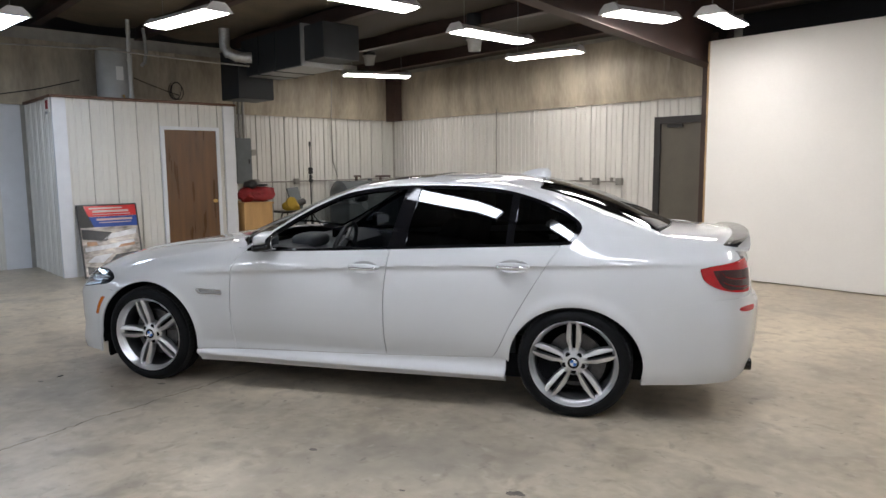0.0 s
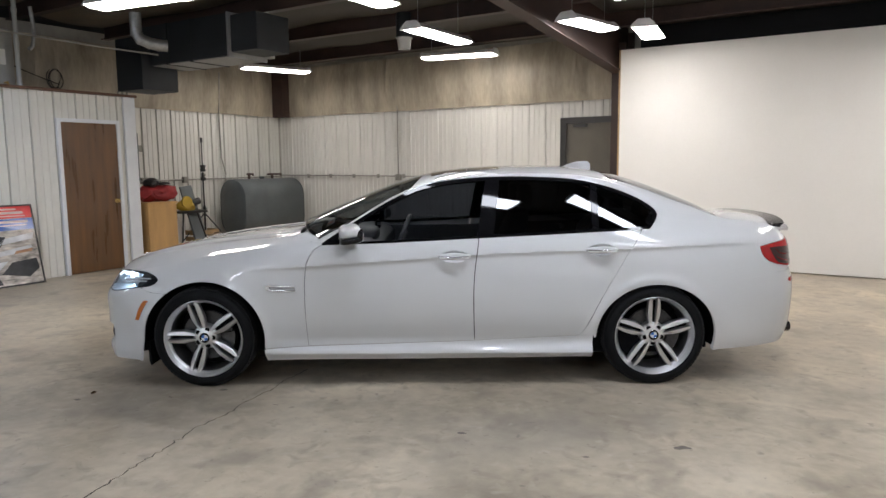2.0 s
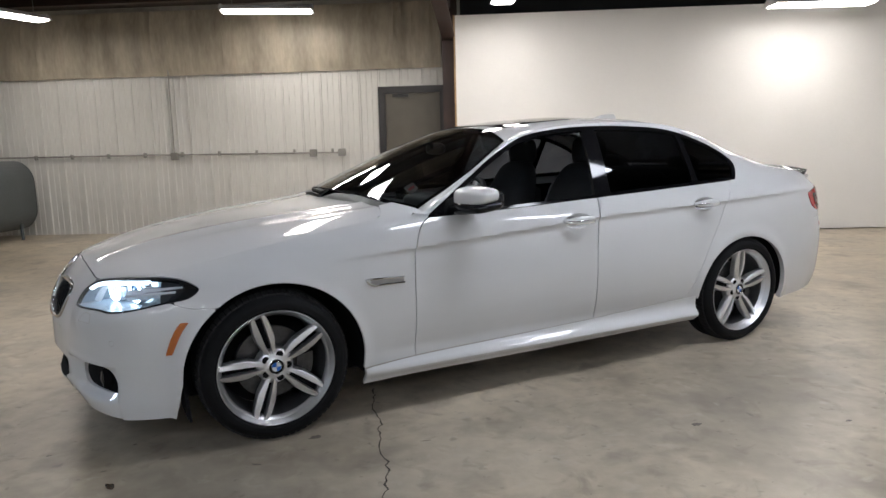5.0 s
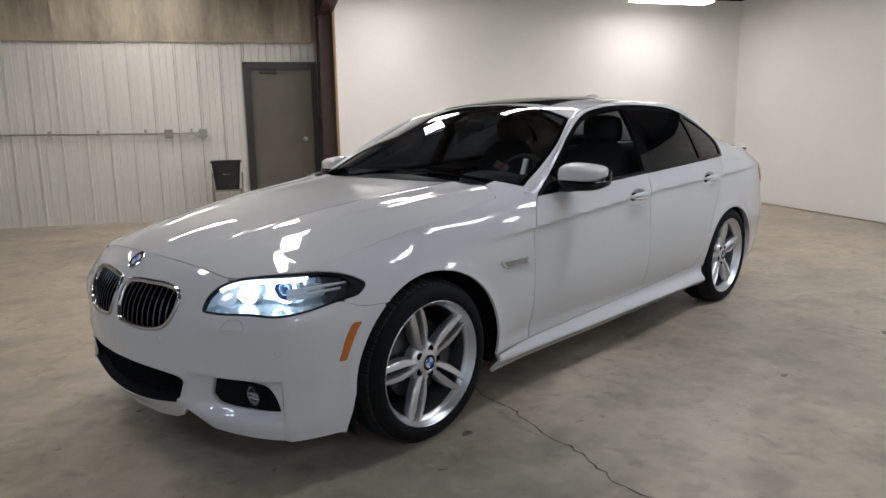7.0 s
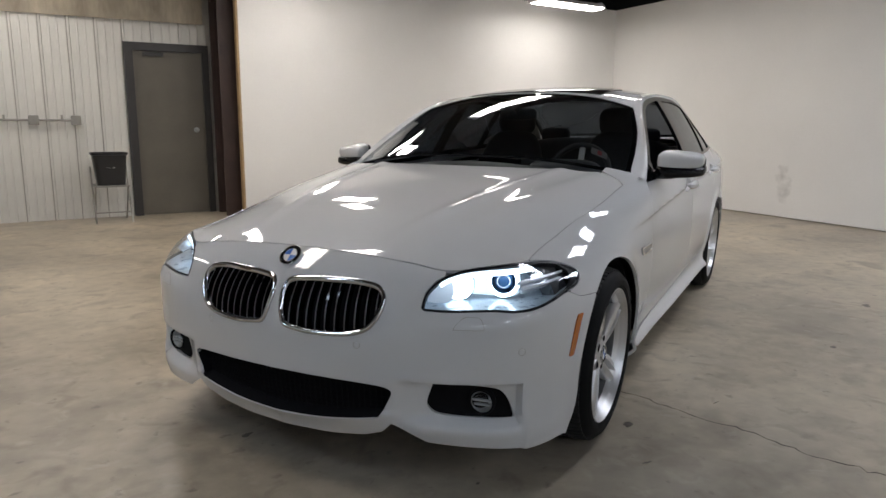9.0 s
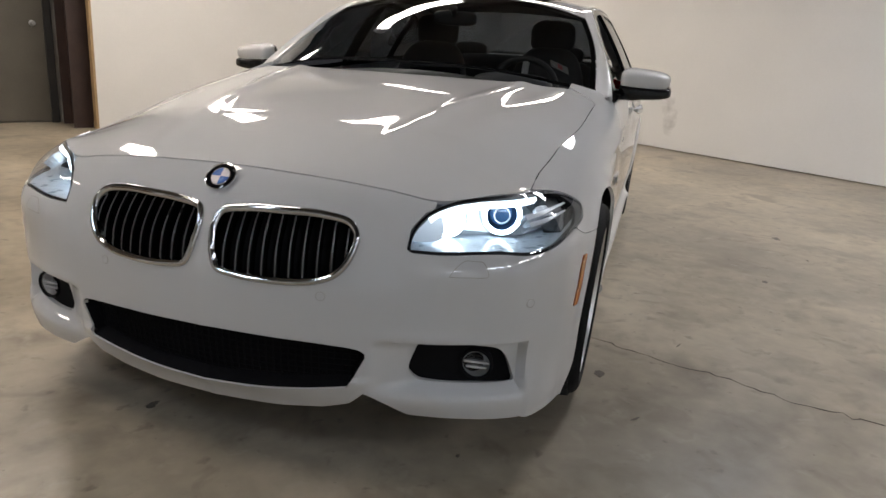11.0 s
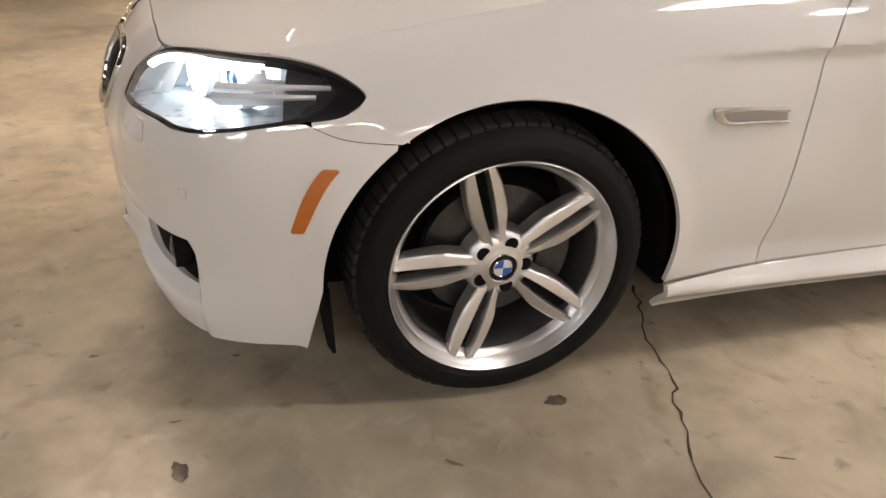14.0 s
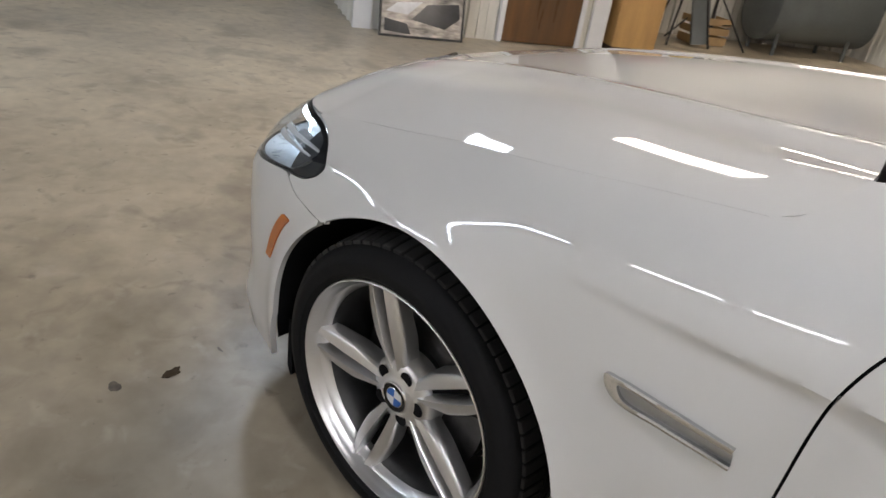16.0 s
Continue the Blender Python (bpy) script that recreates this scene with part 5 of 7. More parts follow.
for sgn, flank, glass_fn in ((1, side, glasshouse), (-1, mirrored(side), mirrored(glasshouse))):
    front_door = part("front_door", panel(flank, runs(LEAD, belt_run(0.795, 1.82), BSEAM[::-1], sill_run(1.788, 0.685)), holes=(cup_loop(*GRIPS[0]),), gap=0.0028), M_PAINT, car, **SKIN)
    rear_door = part("rear_door", panel(flank, runs(BSEAM, belt_run(1.82, 2.885), TRAIL[::-1], sill_run(2.475, 1.788)), holes=(cup_loop(*GRIPS[1]),), gap=0.0028), M_PAINT, car, **SKIN)
    # side skirt with its outward ridge
    skirt = lambda x, z, g=flank: g(x, z) + np.stack([0 * x, -np.sign(g(x, z)[..., 1]) * -0.028 * np.exp(-(((z - 0.232) / 0.032) ** 2)), 0 * z], -1)
    part("side_skirt", panel(skirt, runs(sill_run(0.408, 2.565), spline([(2.565, 0.336), (2.56, 0.19)], 8), spline([(2.56, 0.188), (1.5, 0.176), (0.412, 0.172)], 40), spline([(0.411, 0.172), (0.407, 0.258)], 8)), gap=0.0012, depth=0.014), M_PAINT, car, **SKIN)
    part("sill_strip", panel(lambda x, z, g=flank: g(x, z) - normal_at(g, x, z) * 0.004, runs(sill_run(0.41, 2.56) + np.array([0, 0.014]), sill_run(2.56, 0.41) - np.array([0, 0.014])), step=0.02, depth=0.0), M_SEAM, car, "grey sill seam", **SKIN)
    # wing
    hood_line = np.stack([EX, HOOD_EDGE(EX)], -1)[2:]
    hood_line = hood_line[hood_line[:, 0] < 0.53]
    wing = runs(xs_(hood_line[::-1]), HL[(HL[:, 0] > 0.955) & (HL[:, 1] > 0.70)], HL[(HL[:, 0] > 1.085) & (HL[:, 1] <= 0.713)], spline([(1.08, 0.667), (1.155, 0.640), (1.282, 0.632)], 20))
    arch_f = arch(a0=54, a1=191, **ARCH_F)
    wing = runs(wing, xs_(arch_f), xs_(sill_run(0.408, 0.685, 20)), xs_(LEAD), xs_([(0.795, 0.952), (0.75, 0.985), (0.67, 1.012), (0.60, 1.0), (0.575, 0.967), (0.555, 0.953)]))
    wrap_side = wrap if sgn > 0 else mirrored(wrap)
    part("front_fender", panel(wrap_side, wing, step=0.0065, gap=0.0013), M_PAINT, car, **SKIN)
    # rear quarter
    TAILLAMP = smooth_loop([(5.165, 0.909), (5.25, 0.926), (5.40, 0.946), (5.52, 0.957), (5.56, 0.955), (5.56, 0.90), (5.55, 0.80), (5.52, 0.772), (5.468, 0.770), (5.35, 0.777), (5.25, 0.803), (5.19, 0.845)], 90)
    shoulder = spline([(3.0, 1.125), (3.07, 1.10), (3.2, 1.078), (3.45, 1.072), (3.65, 1.066), (3.80, 1.048)], 40)
    arch_r = arch(a0=-3, a1=118, **ARCH_R)
    quarter = runs(xs_(TRAIL), xs_(DLO_TAIL[::-1]), xs_(shoulder), [(5.40, 1.03), (5.50, 1.01)], TAILLAMP[(TAILLAMP[:, 1] > 0.905) & (TAILLAMP[:, 0] < 5.5)][::-1], TAILLAMP[(TAILLAMP[:, 1] <= 0.905) & (TAILLAMP[:, 0] < 5.5)][::-1], [(5.46, 0.765), (5.38, 0.752)], xs_(spline([(3.75, 0.735), (3.66, 0.719), (3.4, 0.677), (3.19, 0.648)], 20)), xs_(arch_r[::-1]), [(s_x(2.565), 0.337)])
    part("quarter_panel", panel(wrap_side, quarter, step=0.009, gap=0.0), M_PAINT, car, **SKIN)
    # tail lamp
    lamp = part("tail_lamp", panel(wrap_side, TAILLAMP, step=0.007, gap=0.003, push=0.004), M_RED_LENS, car, "red tail lamp with darker bands", **SKIN)
    part("lamp_band", panel(wrap_side, smooth_loop([(5.238, 0.899), (5.336, 0.902), (5.46, 0.900), (5.545, 0.897), (5.542, 0.80), (5.469, 0.790), (5.374, 0.788), (5.305, 0.802), (5.268, 0.845)], 70), step=0.006, push=0.006, depth=0.003), M_RED_DARK, lamp, "smoked lower window", **SKIN)
    for upper in ([(5.283, 0.896), (5.312, 0.869), (5.355, 0.859), (5.45, 0.854), (5.535, 0.851)], [(5.276, 0.866), (5.300, 0.838), (5.355, 0.819), (5.45, 0.810), (5.53, 0.807)]):
        up = spline(upper, 24)
        part("light_bar", panel(wrap_side, np.concatenate([up, up[::-1] - np.array([-0.004, 0.009])]), step=0.004, push=0.008, depth=0.003), M_RED_BAR, lamp, "dull red light bar", **SKIN)
    part("inner_panel", panel(lambda a, b, g=wrap_side: g(a, b) - normal_at(g, a, b) * 0.010, np.array([(5.20, 0.69), (5.62, 0.69), (5.62, 0.79), (5.45, 0.80), (5.34, 0.80), (5.20, 0.84)]), step=0.012, depth=0.0), M_PAINT, car, **SKIN)
    part("rear_reflector", panel(wrap_side, smooth_loop([(5.40, 0.678), (5.42, 0.69), (5.56, 0.69), (5.58, 0.682), (5.56, 0.668), (5.42, 0.668)], 50), step=0.006, push=0.004), M_RED_LENS, car, "red reflector", **SKIN)
    # window trim and panes
    DLO = runs(belt_run(0.79, 2.935, 90), spline(DLO_TAIL[::-1], 24), spline(DLO_TOP[::-1], 120))
    top_f = pchip(*zip(*DLO_TOP[:-1]))

    def pane(x0, x1, slant0, slant1, m=0.021):
        """A window opening between two posts, that lean back by slant over the height."""
        lo = [(x, BELT_Z(x) + 0.016) for x in np.linspace(x0, x1, 30)]
        hi = [(x, top_f(x) - m) for x in np.linspace(x1 + slant1, x0 + slant0, 50)]
        return np.array(lo + hi)

    front_open = np.array([(x, BELT_Z(x) + 0.014) for x in np.linspace(0.945, 1.805, 40)] + [(x, top_f(x) - 0.024) for x in np.linspace(1.87, 0.965, 60)])
    rear_open = pane(1.915, 2.555, 0.05, 0.015)
    xs3 = np.linspace(2.60, 2.935, 30)
    quarter_open = np.array([(x, BELT_Z(x) + 0.016) for x in xs3[:-3]] + [(2.925, 1.047), (2.95, 1.08), (2.966, 1.105), (2.972, 1.122)] + [(x, top_f(x) - 0.021) for x in np.linspace(2.962, 2.612, 30)])
    part("window_trim", panel(glass_fn, DLO, step=0.008, holes=(front_open, rear_open, quarter_open), push=0.001, depth=0.02), M_GLOSSBLACK, car, "gloss black window surround", **SKIN)
    if sgn < 0:
        part("front_door_window", panel(glass_fn, inset(front_open, -0.006), step=0.02, push=-0.006, depth=0.0), M_GLASS_SIDE, front_door, "bluish tinted pane", **SKIN)
    part("inner_shell", panel(lambda x, z, g=flank: g(x, z) - normal_at(g, x, z) * 0.03, np.array([(0.45, 0.3), (2.55, 0.36), (2.78, 0.9), (2.8, 0.97), (0.72, 0.90), (0.6, 0.85)]), step=0.04, depth=0.0), M_LINER, car, **SKIN)
    part("rear_door_window", panel(glass_fn, inset(rear_open, -0.006), step=0.02, push=-0.006, depth=0.0), M_GLASS_DARK, rear_door, "dark tinted pane", **SKIN)
    part("quarter_window", panel(glass_fn, inset(quarter_open, -0.006), step=0.02, push=-0.006, depth=0.0), M_GLASS_DARK, car, "dark tinted pane", **SKIN)
    # roof rail with the pillars: from the windows' upper edge over to the roof
    low = np.concatenate([spline([(0.72, 0.962)] + DLO_TOP, 150), spline([(3.0, 1.125), (3.07, 1.10), (3.2, 1.078), (3.45, 1.072), (3.65, 1.066), (3.80, 1.048)], 60)[1:]])
    k_tip = 150
    K2 = np.concatenate([glasshouse(low[:k_tip, 0], low[:k_tip, 1]), side(low[k_tip:, 0], low[k_tip:, 1])])
    hi_pts = spline([(0.70, -0.80), (0.80, -0.775), (0.96, -0.755), (1.13, -0.722), (1.29, -0.668), (1.38, -0.635), (1.5, -0.605), (1.7, -0.585), (2.3, -0.578), (2.72, -0.575), (3.0, -0.59), (3.2, -0.605), (3.45, -0.655), (3.62, -0.675), (3.80, -0.69)], 400)
    hx = np.interp(K2[:, 0], [0.72, 1.05, 3.02, 3.3, 3.80], [0.70, 1.13, 2.86, 3.2, 3.80])
    hy = np.interp(hx, hi_pts[:, 0], hi_pts[:, 1])
    K1 = top(hx, hy)
    rise = np.concatenate([glasshouse(low[:k_tip, 0], low[:k_tip, 1] + 0.02) - glasshouse(low[:k_tip, 0], low[:k_tip, 1]), side(low[k_tip:, 0], low[k_tip:, 1]) - side(low[k_tip:, 0], low[k_tip:, 1] - 0.02)])
    soft = np.clip((K2[:, :1] - 2.75) / 0.35, 0, 1)
    rise = rise / np.linalg.norm(rise, axis=1, keepdims=True) * soft + (1 - soft) * np.array([0, 0.42, 0.9])
    fall = top(hx, hy - 0.02) - K1
    fall = fall / np.linalg.norm(fall, axis=1, keepdims=True)
    rows = []
    for t in np.linspace(0, 1, 11):
        ln = np.linalg.norm(K1 - K2, axis=1, keepdims=True)
        full_ = np.interp(K2[:, :1], [2.6, 3.0], [0.42, 0.33])
        b1 = K2 + ln * full_ * rise
        b2 = K1 + ln * full_ * fall
        r = (1 - t) ** 3 * K2 + 3 * (1 - t) ** 2 * t * b1 + 3 * (1 - t) * t * t * b2 + t**3 * K1
        rows.append(r * np.array([1, sgn, 1]))
    bm = loft(rows)
    part("roof_rail", bm, M_PAINT, car, "white pillar and roof rail", **SKIN)

# nose
fog_hole = runs(spline([(0.562, 0.404), (0.64, 0.399), (0.72, 0.392), (0.78, 0.379), (0.81, 0.345), (0.833, 0.293)], 40), spline([(0.833, 0.293), (0.72, 0.294), (0.60, 0.296), (0.56, 0.302), (0.54, 0.325), (0.562, 0.404)], 40))
kid = smooth_loop([(0.020, 0.60), (0.014, 0.66), (0.03, 0.70), (0.10, 0.714), (0.2, 0.717), (0.31, 0.715), (0.38, 0.70), (0.403, 0.668), (0.39, 0.612), (0.355, 0.568), (0.30, 0.546), (0.2, 0.538), (0.1, 0.542), (0.04, 0.556)], 220)
g_top = [(s, 0.403 - 0.012 * (s / 0.38) ** 2) for s in np.linspace(-0.38, 0.38, 40)]
g_low = [(s, 0.244 + 0.04 * (abs(s) / 0.40) ** 2.2) for s in np.linspace(0.39, -0.39, 40)]
grille_hole = np.array(g_top + [(0.415, 0.386), (0.434, 0.372)] + g_low + [(-0.434, 0.372), (-0.415, 0.386)])
flip2 = lambda q: np.asarray(q)[::-1] * np.array([-1, 1])
lip = [(0.0, 0.176), (0.2, 0.183), (0.32, 0.198), (0.39, 0.224), (0.427, 0.262), (0.45, 0.252), (0.54, 0.204), (0.68, 0.200), (0.80, 0.195), (0.868, 0.190), (0.97, 0.187), (1.05, 0.184)]
half = runs(lip, np.stack([s_x(arch(a0=-24, a1=54, **ARCH_F)[:, 0]), arch(a0=-24, a1=54, **ARCH_F)[:, 1]], -1), spline([(1.282, 0.632), (1.155, 0.640), (1.08, 0.667)], 20),
            HL[(HL[:, 1] < 0.667) & (HL[:, 0] < 1.06)][np.argsort(-HL[(HL[:, 1] < 0.667) & (HL[:, 0] < 1.06)][:, 0])], [(0.519, 0.645), (0.528, 0.69), (0.561, 0.725), (0.60, 0.742)],
            np.stack([np.linspace(0.60, 0.0, 40), NOSE_TOP(np.linspace(0.60, 0.0, 40)) - 0.002], -1))
full = runs(half, flip2(half))


def bumper_fn(s, z):
    """Nose skin with the flared blade above the fog opening and the splitter's dip."""
    p = nose(s, z)
    a = np.abs(s)
    ramp = lambda v, lo, hi: np.clip((v - lo) / (hi - lo), 0, 1)
    recess = 0.030 * ramp(a, 0.44, 0.54) * ramp(a, 0.845, 0.838) * ramp(z, 0.413, 0.401) * ramp(z, 0.262, 0.292)
    p = p - normal_at(nose, s, z) * recess[..., None]
    fang = 0.009 * ramp(a, 0.846, 0.858) * ramp(a, 1.0, 0.862) * ramp(z, 0.40, 0.27)
    edge = 0.002 * ramp(z, 0.262, 0.245) * ramp(a, 0.47, 0.55) * ramp(a, 0.85, 0.84)
    p = p + normal_at(nose, s, z) * (fang + edge)[..., None]
    ledge = 0.012 * np.exp(-(((z - 0.30 - 0.1 * np.clip(a - 0.45, -0.5, 0)) / 0.03) ** 2)) * np.clip((0.46 - a) / 0.06, 0, 1) * (z < 0.3)
    zc = 0.594 + 0.04 * ramp(a, 0.74, 1.05)
    shelf = np.where(z > zc, 1 - (z - zc) / 0.052, np.exp(-(((z - zc) / 0.05) ** 2)))
    lens_lip = 0.011 * np.clip(shelf, 0, 1) * ramp(a, 0.50, 0.60) * ramp(a, 1.08, 0.92)
    brow = 0.004 * np.exp(-(((z - 0.425 + 0.06 * np.clip(a - 0.55, 0, 1)) / 0.014) ** 2)) * np.clip((a - 0.42) / 0.08, 0, 1) * np.clip((0.86 - a) / 0.1, 0, 1)
    p[..., 0] -= ledge + lens_lip + brow
    return p


bumper = part("front_bumper", panel(bumper_fn, full, step=0.0095, holes=(kid, flip2(kid), grille_hole, fog_hole, flip2(fog_hole)), depth=0.014), M_PAINT, car, smooth=True, angle=44)
deep = lambda d, g=bumper_fn: (lambda s, z: g(s, z) - normal_at(g, s, z) * d)
part("lower_grille", panel(deep(0.045), inset(grille_hole, -0.012), step=0.03, depth=0.0), M_LINER, bumper, "black mesh intake")
bm = bmesh.new()
for z in np.linspace(0.272, 0.39, 8):
    tube(bm, [nose(np.array(s), np.array(z)) + np.array([0.035, 0, 0]) for s in np.linspace(-0.40, 0.40, 30)], 0.0025, 5)
for s0 in np.linspace(-0.42, 0.42, 43):
    tube(bm, [nose(np.array(s0), np.array(z)) + np.array([0.033, 0, 0]) for z in (0.262 + 0.03 * (abs(s0) / 0.42) ** 2, 0.3, 0.35, 0.4)], 0.0022, 5)
part("grille_mesh", bm, M_LINER, bumper, "fine black mesh bars")
tray = inset(dense(grille_hole, 0.01), 0.0012)
part("intake_frame", loft([np.concatenate([r, r[:1]]) for r in (deep(d)(tray[:, 0], tray[:, 1]) for d in (0.004, 0.02, 0.05))]), M_LINER, bumper, "black intake frame", smooth=True)
for sg in (1, -1):
    fl = (lambda q: np.asarray(q)) if sg > 0 else flip2
    insert = part("fog_surround", panel(deep(0.017), inset(fl(fog_hole), -0.004), step=0.02, depth=0.0), M_LINER, bumper, "matt black fog lamp insert", **SKIN)
    c = nose(np.array(0.715 * sg), np.array(0.342))
    m = look(Vector(c) + Vector((0.026, 0.012 * sg, 0)), Vector(c) + Vector((1, 0.12 * sg, 0)))
    part("fog_bezel", lathe(bmesh.new(), [(0.036, 0.0), (0.042, 0.004), (0.044, -0.01), (0.04, -0.03), (0.034, -0.02)], 28, m, True), M_LINER, insert, smooth=True)
    part("fog_reflector", lathe(bmesh.new(), [(0.0, -0.03), (0.02, -0.026), (0.036, -0.004)], 28, m), M_SATIN, insert, "dark reflector bowl", smooth=True)
    for dz, hw in ((0.004, 0.032), (-0.010, 0.026)):
        part("fog_bar", boxed(-hw, hw, dz - 0.003, dz + 0.003, -0.014, -0.004, m=m), M_REFLECT, insert, "bright lamp bar")
    part("fog_lens", lathe(bmesh.new(), [(0.0, 0.012), (0.02, 0.009), (0.036, 0.001)], 28, m), M_LENS, insert, "clear glass lens", smooth=True)
    for s0, z0 in ((0.316, 0.519), (0.837, 0.516)):
        c, n = nose(np.array(s0 * sg), np.array(z0)), normal_at(nose, np.array(s0 * sg), np.array(z0))
        part("parking_sensor", lathe(bmesh.new(), [(0.0, 0.002), (0.0095, 0.0018), (0.0105, 0.0005)], 20, look(c, Vector(c) - Vector(n))), M_PAINT, bumper, smooth=True)
        part("sensor_ring", lathe(bmesh.new(), [(0.0108, 0.0006), (0.0119, 0.0007), (0.0119, -0.001), (0.0108, -0.001)], 20, look(c, Vector(c) - Vector(n)), True), M_SEAM, bumper, smooth=True)
    # kidney
    K = fl(kid)
    ring = nose(K[:, 0], K[:, 1])
    nn = normal_at(nose, K[:, 0], K[:, 1])
    inner = inset(K, 0.018)
    iring = nose(inner[:, 0], inner[:, 1])
    rows = [ring - nn * 0.012, ring + nn * 0.003, ring * 0.85 + iring * 0.15 + nn * 0.007, ring * 0.6 + iring * 0.4 + nn * 0.0095, ring * 0.35 + iring * 0.65 + nn * 0.0085, ring * 0.12 + iring * 0.88 + nn * 0.005, iring, iring - nn * 0.022]
    rows = [np.concatenate([r, r[:1]]) for r in rows]
    kidney = part("kidney_grille", loft(rows), M_FRAME, car, "chrome-framed black slatted grille", smooth=True, angle=60)
    part("grille_back", panel(deep(0.05, nose), inset(K, -0.004), step=0.03, depth=0.0), M_LINER, kidney)
    for s0 in np.linspace(0.058, 0.372, 10):
        col = np.abs(inner[:, 0] - s0 * sg) < 0.012
        z1, z0 = inner[col, 1].max() + 0.004, inner[col, 1].min() - 0.004
        path = np.linspace(z0, z1, 12)
        bm = bmesh.new()
        bm2 = bmesh.new()
        prev = prev2 = None
        for z in path:
            p, n = nose(np.array(s0 * sg), np.array(z)), normal_at(nose, np.array(s0 * sg), np.array(z))
            t = np.array([0, 1.0, 0]) - n * n[1]
            bow = 0.006 * math.sin(math.pi * (z - z0) / (z1 - z0))
            f0 = p - n * (0.010 - bow)
            quad = [bm.verts.new(q) for q in (f0 - t * 0.0045, f0 + t * 0.0045, f0 + t * 0.003 - n * 0.03, f0 - t * 0.003 - n * 0.03)]
            quad2 = [bm2.verts.new(q) for q in (f0 - t * 0.0018 + n * 0.0004, f0 + n * 0.0016, f0 + t * 0.0018 + n * 0.0004)]
            if prev:
                for a in range(4):
                    bm.faces.new((prev[a], prev[(a + 1) % 4], quad[(a + 1) % 4], quad[a]))
                for a in range(2):
                    bm2.faces.new((prev2[a], prev2[a + 1], quad2[a + 1], quad2[a]))
            prev, prev2 = quad, quad2
        slat = part("slat", bm, M_GLOSSBLACK, kidney)
        part("slat_edge", bm2, M_SLAT, slat, "satin grey edge", smooth=True)


def roundel(parent, m, r):
    """A round badge in plain colours: black ring, silver edge and four quadrants."""
    b = part("badge", lathe(bmesh.new(), [(0.0, 0.002), (r * 0.93, 0.002), (r, 0.0), (r, -0.004)], 36, m), M_GLOSSBLACK, parent, "round badge with blue and white quarters", smooth=True)
    part("badge_rim", lathe(bmesh.new(), [(r * 0.94, 0.0022), (r * 0.97, 0.004), (r * 1.02, 0.003), (r * 1.03, -0.003)], 36, m), M_CHROME, b, smooth=True)
    part("badge_ring", lathe(bmesh.new(), [(r * 0.60, 0.0022), (r * 0.63, 0.0035), (r * 0.67, 0.0022)], 36, m), M_CHROME, b, smooth=True)
    for k in range(4):
        bm = bmesh.new()
        vs = [bm.verts.new((0, 0, 0.003))] + [bm.verts.new((r * 0.61 * math.cos(math.pi / 2 * (k + i / 8)), r * 0.61 * math.sin(math.pi / 2 * (k + i / 8)), 0.003)) for i in range(9)]
        bm.faces.new(vs)
        bmesh.ops.transform(bm, matrix=m, verts=bm.verts[:])
        part("badge_quarter", bm, M_BLUE if k % 2 else M_ENAMEL, b)
    return b


c, n = nose(np.array(0.0), np.array(0.763)), normal_at(nose, np.array(0.0), np.array(0.763))
n = Vector((n[0], 0, n[2])).normalized()
roundel(bumper, look(Vector(c) + n * 0.004, Vector(c) - n), 0.041)

# bonnet
nose_xy = np.concatenate([NOSE[::-1][:, :2], (NOSE * np.array([1, -1, 1]))[:, :2]])
left_edge = EDGE[:, :2][(EDGE[:, 0] > NOSE[-1, 0] + 0.005) & (EDGE[:, 0] < 0.535)]
rear = spline([(0.555, -0.785), (0.58, -0.76), (0.598, -0.70), (0.595, -0.6), (0.55, -0.3), (0.535, 0.0), (0.55, 0.3), (0.595, 0.6), (0.598, 0.70), (0.58, 0.76), (0.555, 0.785)], 90)
hood_loop = runs(nose_xy, left_edge * np.array([1, -1]), rear[::-1], left_edge[::-1])
part("bonnet", panel(bonnet, hood_loop, step=0.0125, gap=0.0014, push=0.0005), M_PAINT, car, smooth=True, angle=44)
# scuttle below the windscreen
part("scuttle", loft([[(x + d, y, 0.99 - 0.10 * (abs(y) / 0.75) ** 2 - dz) for y, x in zip(np.linspace(-0.74, 0.74, 25), 0.53 + 0.14 * (np.abs(np.linspace(-0.74, 0.74, 25)) / 0.74) ** 2)] for d, dz in ((-0.03, 0.05), (0.02, 0.0), (0.14, -0.03))]), M_BLACK, car, "black plastic scuttle", smooth=True)
shield = runs(spline([(0.76, -0.775), (0.66, -0.61), (0.58, -0.32), (0.555, 0.0), (0.58, 0.32), (0.66, 0.61), (0.76, 0.775)], 70), spline([(0.80, 0.772), (0.96, 0.752), (1.13, 0.719), (1.29, 0.665), (1.37, 0.635)], 30), spline([(1.37, 0.635), (1.42, 0.4), (1.445, 0.0), (1.42, -0.4), (1.37, -0.635)], 50), spline([(1.37, -0.635), (1.29, -0.665), (1.13, -0.719), (0.96, -0.752), (0.80, -0.772)], 30))
part("windscreen", panel(top, shield, step=0.03, gap=0.002, depth=0.0), M_GLASS, car, "lightly tinted windscreen", smooth=True)
part("windscreen_surround", panel(top, shield, step=0.012, holes=(inset(dense(shield, 0.012), 0.02),), depth=0.004, push=-0.003), M_GLOSSBLACK, car, "black ceramic band", smooth=True)
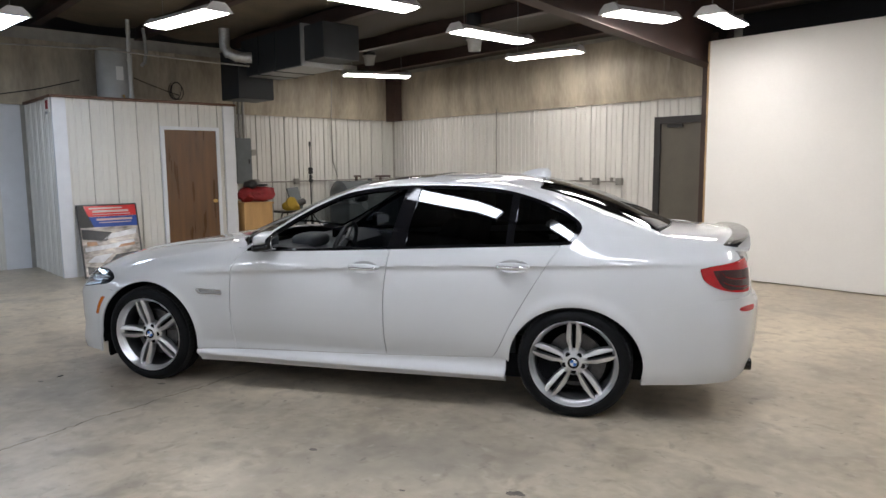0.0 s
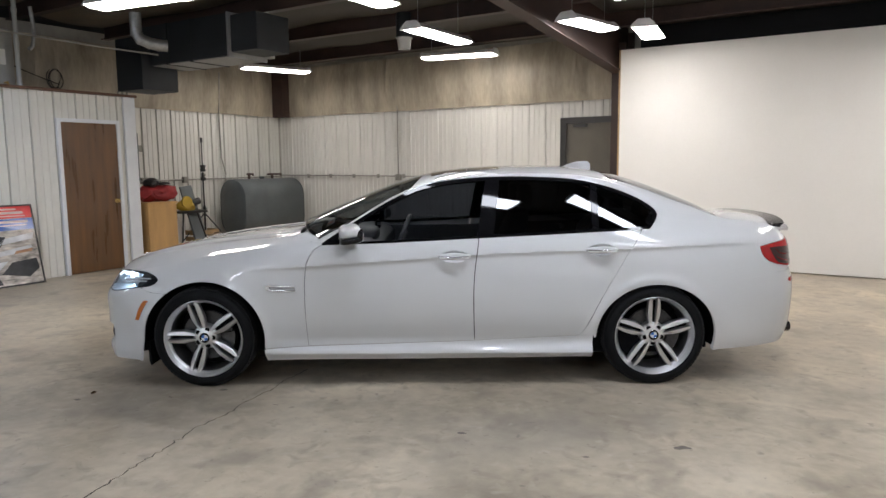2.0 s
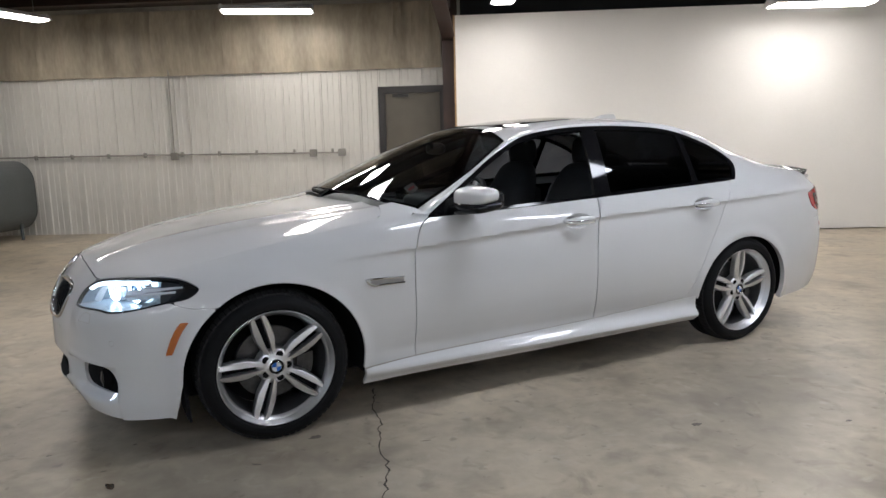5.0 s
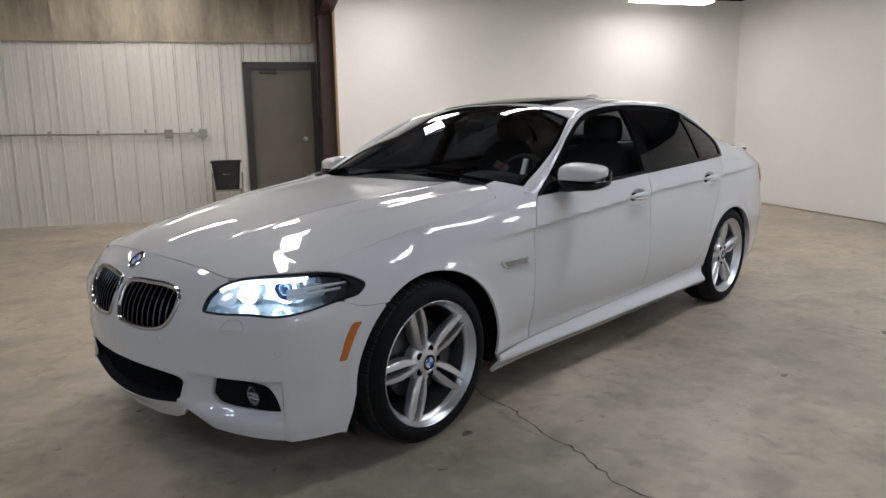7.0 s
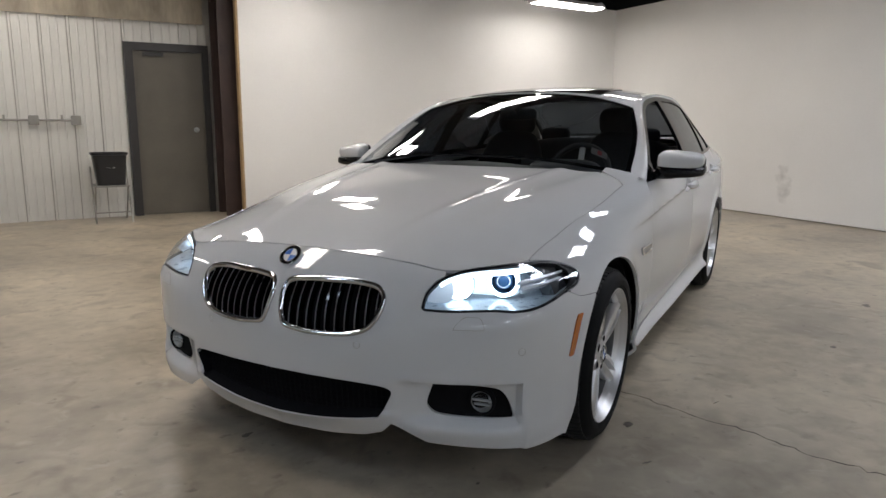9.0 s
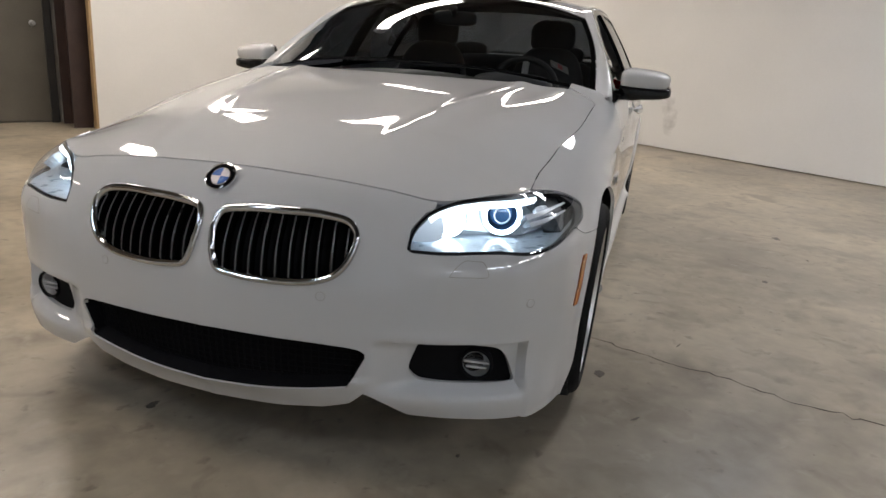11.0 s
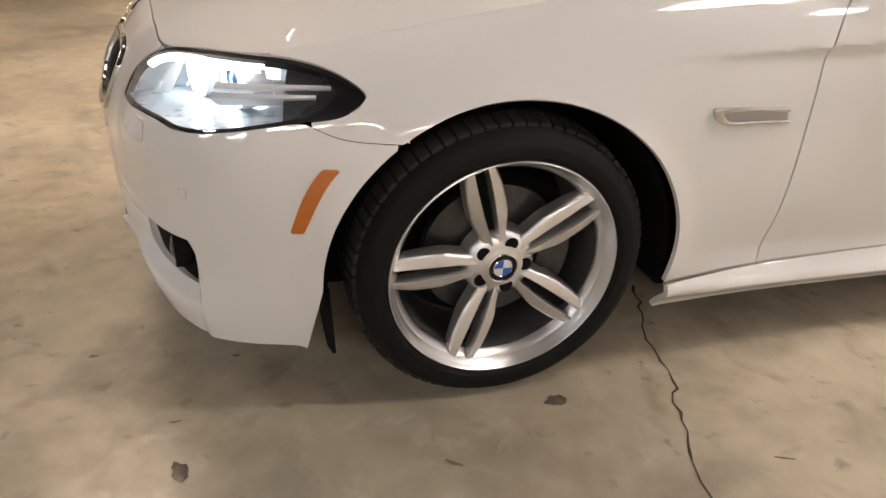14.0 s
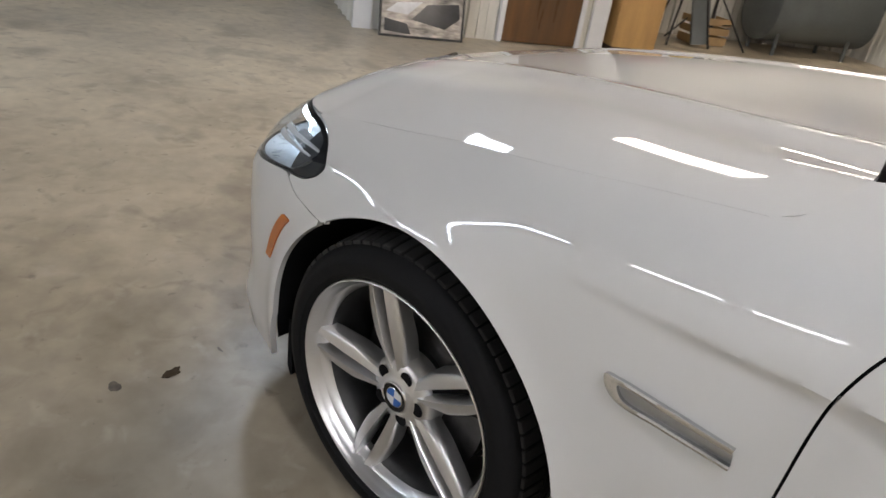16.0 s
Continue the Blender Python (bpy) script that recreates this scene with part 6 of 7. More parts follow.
roof_loop = runs(spline([(1.37, -0.636), (1.42, -0.4), (1.445, 0.0), (1.42, 0.4), (1.37, 0.636)], 50), spline([(1.38, 0.635), (1.5, 0.605), (1.7, 0.585), (2.3, 0.578), (2.72, 0.575)], 40), spline([(2.72, 0.575), (2.70, 0.3), (2.69, 0.0), (2.70, -0.3), (2.72, -0.575)], 40), spline([(2.72, -0.575), (2.3, -0.578), (1.7, -0.585), (1.5, -0.605), (1.38, -0.635)], 40))
part("roof", panel(top, roof_loop, step=0.03, gap=0.001, depth=0.008), M_PAINT, car, smooth=True)
part("sunroof", panel(top, np.array([(1.50, -0.42), (1.50, 0.42), (1.98, 0.42), (1.98, -0.42)]), step=0.03, push=0.004, depth=0.006), M_GLOSSBLACK, car, "dark glass sunroof", smooth=True)
back = runs(spline([(2.73, -0.57), (2.71, -0.3), (2.70, 0.0), (2.71, 0.3), (2.73, 0.57)], 40), spline([(2.75, 0.573), (3.0, 0.588), (3.2, 0.602), (3.40, 0.64)], 30), spline([(3.43, 0.60), (3.50, 0.3), (3.52, 0.0), (3.50, -0.3), (3.43, -0.60)], 40), spline([(3.40, -0.64), (3.2, -0.602), (3.0, -0.588), (2.75, -0.573)], 30))
part("rear_window", panel(top, back, step=0.03, gap=0.001, depth=0.0), M_GLASS_REAR, car, "dark tinted rear window", smooth=True)
part("rear_window_surround", panel(top, back, step=0.012, holes=(inset(dense(back, 0.012), 0.03),), depth=0.004, push=-0.003), M_GLOSSBLACK, car, "black ceramic band", smooth=True)
lid = runs(spline([(3.44, -0.62), (3.51, -0.3), (3.53, 0.0), (3.51, 0.3), (3.44, 0.62)], 40), spline([(3.46, 0.652), (3.62, 0.673), (3.80, 0.69), (3.93, 0.66)], 30), spline([(3.95, 0.60), (3.98, 0.3), (3.985, 0.0), (3.98, -0.3), (3.95, -0.60)], 40), spline([(3.93, -0.66), (3.80, -0.69), (3.62, -0.673), (3.46, -0.652)], 30))
trunk = part("boot_lid", panel(top, lid, step=0.02, gap=0.002, depth=0.02), M_PAINT, car, smooth=True)
# carbon lip spoiler on the boot lid
rows = []
for a in np.linspace(-1, 1, 41):
    y = 0.668 * a
    xt = 3.985 - 0.095 * abs(a) ** 2.5
    zl = float(top(np.array(xt - 0.06), np.array(y))[2])
    zt = 1.082 - 0.03 * abs(a) ** 3
    h = zt - zl
    rows.append([(xt - 0.11, y, zl + 0.003), (xt - 0.075, y, zl + 0.003 + 0.18 * h), (xt - 0.035, y, zl + 0.55 * h), (xt, y, zt), (xt + 0.003, y, zt - 0.006), (xt - 0.02, y, zl + 0.4 * h - 0.008), (xt - 0.022, y, zl - 0.03), (xt - 0.06, y, zl - 0.015), (xt - 0.11, y, zl + 0.003)])
rows = [[tuple(np.mean(rows[0][:-1], 0))] * 9] + rows + [[tuple(np.mean(rows[-1][:-1], 0))] * 9]
part("boot_spoiler", loft(rows), M_CARBON, trunk, "black carbon lip spoiler", smooth=True, angle=50)
part("boot_face", panel(tail_fn, np.array([(-0.62, 0.75), (0.62, 0.75), (0.655, 0.80), (0.662, 0.962), (0.72, 0.968), (0.72, 1.04), (-0.72, 1.04), (-0.72, 0.968), (-0.662, 0.962), (-0.655, 0.80)]), step=0.03, depth=0.02), M_PAINT, trunk, smooth=True)
# tail bumper
b_seam = spline([(3.19, 0.6478), (3.4, 0.6768), (3.66, 0.7188), (3.75, 0.7348)], 20)
b_arch = arch(a0=118, a1=197, **ARCH_R)
bs = ARC[-1] - s_x(b_seam[:, 0])
halfb = runs([(0, 0.76), (0.35, 0.76), (0.42, 0.757)], np.stack([bs, b_seam[:, 1]], -1)[::-1], np.stack([ARC[-1] - s_x(b_arch[:, 0]), b_arch[:, 1]], -1), spline([(ARC[-1] - s_x(3.37), 0.228), (1.0, 0.240), (0.8, 0.262), (0.64, 0.30), (0.5, 0.33), (0.0, 0.34)], 40))
rear_bumper = part("rear_bumper", panel(tail_fn, runs(halfb, flip2(halfb)), step=0.014, depth=0.03), M_PAINT, car, smooth=True, angle=44)
part("diffuser", panel(lambda s, z: tail_fn(s, z) - normal_at(tail_fn, s, z) * 0.09, np.array([(-0.60, 0.345), (0.60, 0.345), (0.60, 0.42), (-0.60, 0.42)]), step=0.03, depth=0.015), M_BLACK, rear_bumper, "black lower diffuser", smooth=True)
for y in (-0.60, 0.60):
    for d in (-0.045, 0.045):
        part("exhaust_tip", lathe(bmesh.new(), [(0.036, -0.12), (0.036, 0.0), (0.033, 0.004), (0.03, 0.0), (0.03, -0.1)], 20, pose(3.965, y + d, 0.330, 0, 90, 0)), M_GLOSSBLACK, rear_bumper, "black tailpipe", smooth=True)
# aerial fin
rows = []
for t in np.linspace(0, 1, 12):
    h = 0.062 * (1 - (1 - t) ** 2) * (1 if t < 0.93 else 0.7)
    w = 0.034 * math.sin(math.pi * min(0.98, 0.12 + 0.8 * t)) + 0.004
    x = 2.50 + 0.21 * t
    z0 = TOP_Z(np.array(x))
    rows.append([(x, -w, z0 - 0.004), (x, -w * 0.5, z0 + h * 0.55), (x, -0.006, z0 + h), (x, 0.006, z0 + h), (x, w * 0.5, z0 + h * 0.55), (x, w, z0 - 0.004)])
part("aerial_fin", loft(rows), M_PAINT, car, smooth=True, angle=50)

# ---- headlights ----


def strip(fn, low, high, push, depth, n=60):
    """A slim strip on the surface fn between a lower and an upper line, its edges turned in by depth."""
    lo, hi = spline(low, n), spline(high, n)
    rows = []
    for q, d in ((lo, depth), (lo, 0.0), ((lo + hi) / 2, -0.001), (hi, 0.0), (hi, depth)):
        rows.append(fn(q[:, 0], q[:, 1]) + normal_at(fn, q[:, 0], q[:, 1]) * (push - d))
    return loft(rows)


def ring_on(fn, outer, inner, push, depth):
    """A closed band on the surface fn between two outlines, with an inner wall of the given depth."""
    rows = []
    for q, d in ((outer, 0.006), (outer, 0.0), (inner, 0.0), (inner, depth)):
        r = fn(q[:, 0], q[:, 1]) + normal_at(fn, q[:, 0], q[:, 1]) * (push - d)
        rows.append(np.concatenate([r, r[:1]]))
    return loft(rows)


for sg in (1, -1):
    fl = (lambda q: np.asarray(q)) if sg > 0 else flip2
    H = fl(HL)
    g = nose

    inward = np.array([0.93, 0.37 * sg, 0.0])

    pan = lambda s, z, d=0.175: g(s, z) + inward * d
    head = part("headlight", panel(pan, inset(H, 0.004), step=0.012, depth=0.0), M_HOUSING, car, "lit headlight with glowing rings behind a clear lens", **SKIN)
    edge = inset(H, 0.004)
    wall_rows = [pan(edge[:, 0], edge[:, 1], d) for d in (0.008, 0.06, 0.12, 0.176)]
    part("pan_wall", loft([np.concatenate([r, r[:1]]) for r in wall_rows]), M_HOUSING, head, **SKIN)
    tip = HL[:, 0] > 0.975
    tip = np.roll(HL, -int(np.argmax(tip & ~np.roll(tip, 1))), axis=0)[: tip.sum()]
    part("outer_housing", panel(lambda a, b: pan(a, b, 0.05), fl(inset(tip, 0.0055)), step=0.008, depth=0.05), M_LAMPDARK, head, "dark housing behind the indicator bars", **SKIN)
    part("rim", ring_on(g, inset(H, 0.0012), inset(H, 0.0075), -0.001, 0.016), M_LAMP_RIM, head, "black lens rim", **SKIN)
    part("outer_mask", panel(g, fl(smooth_loop([(1.10, 0.757), (1.165, 0.735), (1.19, 0.713), (1.16, 0.69), (1.08, 0.674), (1.125, 0.70), (1.14, 0.72)], 50)), step=0.007, depth=0.01, push=-0.004), M_LAMP_RIM, head, "black tip", **SKIN)
    part("lens", panel(g, inset(H, 0.003), step=0.02, depth=0.0, push=0.0005), M_LENS, head, "clear lens", **SKIN)
    part("led_brow", strip(g, fl([(0.575, 0.712), (0.60, 0.727), (0.65, 0.7405), (0.72, 0.7475), (0.84, 0.752), (0.98, 0.753)][::sg]), fl([(0.57, 0.718), (0.597, 0.733), (0.645, 0.747), (0.72, 0.755), (0.84, 0.7585), (0.99, 0.7585)][::sg]), -0.007, 0.014), M_GUIDE, head, "glowing strip", smooth=True)
    for px, py, pz, r, low_beam in ((-0.531, -0.685, 0.704, 0.047, True), (-0.604, -0.556, 0.692, 0.043, False)):
        f = Vector((-0.93, 0.37 * -sg, 0.0))
        p = Vector((px, py * sg, pz))
        m = look(p, p - f)
        part("halo", lathe(bmesh.new(), [(r - 0.006, 0.0), (r, 0.008), (r + 0.006, 0.0), (r, -0.004)], 40, m, True), M_HALO, head, "glowing ring", smooth=True)
        part("bowl", lathe(bmesh.new(), [(0.020, -0.034), (r - 0.010, -0.012), (r - 0.0065, 0.0)], 32, m), M_BOWL if low_beam else M_REFLECT, head, smooth=True)
        part("shroud", lathe(bmesh.new(), [(r + 0.0065, 0.0), (r + 0.010, -0.006), (r + 0.010, -0.045)], 32, m), M_REFLECT, head, smooth=True)
        if low_beam:
            eye = part("projector", lathe(bmesh.new(), [(0.0, 0.004), (0.012, 0.002), (0.024, -0.005), (0.030, -0.012), (0.032, -0.026)], 32, m), M_EYE, head, "dark blue projector lens", smooth=True)
            part("eye_ring", lathe(bmesh.new(), [(0.019, -0.001), (0.0205, 0.001), (0.0225, -0.001), (0.0205, -0.003)], 32, m, True), M_EYE_RING, eye, "faint blue ring", smooth=True)
        else:
            part("projector", lathe(bmesh.new(), [(0.0, -0.016), (0.012, -0.018), (0.020, -0.024), (0.021, -0.034)], 28, m), M_BEAM, head, "bright high beam lens", smooth=True)
    low = fl(smooth_loop([(0.575, 0.662), (0.59, 0.70), (0.62, 0.722), (0.70, 0.733), (0.80, 0.737), (0.845, 0.71), (0.835, 0.657), (0.70, 0.655)], 60))
    # added emitting panel: bloom between the rings, not a source of its own
    part("light_guide", panel(lambda a, b: pan(a, b, 0.169), low, step=0.01, depth=0.0), M_POOL, head, "inner reflector panel, glow added for bloom", **SKIN)
    for k, (zz, s1) in enumerate(((0.703, 1.10), (0.719, 1.13))):
        lo_, hi_ = [(0.875, zz), (0.98, zz + 0.006), (s1, zz + 0.012)], [(0.875, zz + 0.011), (0.98, zz + 0.014), (s1, zz + 0.016)]
        part("turn_bar", strip(g, fl(lo_[::sg]), fl(hi_[::sg]), -0.014, 0.03), M_SILVER, head, "bright indicator bar", smooth=True, angle=30)
    part("indicator_reflector", panel(g, fl(smooth_loop([(0.945, 0.728), (0.96, 0.742), (1.03, 0.744), (1.065, 0.735), (1.05, 0.724), (0.99, 0.722)], 40)), step=0.008, push=-0.022, depth=0.012), M_REFLECT, head, "faceted silver reflector", **SKIN)
    part("inner_guide", panel(lambda a, b: pan(a, b, 0.075), fl(smooth_loop([(0.531, 0.646), (0.533, 0.67), (0.55, 0.70), (0.60, 0.72), (0.615, 0.69), (0.61, 0.655), (0.57, 0.645)], 50)), step=0.01, depth=0.0), M_SHELL_GLOW, head, "inner shell, faint glow added for light falling on it", **SKIN)
    # amber side marker, fender badge
    mk = fl(runs(spline([(1.049, 0.460), (1.073, 0.524), (1.094, 0.562), (1.111, 0.584)], 16), [(1.116, 0.5865), (1.141, 0.5860), (1.1455, 0.5825)], spline([(1.1455, 0.5825), (1.125, 0.557), (1.1055, 0.523), (1.0775, 0.462)], 16), [(1.073, 0.4565), (1.0535, 0.4560)]))
    part("side_marker", panel(g, mk, step=0.005, push=0.003, depth=0.006), M_AMBER, car, "amber side marker lens", **SKIN)
    fs = side if sg > 0 else mirrored(side)
    bd = part("fender_badge", panel(fs, np.array([(0.425, 0.681), (0.47, 0.683), (0.560, 0.681), (0.612, 0.678), (0.618, 0.665), (0.620, 0.649), (0.560, 0.648), (0.462, 0.649), (0.440, 0.660)]), step=0.005, push=0.0015, depth=0.004), M_SATIN, car, "chrome side gill", **SKIN)
    fsig = 1 if sg > 0 else -1
    rim_out = [(0.618, 0.6790), (0.52, 0.6825), (0.445, 0.6842), (0.424, 0.6815), (0.430, 0.6640), (0.452, 0.6490), (0.52, 0.6472), (0.620, 0.6462)]
    rim_in = [(0.616, 0.6715), (0.52, 0.6750), (0.460, 0.6768), (0.447, 0.6740), (0.450, 0.6660), (0.462, 0.6560), (0.52, 0.6542), (0.620, 0.6530)]
    part("gill_frame", strip(fs, rim_out[::fsig], rim_in[::fsig], 0.009, 0.008), M_FRAME, bd, "bright chrome loop", smooth=True, angle=30)
    # washer cover outline
    wc = dense(fl(smooth_loop([(0.628, 0.589), (0.676, 0.5885), (0.725, 0.592), (0.722, 0.606), (0.710, 0.624), (0.687, 0.6265), (0.664, 0.6265), (0.640, 0.607)], 70)), 0.004)
    part("washer_cover", panel(bumper_fn, inset(wc, 0.0012), step=0.008, push=0.0006, depth=0.0025), M_PAINT, car, **SKIN)
    part("cover_seam", ring_on(bumper_fn, inset(wc, -0.0002), inset(wc, 0.0014), 0.0008, 0.002), M_SEAM, car, "thin seam round the washer cover")

# ---- door mirrors and handles ----
doors = {ob.name: ob for ob in car.children}


def shell(bm, c, r, e, cut=None, n=24, m=20, wob=None):
    """A rounded box: superellipsoid with half sizes r and squareness e."""
    f = lambda v, p: math.copysign(abs(v) ** p, v)
    rows = []
    for i in range(m + 1):
        b = -math.pi / 2 + math.pi * i / m
        row = []
        for k in range(n):
            a = 2 * math.pi * k / n
            p = Vector((r[0] * f(math.cos(b), e) * f(math.cos(a), e), r[1] * f(math.cos(b), e) * f(math.sin(a), e), r[2] * f(math.sin(b), e)))
            if wob:
                p = wob(p)
            row.append(bm.verts.new(Vector(c) + p))
        rows.append(row)
    for a, b in zip(rows, rows[1:]):
        for k in range(n):
            bm.faces.new((a[k], a[(k + 1) % n], b[(k + 1) % n], b[k]))
    bm.faces.new(rows[0])
    bm.faces.new(rows[-1])
    return bm


for sg in (1, -1):
    name = "front_door" if sg > 0 else "front_door.001"
    door = doors[name]

    def bend(p, sg=sg):
        # rounded, swept-back cap that narrows outwards
        q = p.copy()
        o = -p.y * sg
        q.x += 0.030 * (o / 0.115)
        q.z *= 1 - 0.26 * (o / 0.115)
        q.z += 0.010 * (p.x / 0.07)
        return q

    c = (0.990, -0.972 * sg, 1.017)
    cap = part("mirror_cap", shell(bmesh.new(), (c[0], c[1], c[2] + 0.019), (0.066, 0.106, 0.043), 0.58, wob=bend), M_PAINT, door, "white mirror cap", smooth=True, angle=80)
    part("mirror_base", shell(bmesh.new(), (c[0] + 0.002, c[1] - 0.003 * sg, c[2] - 0.028), (0.072, 0.112, 0.031), 0.5, wob=bend), M_GLOSSBLACK, cap, "gloss black lower shell", smooth=True, angle=80)
    part("mirror_bezel", shell(bmesh.new(), (c[0] + 0.054, c[1], c[2] + 0.002), (0.024, 0.105, 0.054), 0.5, wob=bend), M_GLOSSBLACK, cap, "gloss black bezel", smooth=True, angle=80)
    part("mirror_glass", shell(bmesh.new(), (c[0] + 0.074, c[1] + 0.002 * sg, c[2] + 0.002), (0.006, 0.094, 0.044), 0.5, wob=bend), M_CHROME, cap, "mirror glass", smooth=True, angle=80)
    part("mirror_arm", shell(bmesh.new(), (c[0] - 0.035, -0.88 * sg, 0.966), (0.045, 0.085, 0.021), 0.6), M_GLOSSBLACK, door, "gloss black mirror arm", smooth=True)
    for (x0, x1, zc), nm in zip(GRIPS, (name, "rear_door" if sg > 0 else "rear_door.001")):
        fs = side if sg > 0 else mirrored(side)
        part("handle_cup", panel(lambda x, z: fs(x, z) - normal_at(fs, x, z) * (0.040 * np.clip(1 - ((x - (x0 + x1) / 2) / 0.088) ** 2 - ((z - zc + 0.004) / 0.036) ** 2, 0, 1) ** 0.7)[..., None], cup_loop(x0, x1, zc), step=0.006, push=0.0003, depth=0.002), M_PAINT, doors[nm], **SKIN)
        rows = []
        for t in np.linspace(0, 1, 25):
            x = x0 + (x1 - x0) * t
            p = fs(np.array(x), np.array(zc))
            out = 0.008 + 0.026 * math.sin(math.pi * t) ** 0.5
            hh = 0.007 + 0.0145 * math.sin(math.pi * t) ** 0.6
            th = 0.004 + 0.008 * math.sin(math.pi * t) ** 0.5
            o = -1.0 * sg
            rows.append([(x, p[1] + o * (out + th * math.cos(a)), zc + 0.004 * math.sin(math.pi * t) + hh * math.sin(a)) for a in np.linspace(0, 2 * math.pi, 13)])
        part("handle", loft(rows), M_PAINT, doors[nm], "body-coloured pull handle", smooth=True)
        rows = []
        for t in np.linspace(0.06, 0.94, 21):
            x = x0 + (x1 - x0) * t
            p = fs(np.array(x), np.array(zc))
            out = 0.0115 + 0.0365 * math.sin(math.pi * t) ** 0.5
            o = -1.0 * sg
            rows.append([(x, p[1] + o * (out - 0.0005), zc + 0.002), (x, p[1] + o * (out + 0.002), zc - 0.003), (x, p[1] + o * (out + 0.0005), zc - 0.015), (x, p[1] + o * (out - 0.008), zc - 0.021)])
        part("handle_strip", loft(rows), M_CHROME, doors[nm], "chrome strip", smooth=True)

# ---- underbody, arches, cabin ----
under = part("underbody", boxed(-0.62, 3.42, -0.60, 0.60, 0.17, 0.30), M_LINER, car)
for x0, x1, z1 in ((-0.48, 0.40, 0.74), (3.05, 3.80, 0.98)):
    part("bay", boxed(x0, x1, -0.48, 0.48, 0.3, z1), M_LINER, car)
part("cabin_floor", boxed(0.45, 3.05, -0.82, 0.82, 0.20, 0.34), M_LINER, car)
part("bulkhead", boxed(0.42, 0.56, -0.80, 0.80, 0.3, 0.86), M_LINER, car)
part("front_crash_panel", boxed(-0.66, -0.55, -0.42, 0.42, 0.2, 0.70), M_LINER, car)
for sg in (1, -1):
    y0, y1 = sorted((-0.80 * sg, -0.74 * sg))
    part("door_card", boxed(0.56, 2.60, y0, y1, 0.3, 0.93, 0.01), M_INTERIOR, car)
    for cx in AXLES:
        bm = bmesh.new()
        rows = []
        for y in (-0.885 * sg, -0.55 * sg):
            rows.append([(cx + 0.41 * math.cos(a), y, 0.33 + (0.385) * math.sin(a)) for a in np.linspace(-0.22, math.pi + 0.22, 40)])
        bm = loft(rows)
        v = [bm.verts.new((cx + 0.41 * math.cos(a), -0.55 * sg, 0.33 + 0.385 * math.sin(a))) for a in np.linspace(-0.22, math.pi + 0.22, 40)]
        bm.faces.new(v)
        part("wheel_arch", bm, M_LINER, car, smooth=True)
    # rubber flap ahead of the front wheel
    part("air_flap", prism(bmesh.new(), [(-0.388, 0.30), (-0.376, 0.30), (-0.366, 0.145), (-0.372, 0.140), (-0.385, 0.165)], *sorted((-0.865 * sg, -0.68 * sg)), Matrix(((1, 0, 0, 0), (0, 0, 1, 0), (0, 1, 0, 0), (0, 0, 0, 1)))), M_LINER, car, "black rubber air flap")
cab = part("dashboard", loft([[(x, y, z) for y in np.linspace(-0.76, 0.76, 21)] for x, z in ((0.60, 0.90), (0.72, 0.945), (0.95, 0.965), (1.08, 0.955), (1.14, 0.90), (1.15, 0.75), (1.06, 0.55))]), M_DASH, car, "dark dashboard", smooth=True)
part("binnacle", shell(bmesh.new(), (1.02, -0.37, 0.97), (0.10, 0.19, 0.055), 0.7), M_DASH, cab, smooth=True)
part("screen", boxed(1.06, 1.08, -0.10, 0.16, 0.96, 1.03, 0.006), M_GLOSSBLACK, cab)
wheel_m = pose(1.28, -0.37, 0.93, 0, -68, 0)
sw_ = part("steering_wheel", lathe(bmesh.new(), [(0.172 + 0.016 * math.cos(a), 0.016 * math.sin(a)) for a in np.linspace(0, 2 * math.pi, 12, endpoint=False)], 40, wheel_m, True), M_INTERIOR, car, "black leather steering wheel", smooth=True)
part("hub", lathe(bmesh.new(), [(0, 0.02), (0.05, 0.018), (0.07, 0.0), (0.06, -0.03)], 24, wheel_m), M_INTERIOR, sw_, smooth=True)
for a in (0, 180, 270):
    part("spoke", boxed(0.05, 0.17, -0.016, 0.016, -0.012, 0.006, 0.004, m=wheel_m @ pose(0, 0, 0, 0, 0, a + 90)), M_ALLOY if a == 270 else M_INTERIOR, sw_)
for y in (-0.37, 0.37):
    seat = part("front_seat", shell(bmesh.new(), (1.72, y, 0.50), (0.27, 0.25, 0.12), 0.5), M_INTERIOR, car, "black leather front seat", smooth=True)
    lean = lambda p: Vector((p.x + 0.32 * p.z, p.y * (1 - 0.22 * max(0, p.z) / 0.33), p.z))
    part("backrest", shell(bmesh.new(), (2.03, y, 0.82), (0.09, 0.25, 0.34), 0.55, wob=lean), M_INTERIOR, seat, smooth=True)
    part("headrest", shell(bmesh.new(), (2.17, y, 1.225), (0.055, 0.135, 0.095), 0.6), M_INTERIOR, seat, smooth=True)
    for d in (-0.05, 0.05):
        part("headrest_post", tube(bmesh.new(), [(2.14, y + d, 1.08), (2.17, y + d, 1.2)], 0.006, 8), M_CHROME, seat)
rear_seat = part("rear_bench", shell(bmesh.new(), (2.55, 0, 0.52), (0.25, 0.64, 0.14), 0.4), M_INTERIOR, car, smooth=True)
part("backrest", shell(bmesh.new(), (2.86, 0, 0.80), (0.09, 0.62, 0.30), 0.45, wob=lambda p: Vector((p.x + 0.35 * p.z, p.y, p.z))), M_INTERIOR, rear_seat, smooth=True)
for y in (-0.36, 0.36):
    part("headrest", shell(bmesh.new(), (3.0, y, 1.12), (0.045, 0.12, 0.06), 0.6), M_INTERIOR, rear_seat, smooth=True)
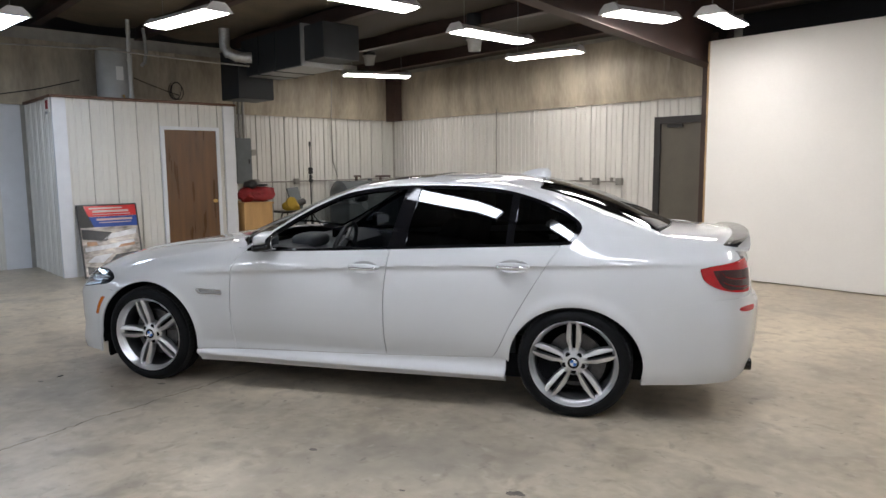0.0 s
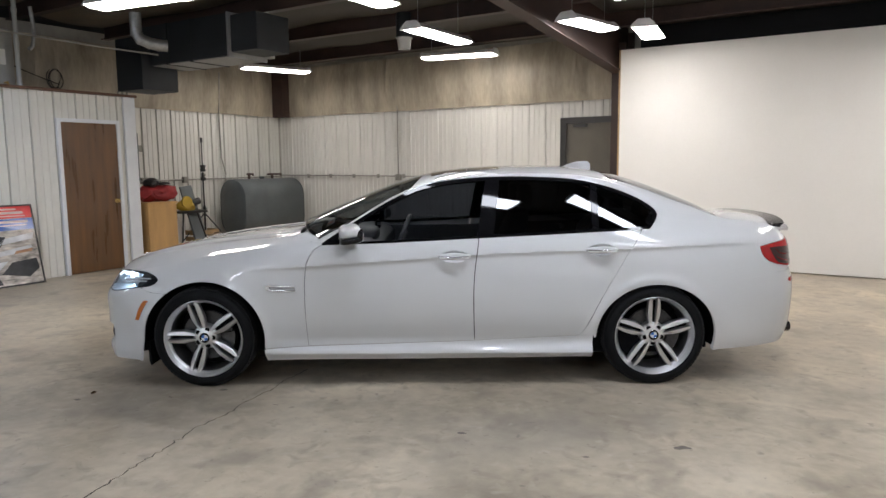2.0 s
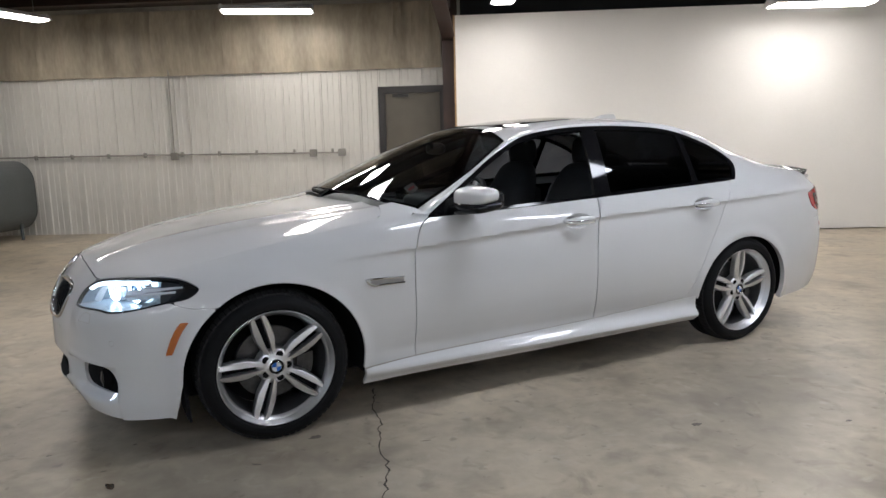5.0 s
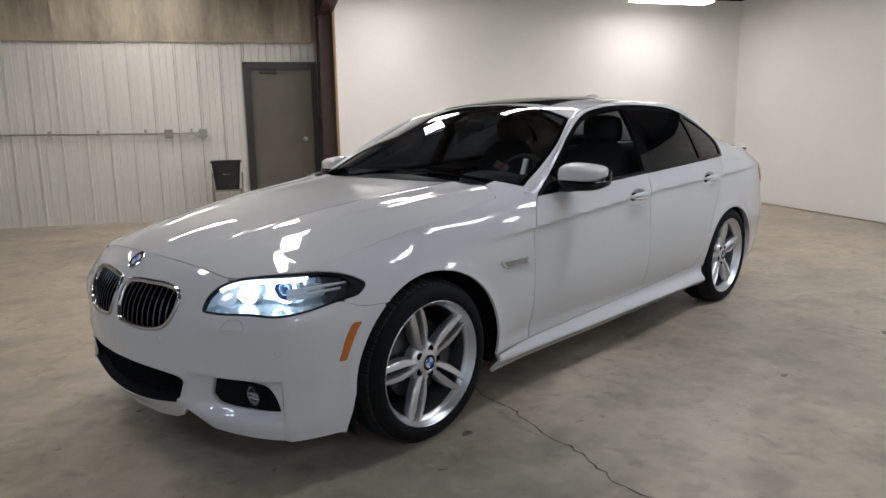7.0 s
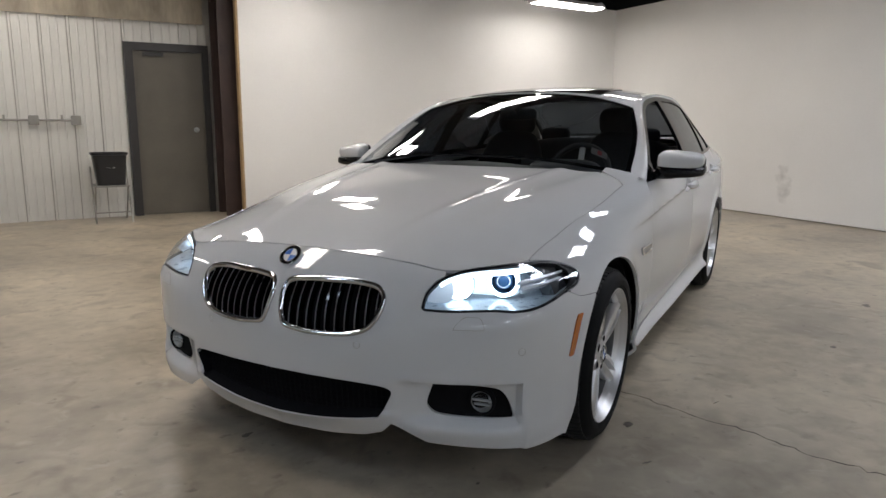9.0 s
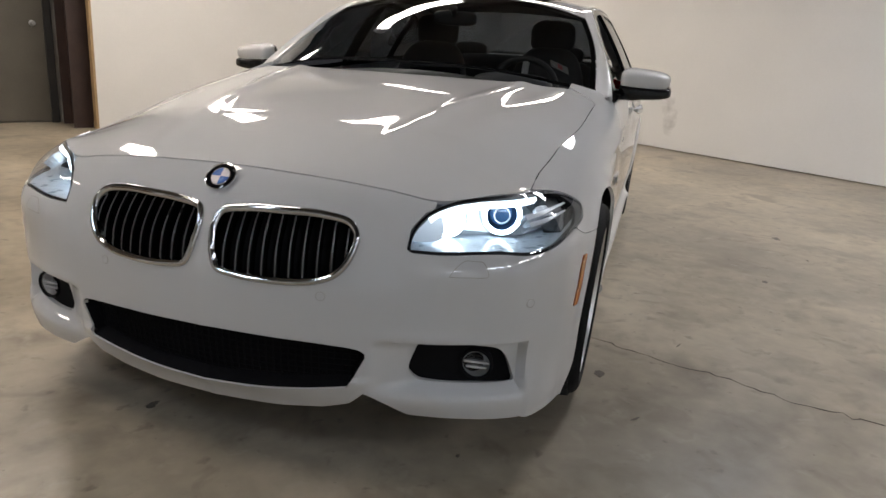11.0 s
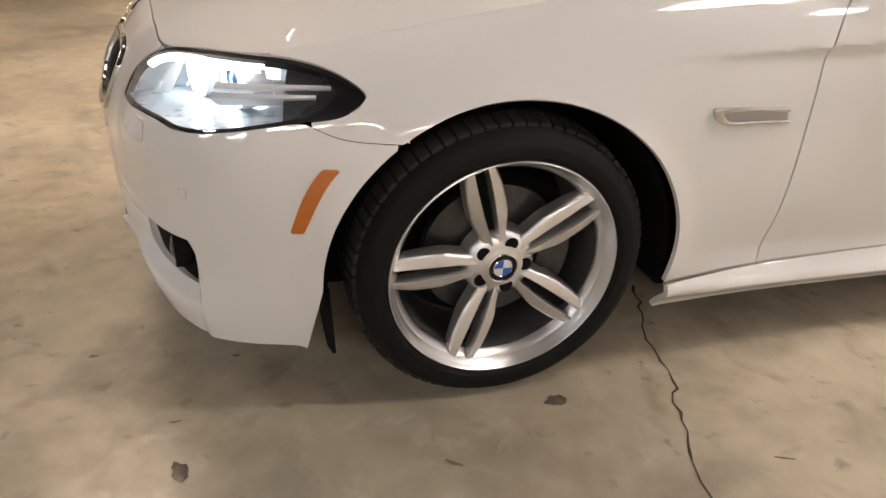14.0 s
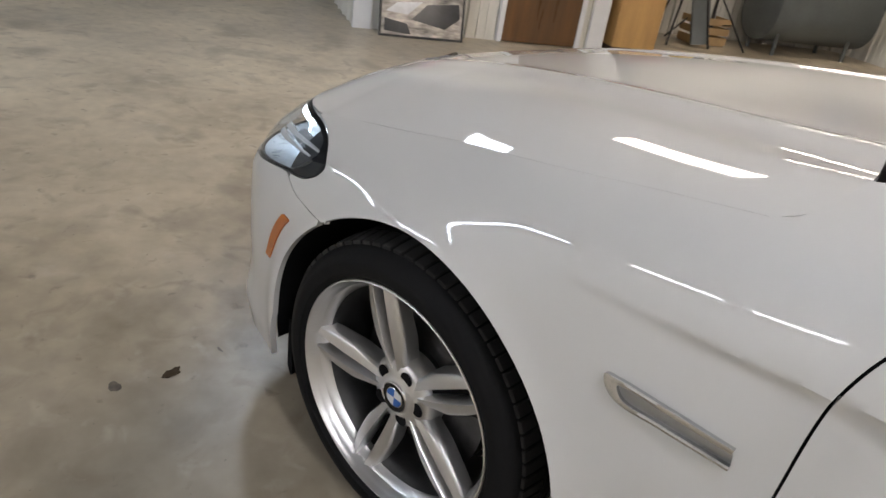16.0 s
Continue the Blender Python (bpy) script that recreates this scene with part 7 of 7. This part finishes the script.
part("parcel_shelf", boxed(2.98, 3.45, -0.56, 0.56, 1.0, 1.03, 0.01), M_INTERIOR, car)
part("rear_view_mirror", shell(bmesh.new(), (1.27, 0.0, 1.265), (0.02, 0.115, 0.036), 0.6), M_BLACK, car, "black interior mirror", smooth=True)
part("mirror_mount", tube(bmesh.new(), [(1.26, 0, 1.27), (1.22, 0, 1.31)], [0.012, 0.022], 10), M_BLACK, car)
part("headliner", loft([[(x, y, float(top(np.array(x), np.array(y))[2]) - 0.03) for y in np.linspace(-0.56, 0.56, 15)] for x in np.linspace(1.45, 2.70, 12)]), M_DASH, car, smooth=True)
# inspection sticker and wipers
st = part("inspection_sticker", panel(top, np.array([(0.785, -0.66), (0.84, -0.645), (0.84, -0.565), (0.785, -0.58)]), step=0.01, push=-0.004, depth=0.0), M_STICKER, car, "small dark inspection sticker with a red mark")
part("sticker_mark", panel(top, np.array([(0.795, -0.63), (0.83, -0.622), (0.83, -0.60), (0.795, -0.608)]), step=0.01, push=-0.0025, depth=0.0), M_RED, st)
for y0, y1 in ((-0.55, 0.05), (0.02, 0.55)):
    pts = [top(np.array(0.560 + 0.10 * (abs(y) / 0.6) ** 2), np.array(y)) + np.array([0, 0, -0.004]) for y in np.linspace(y0, y1, 14)]
    part("wiper", tube(bmesh.new(), pts, 0.005, 6), M_LINER, car, "black wiper blade", smooth=True)


# ---- wheels ----
SPOKE_C = pchip([0, 0.2, 0.45, 0.7, 1.0], [0.0150, 0.0205, 0.0275, 0.0280, 0.0235])
SPOKE_W = pchip([0, 0.2, 0.45, 0.7, 1.0], [0.0095, 0.0110, 0.0145, 0.0135, 0.0095])
def build_wheel(m, turn, flip):
    """Alloy wheel with five pairs of slim spokes; the outer face looks along +z of m."""
    mm = m
    spin = m @ pose(0, 0, 0, 0, 0, turn)
    R = 0.339
    rim = part("wheel", lathe(bmesh.new(), [(0.2585, 0.0315), (0.2612, 0.0300), (0.2620, 0.0250), (0.2600, 0.0150), (0.2465, 0.0040), (0.2375, -0.006), (0.2325, -0.020), (0.2355, -0.024), (0.2475, 0.0100), (0.2515, 0.0170), (0.2545, 0.0215), (0.2565, 0.0290)], 72, mm, True), M_ALLOY, car, "silver alloy wheel with five double spokes", smooth=True, angle=35)
    part("barrel", lathe(bmesh.new(), [(0.2305, -0.016), (0.226, -0.05), (0.222, -0.17), (0.235, -0.19), (0.25, -0.2), (0.2555, -0.195), (0.232, -0.16), (0.234, -0.03)], 72, mm), M_BARREL, rim, "inner barrel in alloy darkened for shade", smooth=True, angle=35)
    prof = [(0.251, 0.006), (0.2605, 0.024), (0.2635, 0.0295), (0.2665, 0.0325), (0.272, 0.0345), (0.2735, 0.0372), (0.290, 0.0390), (0.3005, 0.0365), (0.3015, 0.0352), (0.309, 0.0325), (0.320, 0.022), (0.326, 0.006), (R - 0.006, -0.016), (R - 0.005, -0.05)]
    full_ = prof + [(r, -0.165 - z + 0.0) for r, z in prof[::-1]]
    bm = lathe(bmesh.new(), full_, 96, mm)
    for v in bm.verts:
        v.co.z = max(v.co.z, 0.001)  # flattened where it bears on the floor
    tyre = part("tyre", bm, M_RUBBER, rim, "black low-profile tyre", smooth=True, angle=50)
    first = None
    for k in range(72):
        turned = mm @ pose(0, 0, 0, 0, 0, 5.0 * k)
        if first is None:
            first = part("tread_block", boxed(R - 0.014, R + 0.0015, -0.0120, 0.0120, -0.046, 0.008, 0.0015), M_TREAD, tyre, matrix=turned)
            for v in first.data.vertices:
                if v.co.z > -0.03 and v.co.x > R - 0.004:
                    v.co.x -= 0.007
        else:
            ob = new("tread_block", first.data)
            ob.parent = tyre
            ob.matrix_basis = turned
    bm = bmesh.new()
    for z0 in (-0.066, -0.100, -0.134):
        lathe(bm, [(R - 0.008, z0 - 0.013), (R + 0.0015, z0 - 0.013), (R + 0.0015, z0 + 0.013), (R - 0.008, z0 + 0.013)], 72, mm)
    part("tread_rib", bm, M_RUBBER, tyre, smooth=True, angle=30)
    lathe_hub = lathe(bmesh.new(), [(0.0, 0.0), (0.036, 0.0), (0.039, -0.003), (0.046, -0.004), (0.070, -0.010), (0.082, -0.024), (0.086, -0.06)], 48, mm)
    hub = part("hub", lathe_hub, M_ALLOY, rim, smooth=True, angle=50)
    for k in range(5):
        a = math.radians(90 + 72 * k + 36)
        p = spin @ Vector((0.056 * math.cos(a), 0.056 * math.sin(a), 0))
        bolt_m = Matrix.Translation(p - (mm.to_3x3() @ Vector((0, 0, 0.0055)))) @ mm.to_3x3().to_4x4()
        # flat black disc on the hub: the hole's shade is put in by colour
        part("bolt_hole", lathe(bmesh.new(), [(0.0, 0.0006), (0.0150, 0.0006), (0.0158, 0.0)], 24, bolt_m), M_LINER, hub, "flat black disc standing for a shaded bolt recess", smooth=True)
    for k in range(5):
        sp = spin @ pose(0, 0, 0, 0, 0, 90 + 72 * k)
        for sd in (-1, 1):
            rows = []
            for t in np.linspace(0, 1, 18):
                r = 0.050 + (0.2495 - 0.050) * t
                c = sd * float(SPOKE_C(t))
                w = float(SPOKE_W(t))
                face = -0.010 + 0.016 * math.sin(math.pi * t * 0.55)
                th = 0.034 + 0.012 * (1 - t)
                i_, o_ = c - sd * w, c + sd * w
                rows.append([(r, i_, face - th), (r, i_, face), (r, i_ + sd * 0.0015, face + 0.0025), (r, i_ + sd * 0.005, face + 0.0020), (r, c, face - 0.0015), (r, c + sd * w * 0.6, face - 0.0025), (r, o_ - sd * 0.001, face - 0.006), (r, o_ + sd * 0.001, face - 0.012), (r, o_ + sd * 0.003, face - th)])
            bm = loft(rows)
            bmesh.ops.transform(bm, matrix=sp, verts=bm.verts[:])
            part("spoke", bm, M_ALLOY, rim, smooth=True, angle=35)
        # black sheet stands in for the shade in the gap of a spoke pair
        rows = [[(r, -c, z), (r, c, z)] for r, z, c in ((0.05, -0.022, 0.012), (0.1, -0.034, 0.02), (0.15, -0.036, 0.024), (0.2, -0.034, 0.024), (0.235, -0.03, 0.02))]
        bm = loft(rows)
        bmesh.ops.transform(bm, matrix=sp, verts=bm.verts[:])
        part("spoke_recess", bm, M_LINER, rim, "black sheet standing for shade between two spokes")
    roundel(rim, mm @ pose(0, 0, 0.002, 0, 0, 0), 0.034)
    part("brake_disc", lathe(bmesh.new(), [(0.06, -0.075), (0.165, -0.075), (0.165, -0.10), (0.06, -0.10)], 48, mm, True), M_DISC, rim, "grey brake disc", smooth=True, angle=30)
    part("disc_bell", lathe(bmesh.new(), [(0.0, -0.05), (0.075, -0.052), (0.082, -0.075)], 36, mm), M_DISC, rim, smooth=True)
    bm = bmesh.new()
    cal = [(0.185 * math.cos(a), 0.185 * math.sin(a)) for a in np.linspace(-0.5, 0.5, 10)] + [(0.11 * math.cos(a), 0.11 * math.sin(a)) for a in np.linspace(0.5, -0.5, 10)]
    prism(bm, cal, -0.125, -0.058, mm @ pose(0, 0, 0, 0, 0, -20))
    part("brake_caliper", bm, M_DISC, rim, "grey brake caliper")
    # added black sheet, standing for the shade deep in the barrel
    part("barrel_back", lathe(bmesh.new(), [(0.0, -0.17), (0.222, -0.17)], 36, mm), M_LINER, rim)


for x, turns in ((0.0, (17, 20)), (2.968, (0, 40))):
    build_wheel(pose(x, -0.885, 0.3315, 92, 0, 0), turns[0], False)
    build_wheel(pose(x, 0.885, 0.3315, -92, 0, 0), turns[1], True)

# ---- floor cracks and spots ----


def ribbon(name, pts, w, label, seed=1):
    rng = random.Random(seed)
    bm = bmesh.new()
    path = []
    for (x0, y0), (x1, y1) in zip(pts, pts[1:]):
        n = max(2, int(math.hypot(x1 - x0, y1 - y0) / 0.03))
        for i in range(n):
            t = i / n
            path.append((x0 + (x1 - x0) * t + rng.gauss(0, 0.006), y0 + (y1 - y0) * t + rng.gauss(0, 0.006)))
    path.append(pts[-1])
    rows = []
    for i, (x, y) in enumerate(path):
        a, b = path[max(0, i - 1)], path[min(len(path) - 1, i + 1)]
        d = Vector((b[0] - a[0], b[1] - a[1])).normalized()
        k = w * rng.uniform(0.3, 1.2)
        rows.append((bm.verts.new((x - d.y * k, y + d.x * k, 0.0015)), bm.verts.new((x + d.y * k, y - d.x * k, 0.0015))))
    for a, b in zip(rows, rows[1:]):
        bm.faces.new((a[0], a[1], b[1], b[0]))
    return tagged(link(name, bm, M_CRACK), label, "crack", kind="structure")


def spot(x, y, r, material, seed, ax=1.0, ay=1.0, rot=0.0, label="small dark oil spot on the concrete"):
    bm = bmesh.new()
    n = 22
    vs = []
    for k in range(n):
        a = 2 * math.pi * k / n
        q = r * (1 + 0.5 * noise.noise(Vector((math.cos(a) * 1.3, math.sin(a) * 1.3, seed))) + 0.25 * noise.noise(Vector((math.cos(a) * 4, math.sin(a) * 4, seed))))
        px, py = ax * q * math.cos(a), ay * q * math.sin(a)
        vs.append(bm.verts.new((x + px * math.cos(rot) - py * math.sin(rot), y + px * math.sin(rot) + py * math.cos(rot), 0.002)))
    bm.faces.new(vs)
    return tagged(link("oil_spot", bm, material), label, "stain", "floor spots", kind="structure")
ribbon("floor_crack", [(0.60, -0.52), (0.51, -0.72), (0.475, -0.85), (0.452, -0.98), (0.39, -1.10), (0.345, -1.225), (0.325, -1.31), (0.288, -1.42), (0.19, -1.62), (0.155, -1.84), (0.08, -2.1), (-0.02, -2.5)], 0.0042, "long thin crack across the concrete floor", 3)
spot(0.136, -0.967, 0.023, M_OIL, 1.0, 1.25, 0.8)
spot(-0.702, -1.007, 0.022, M_WET, 2.0, 0.75, 1.3, 0.3, "small wet spot on the concrete")
spot(-0.736, -1.142, 0.019, M_OIL, 3.0, 1.2, 0.8)
spot(2.81, -1.946, 0.031, M_OIL, 4.0, 1.3, 0.8)
spot(1.683, -1.73, 0.020, M_OIL, 5.0, 1.4, 0.7)
spot(2.3, -2.05, 0.014, M_OIL, 6.0, 1.5, 0.5)
spot(-0.158, -1.107, 0.011, M_OIL, 7.0, 1.8, 0.5, -0.6)
spot(-0.68, 0.33, 0.019, M_OIL, 8.0, 1.5, 0.7)
spot(-0.924, -0.56, 0.009, M_OIL, 9.0, 1.3, 0.6)
spot(-0.586, -0.628, 0.008, M_OIL, 10.0, 1.3, 0.6)
spot(-0.72, -0.849, 0.008, M_OIL, 11.0, 1.5, 0.5)
spot(0.546, -1.256, 0.012, M_OIL, 12.0, 1.9, 0.25, -0.4)

# ---- wall panels ----
panels(wall_back, 0.305, [(0.0, 6.33, 0, PANEL_TOP), (6.33, 7.35, 2.19, PANEL_TOP)], ROOM @ pose(U_A, V_B, 0))
panels(wall_left, 0.305, [(0.0, 6.4, 0, PANEL_TOP), (9.62, 13.75, 0, PANEL_TOP)], ROOM @ pose(U_A, V_NEAR + 0.3, 0, 0, 0, 90))
panels(office, 0.305, [(V_O0 + 0.14, 1.46, 0, Z_O), (1.46, 2.36, 2.11, Z_O), (2.36, V_O1 - 0.15, 0, Z_O)], ROOM @ pose(U_O - 0.03, 0, 0, 0, 0, 90))
panels(office, 0.305, [(U_A + 0.03, U_O - 0.04, 0, Z_O)], ROOM @ pose(0, V_O0, 0))
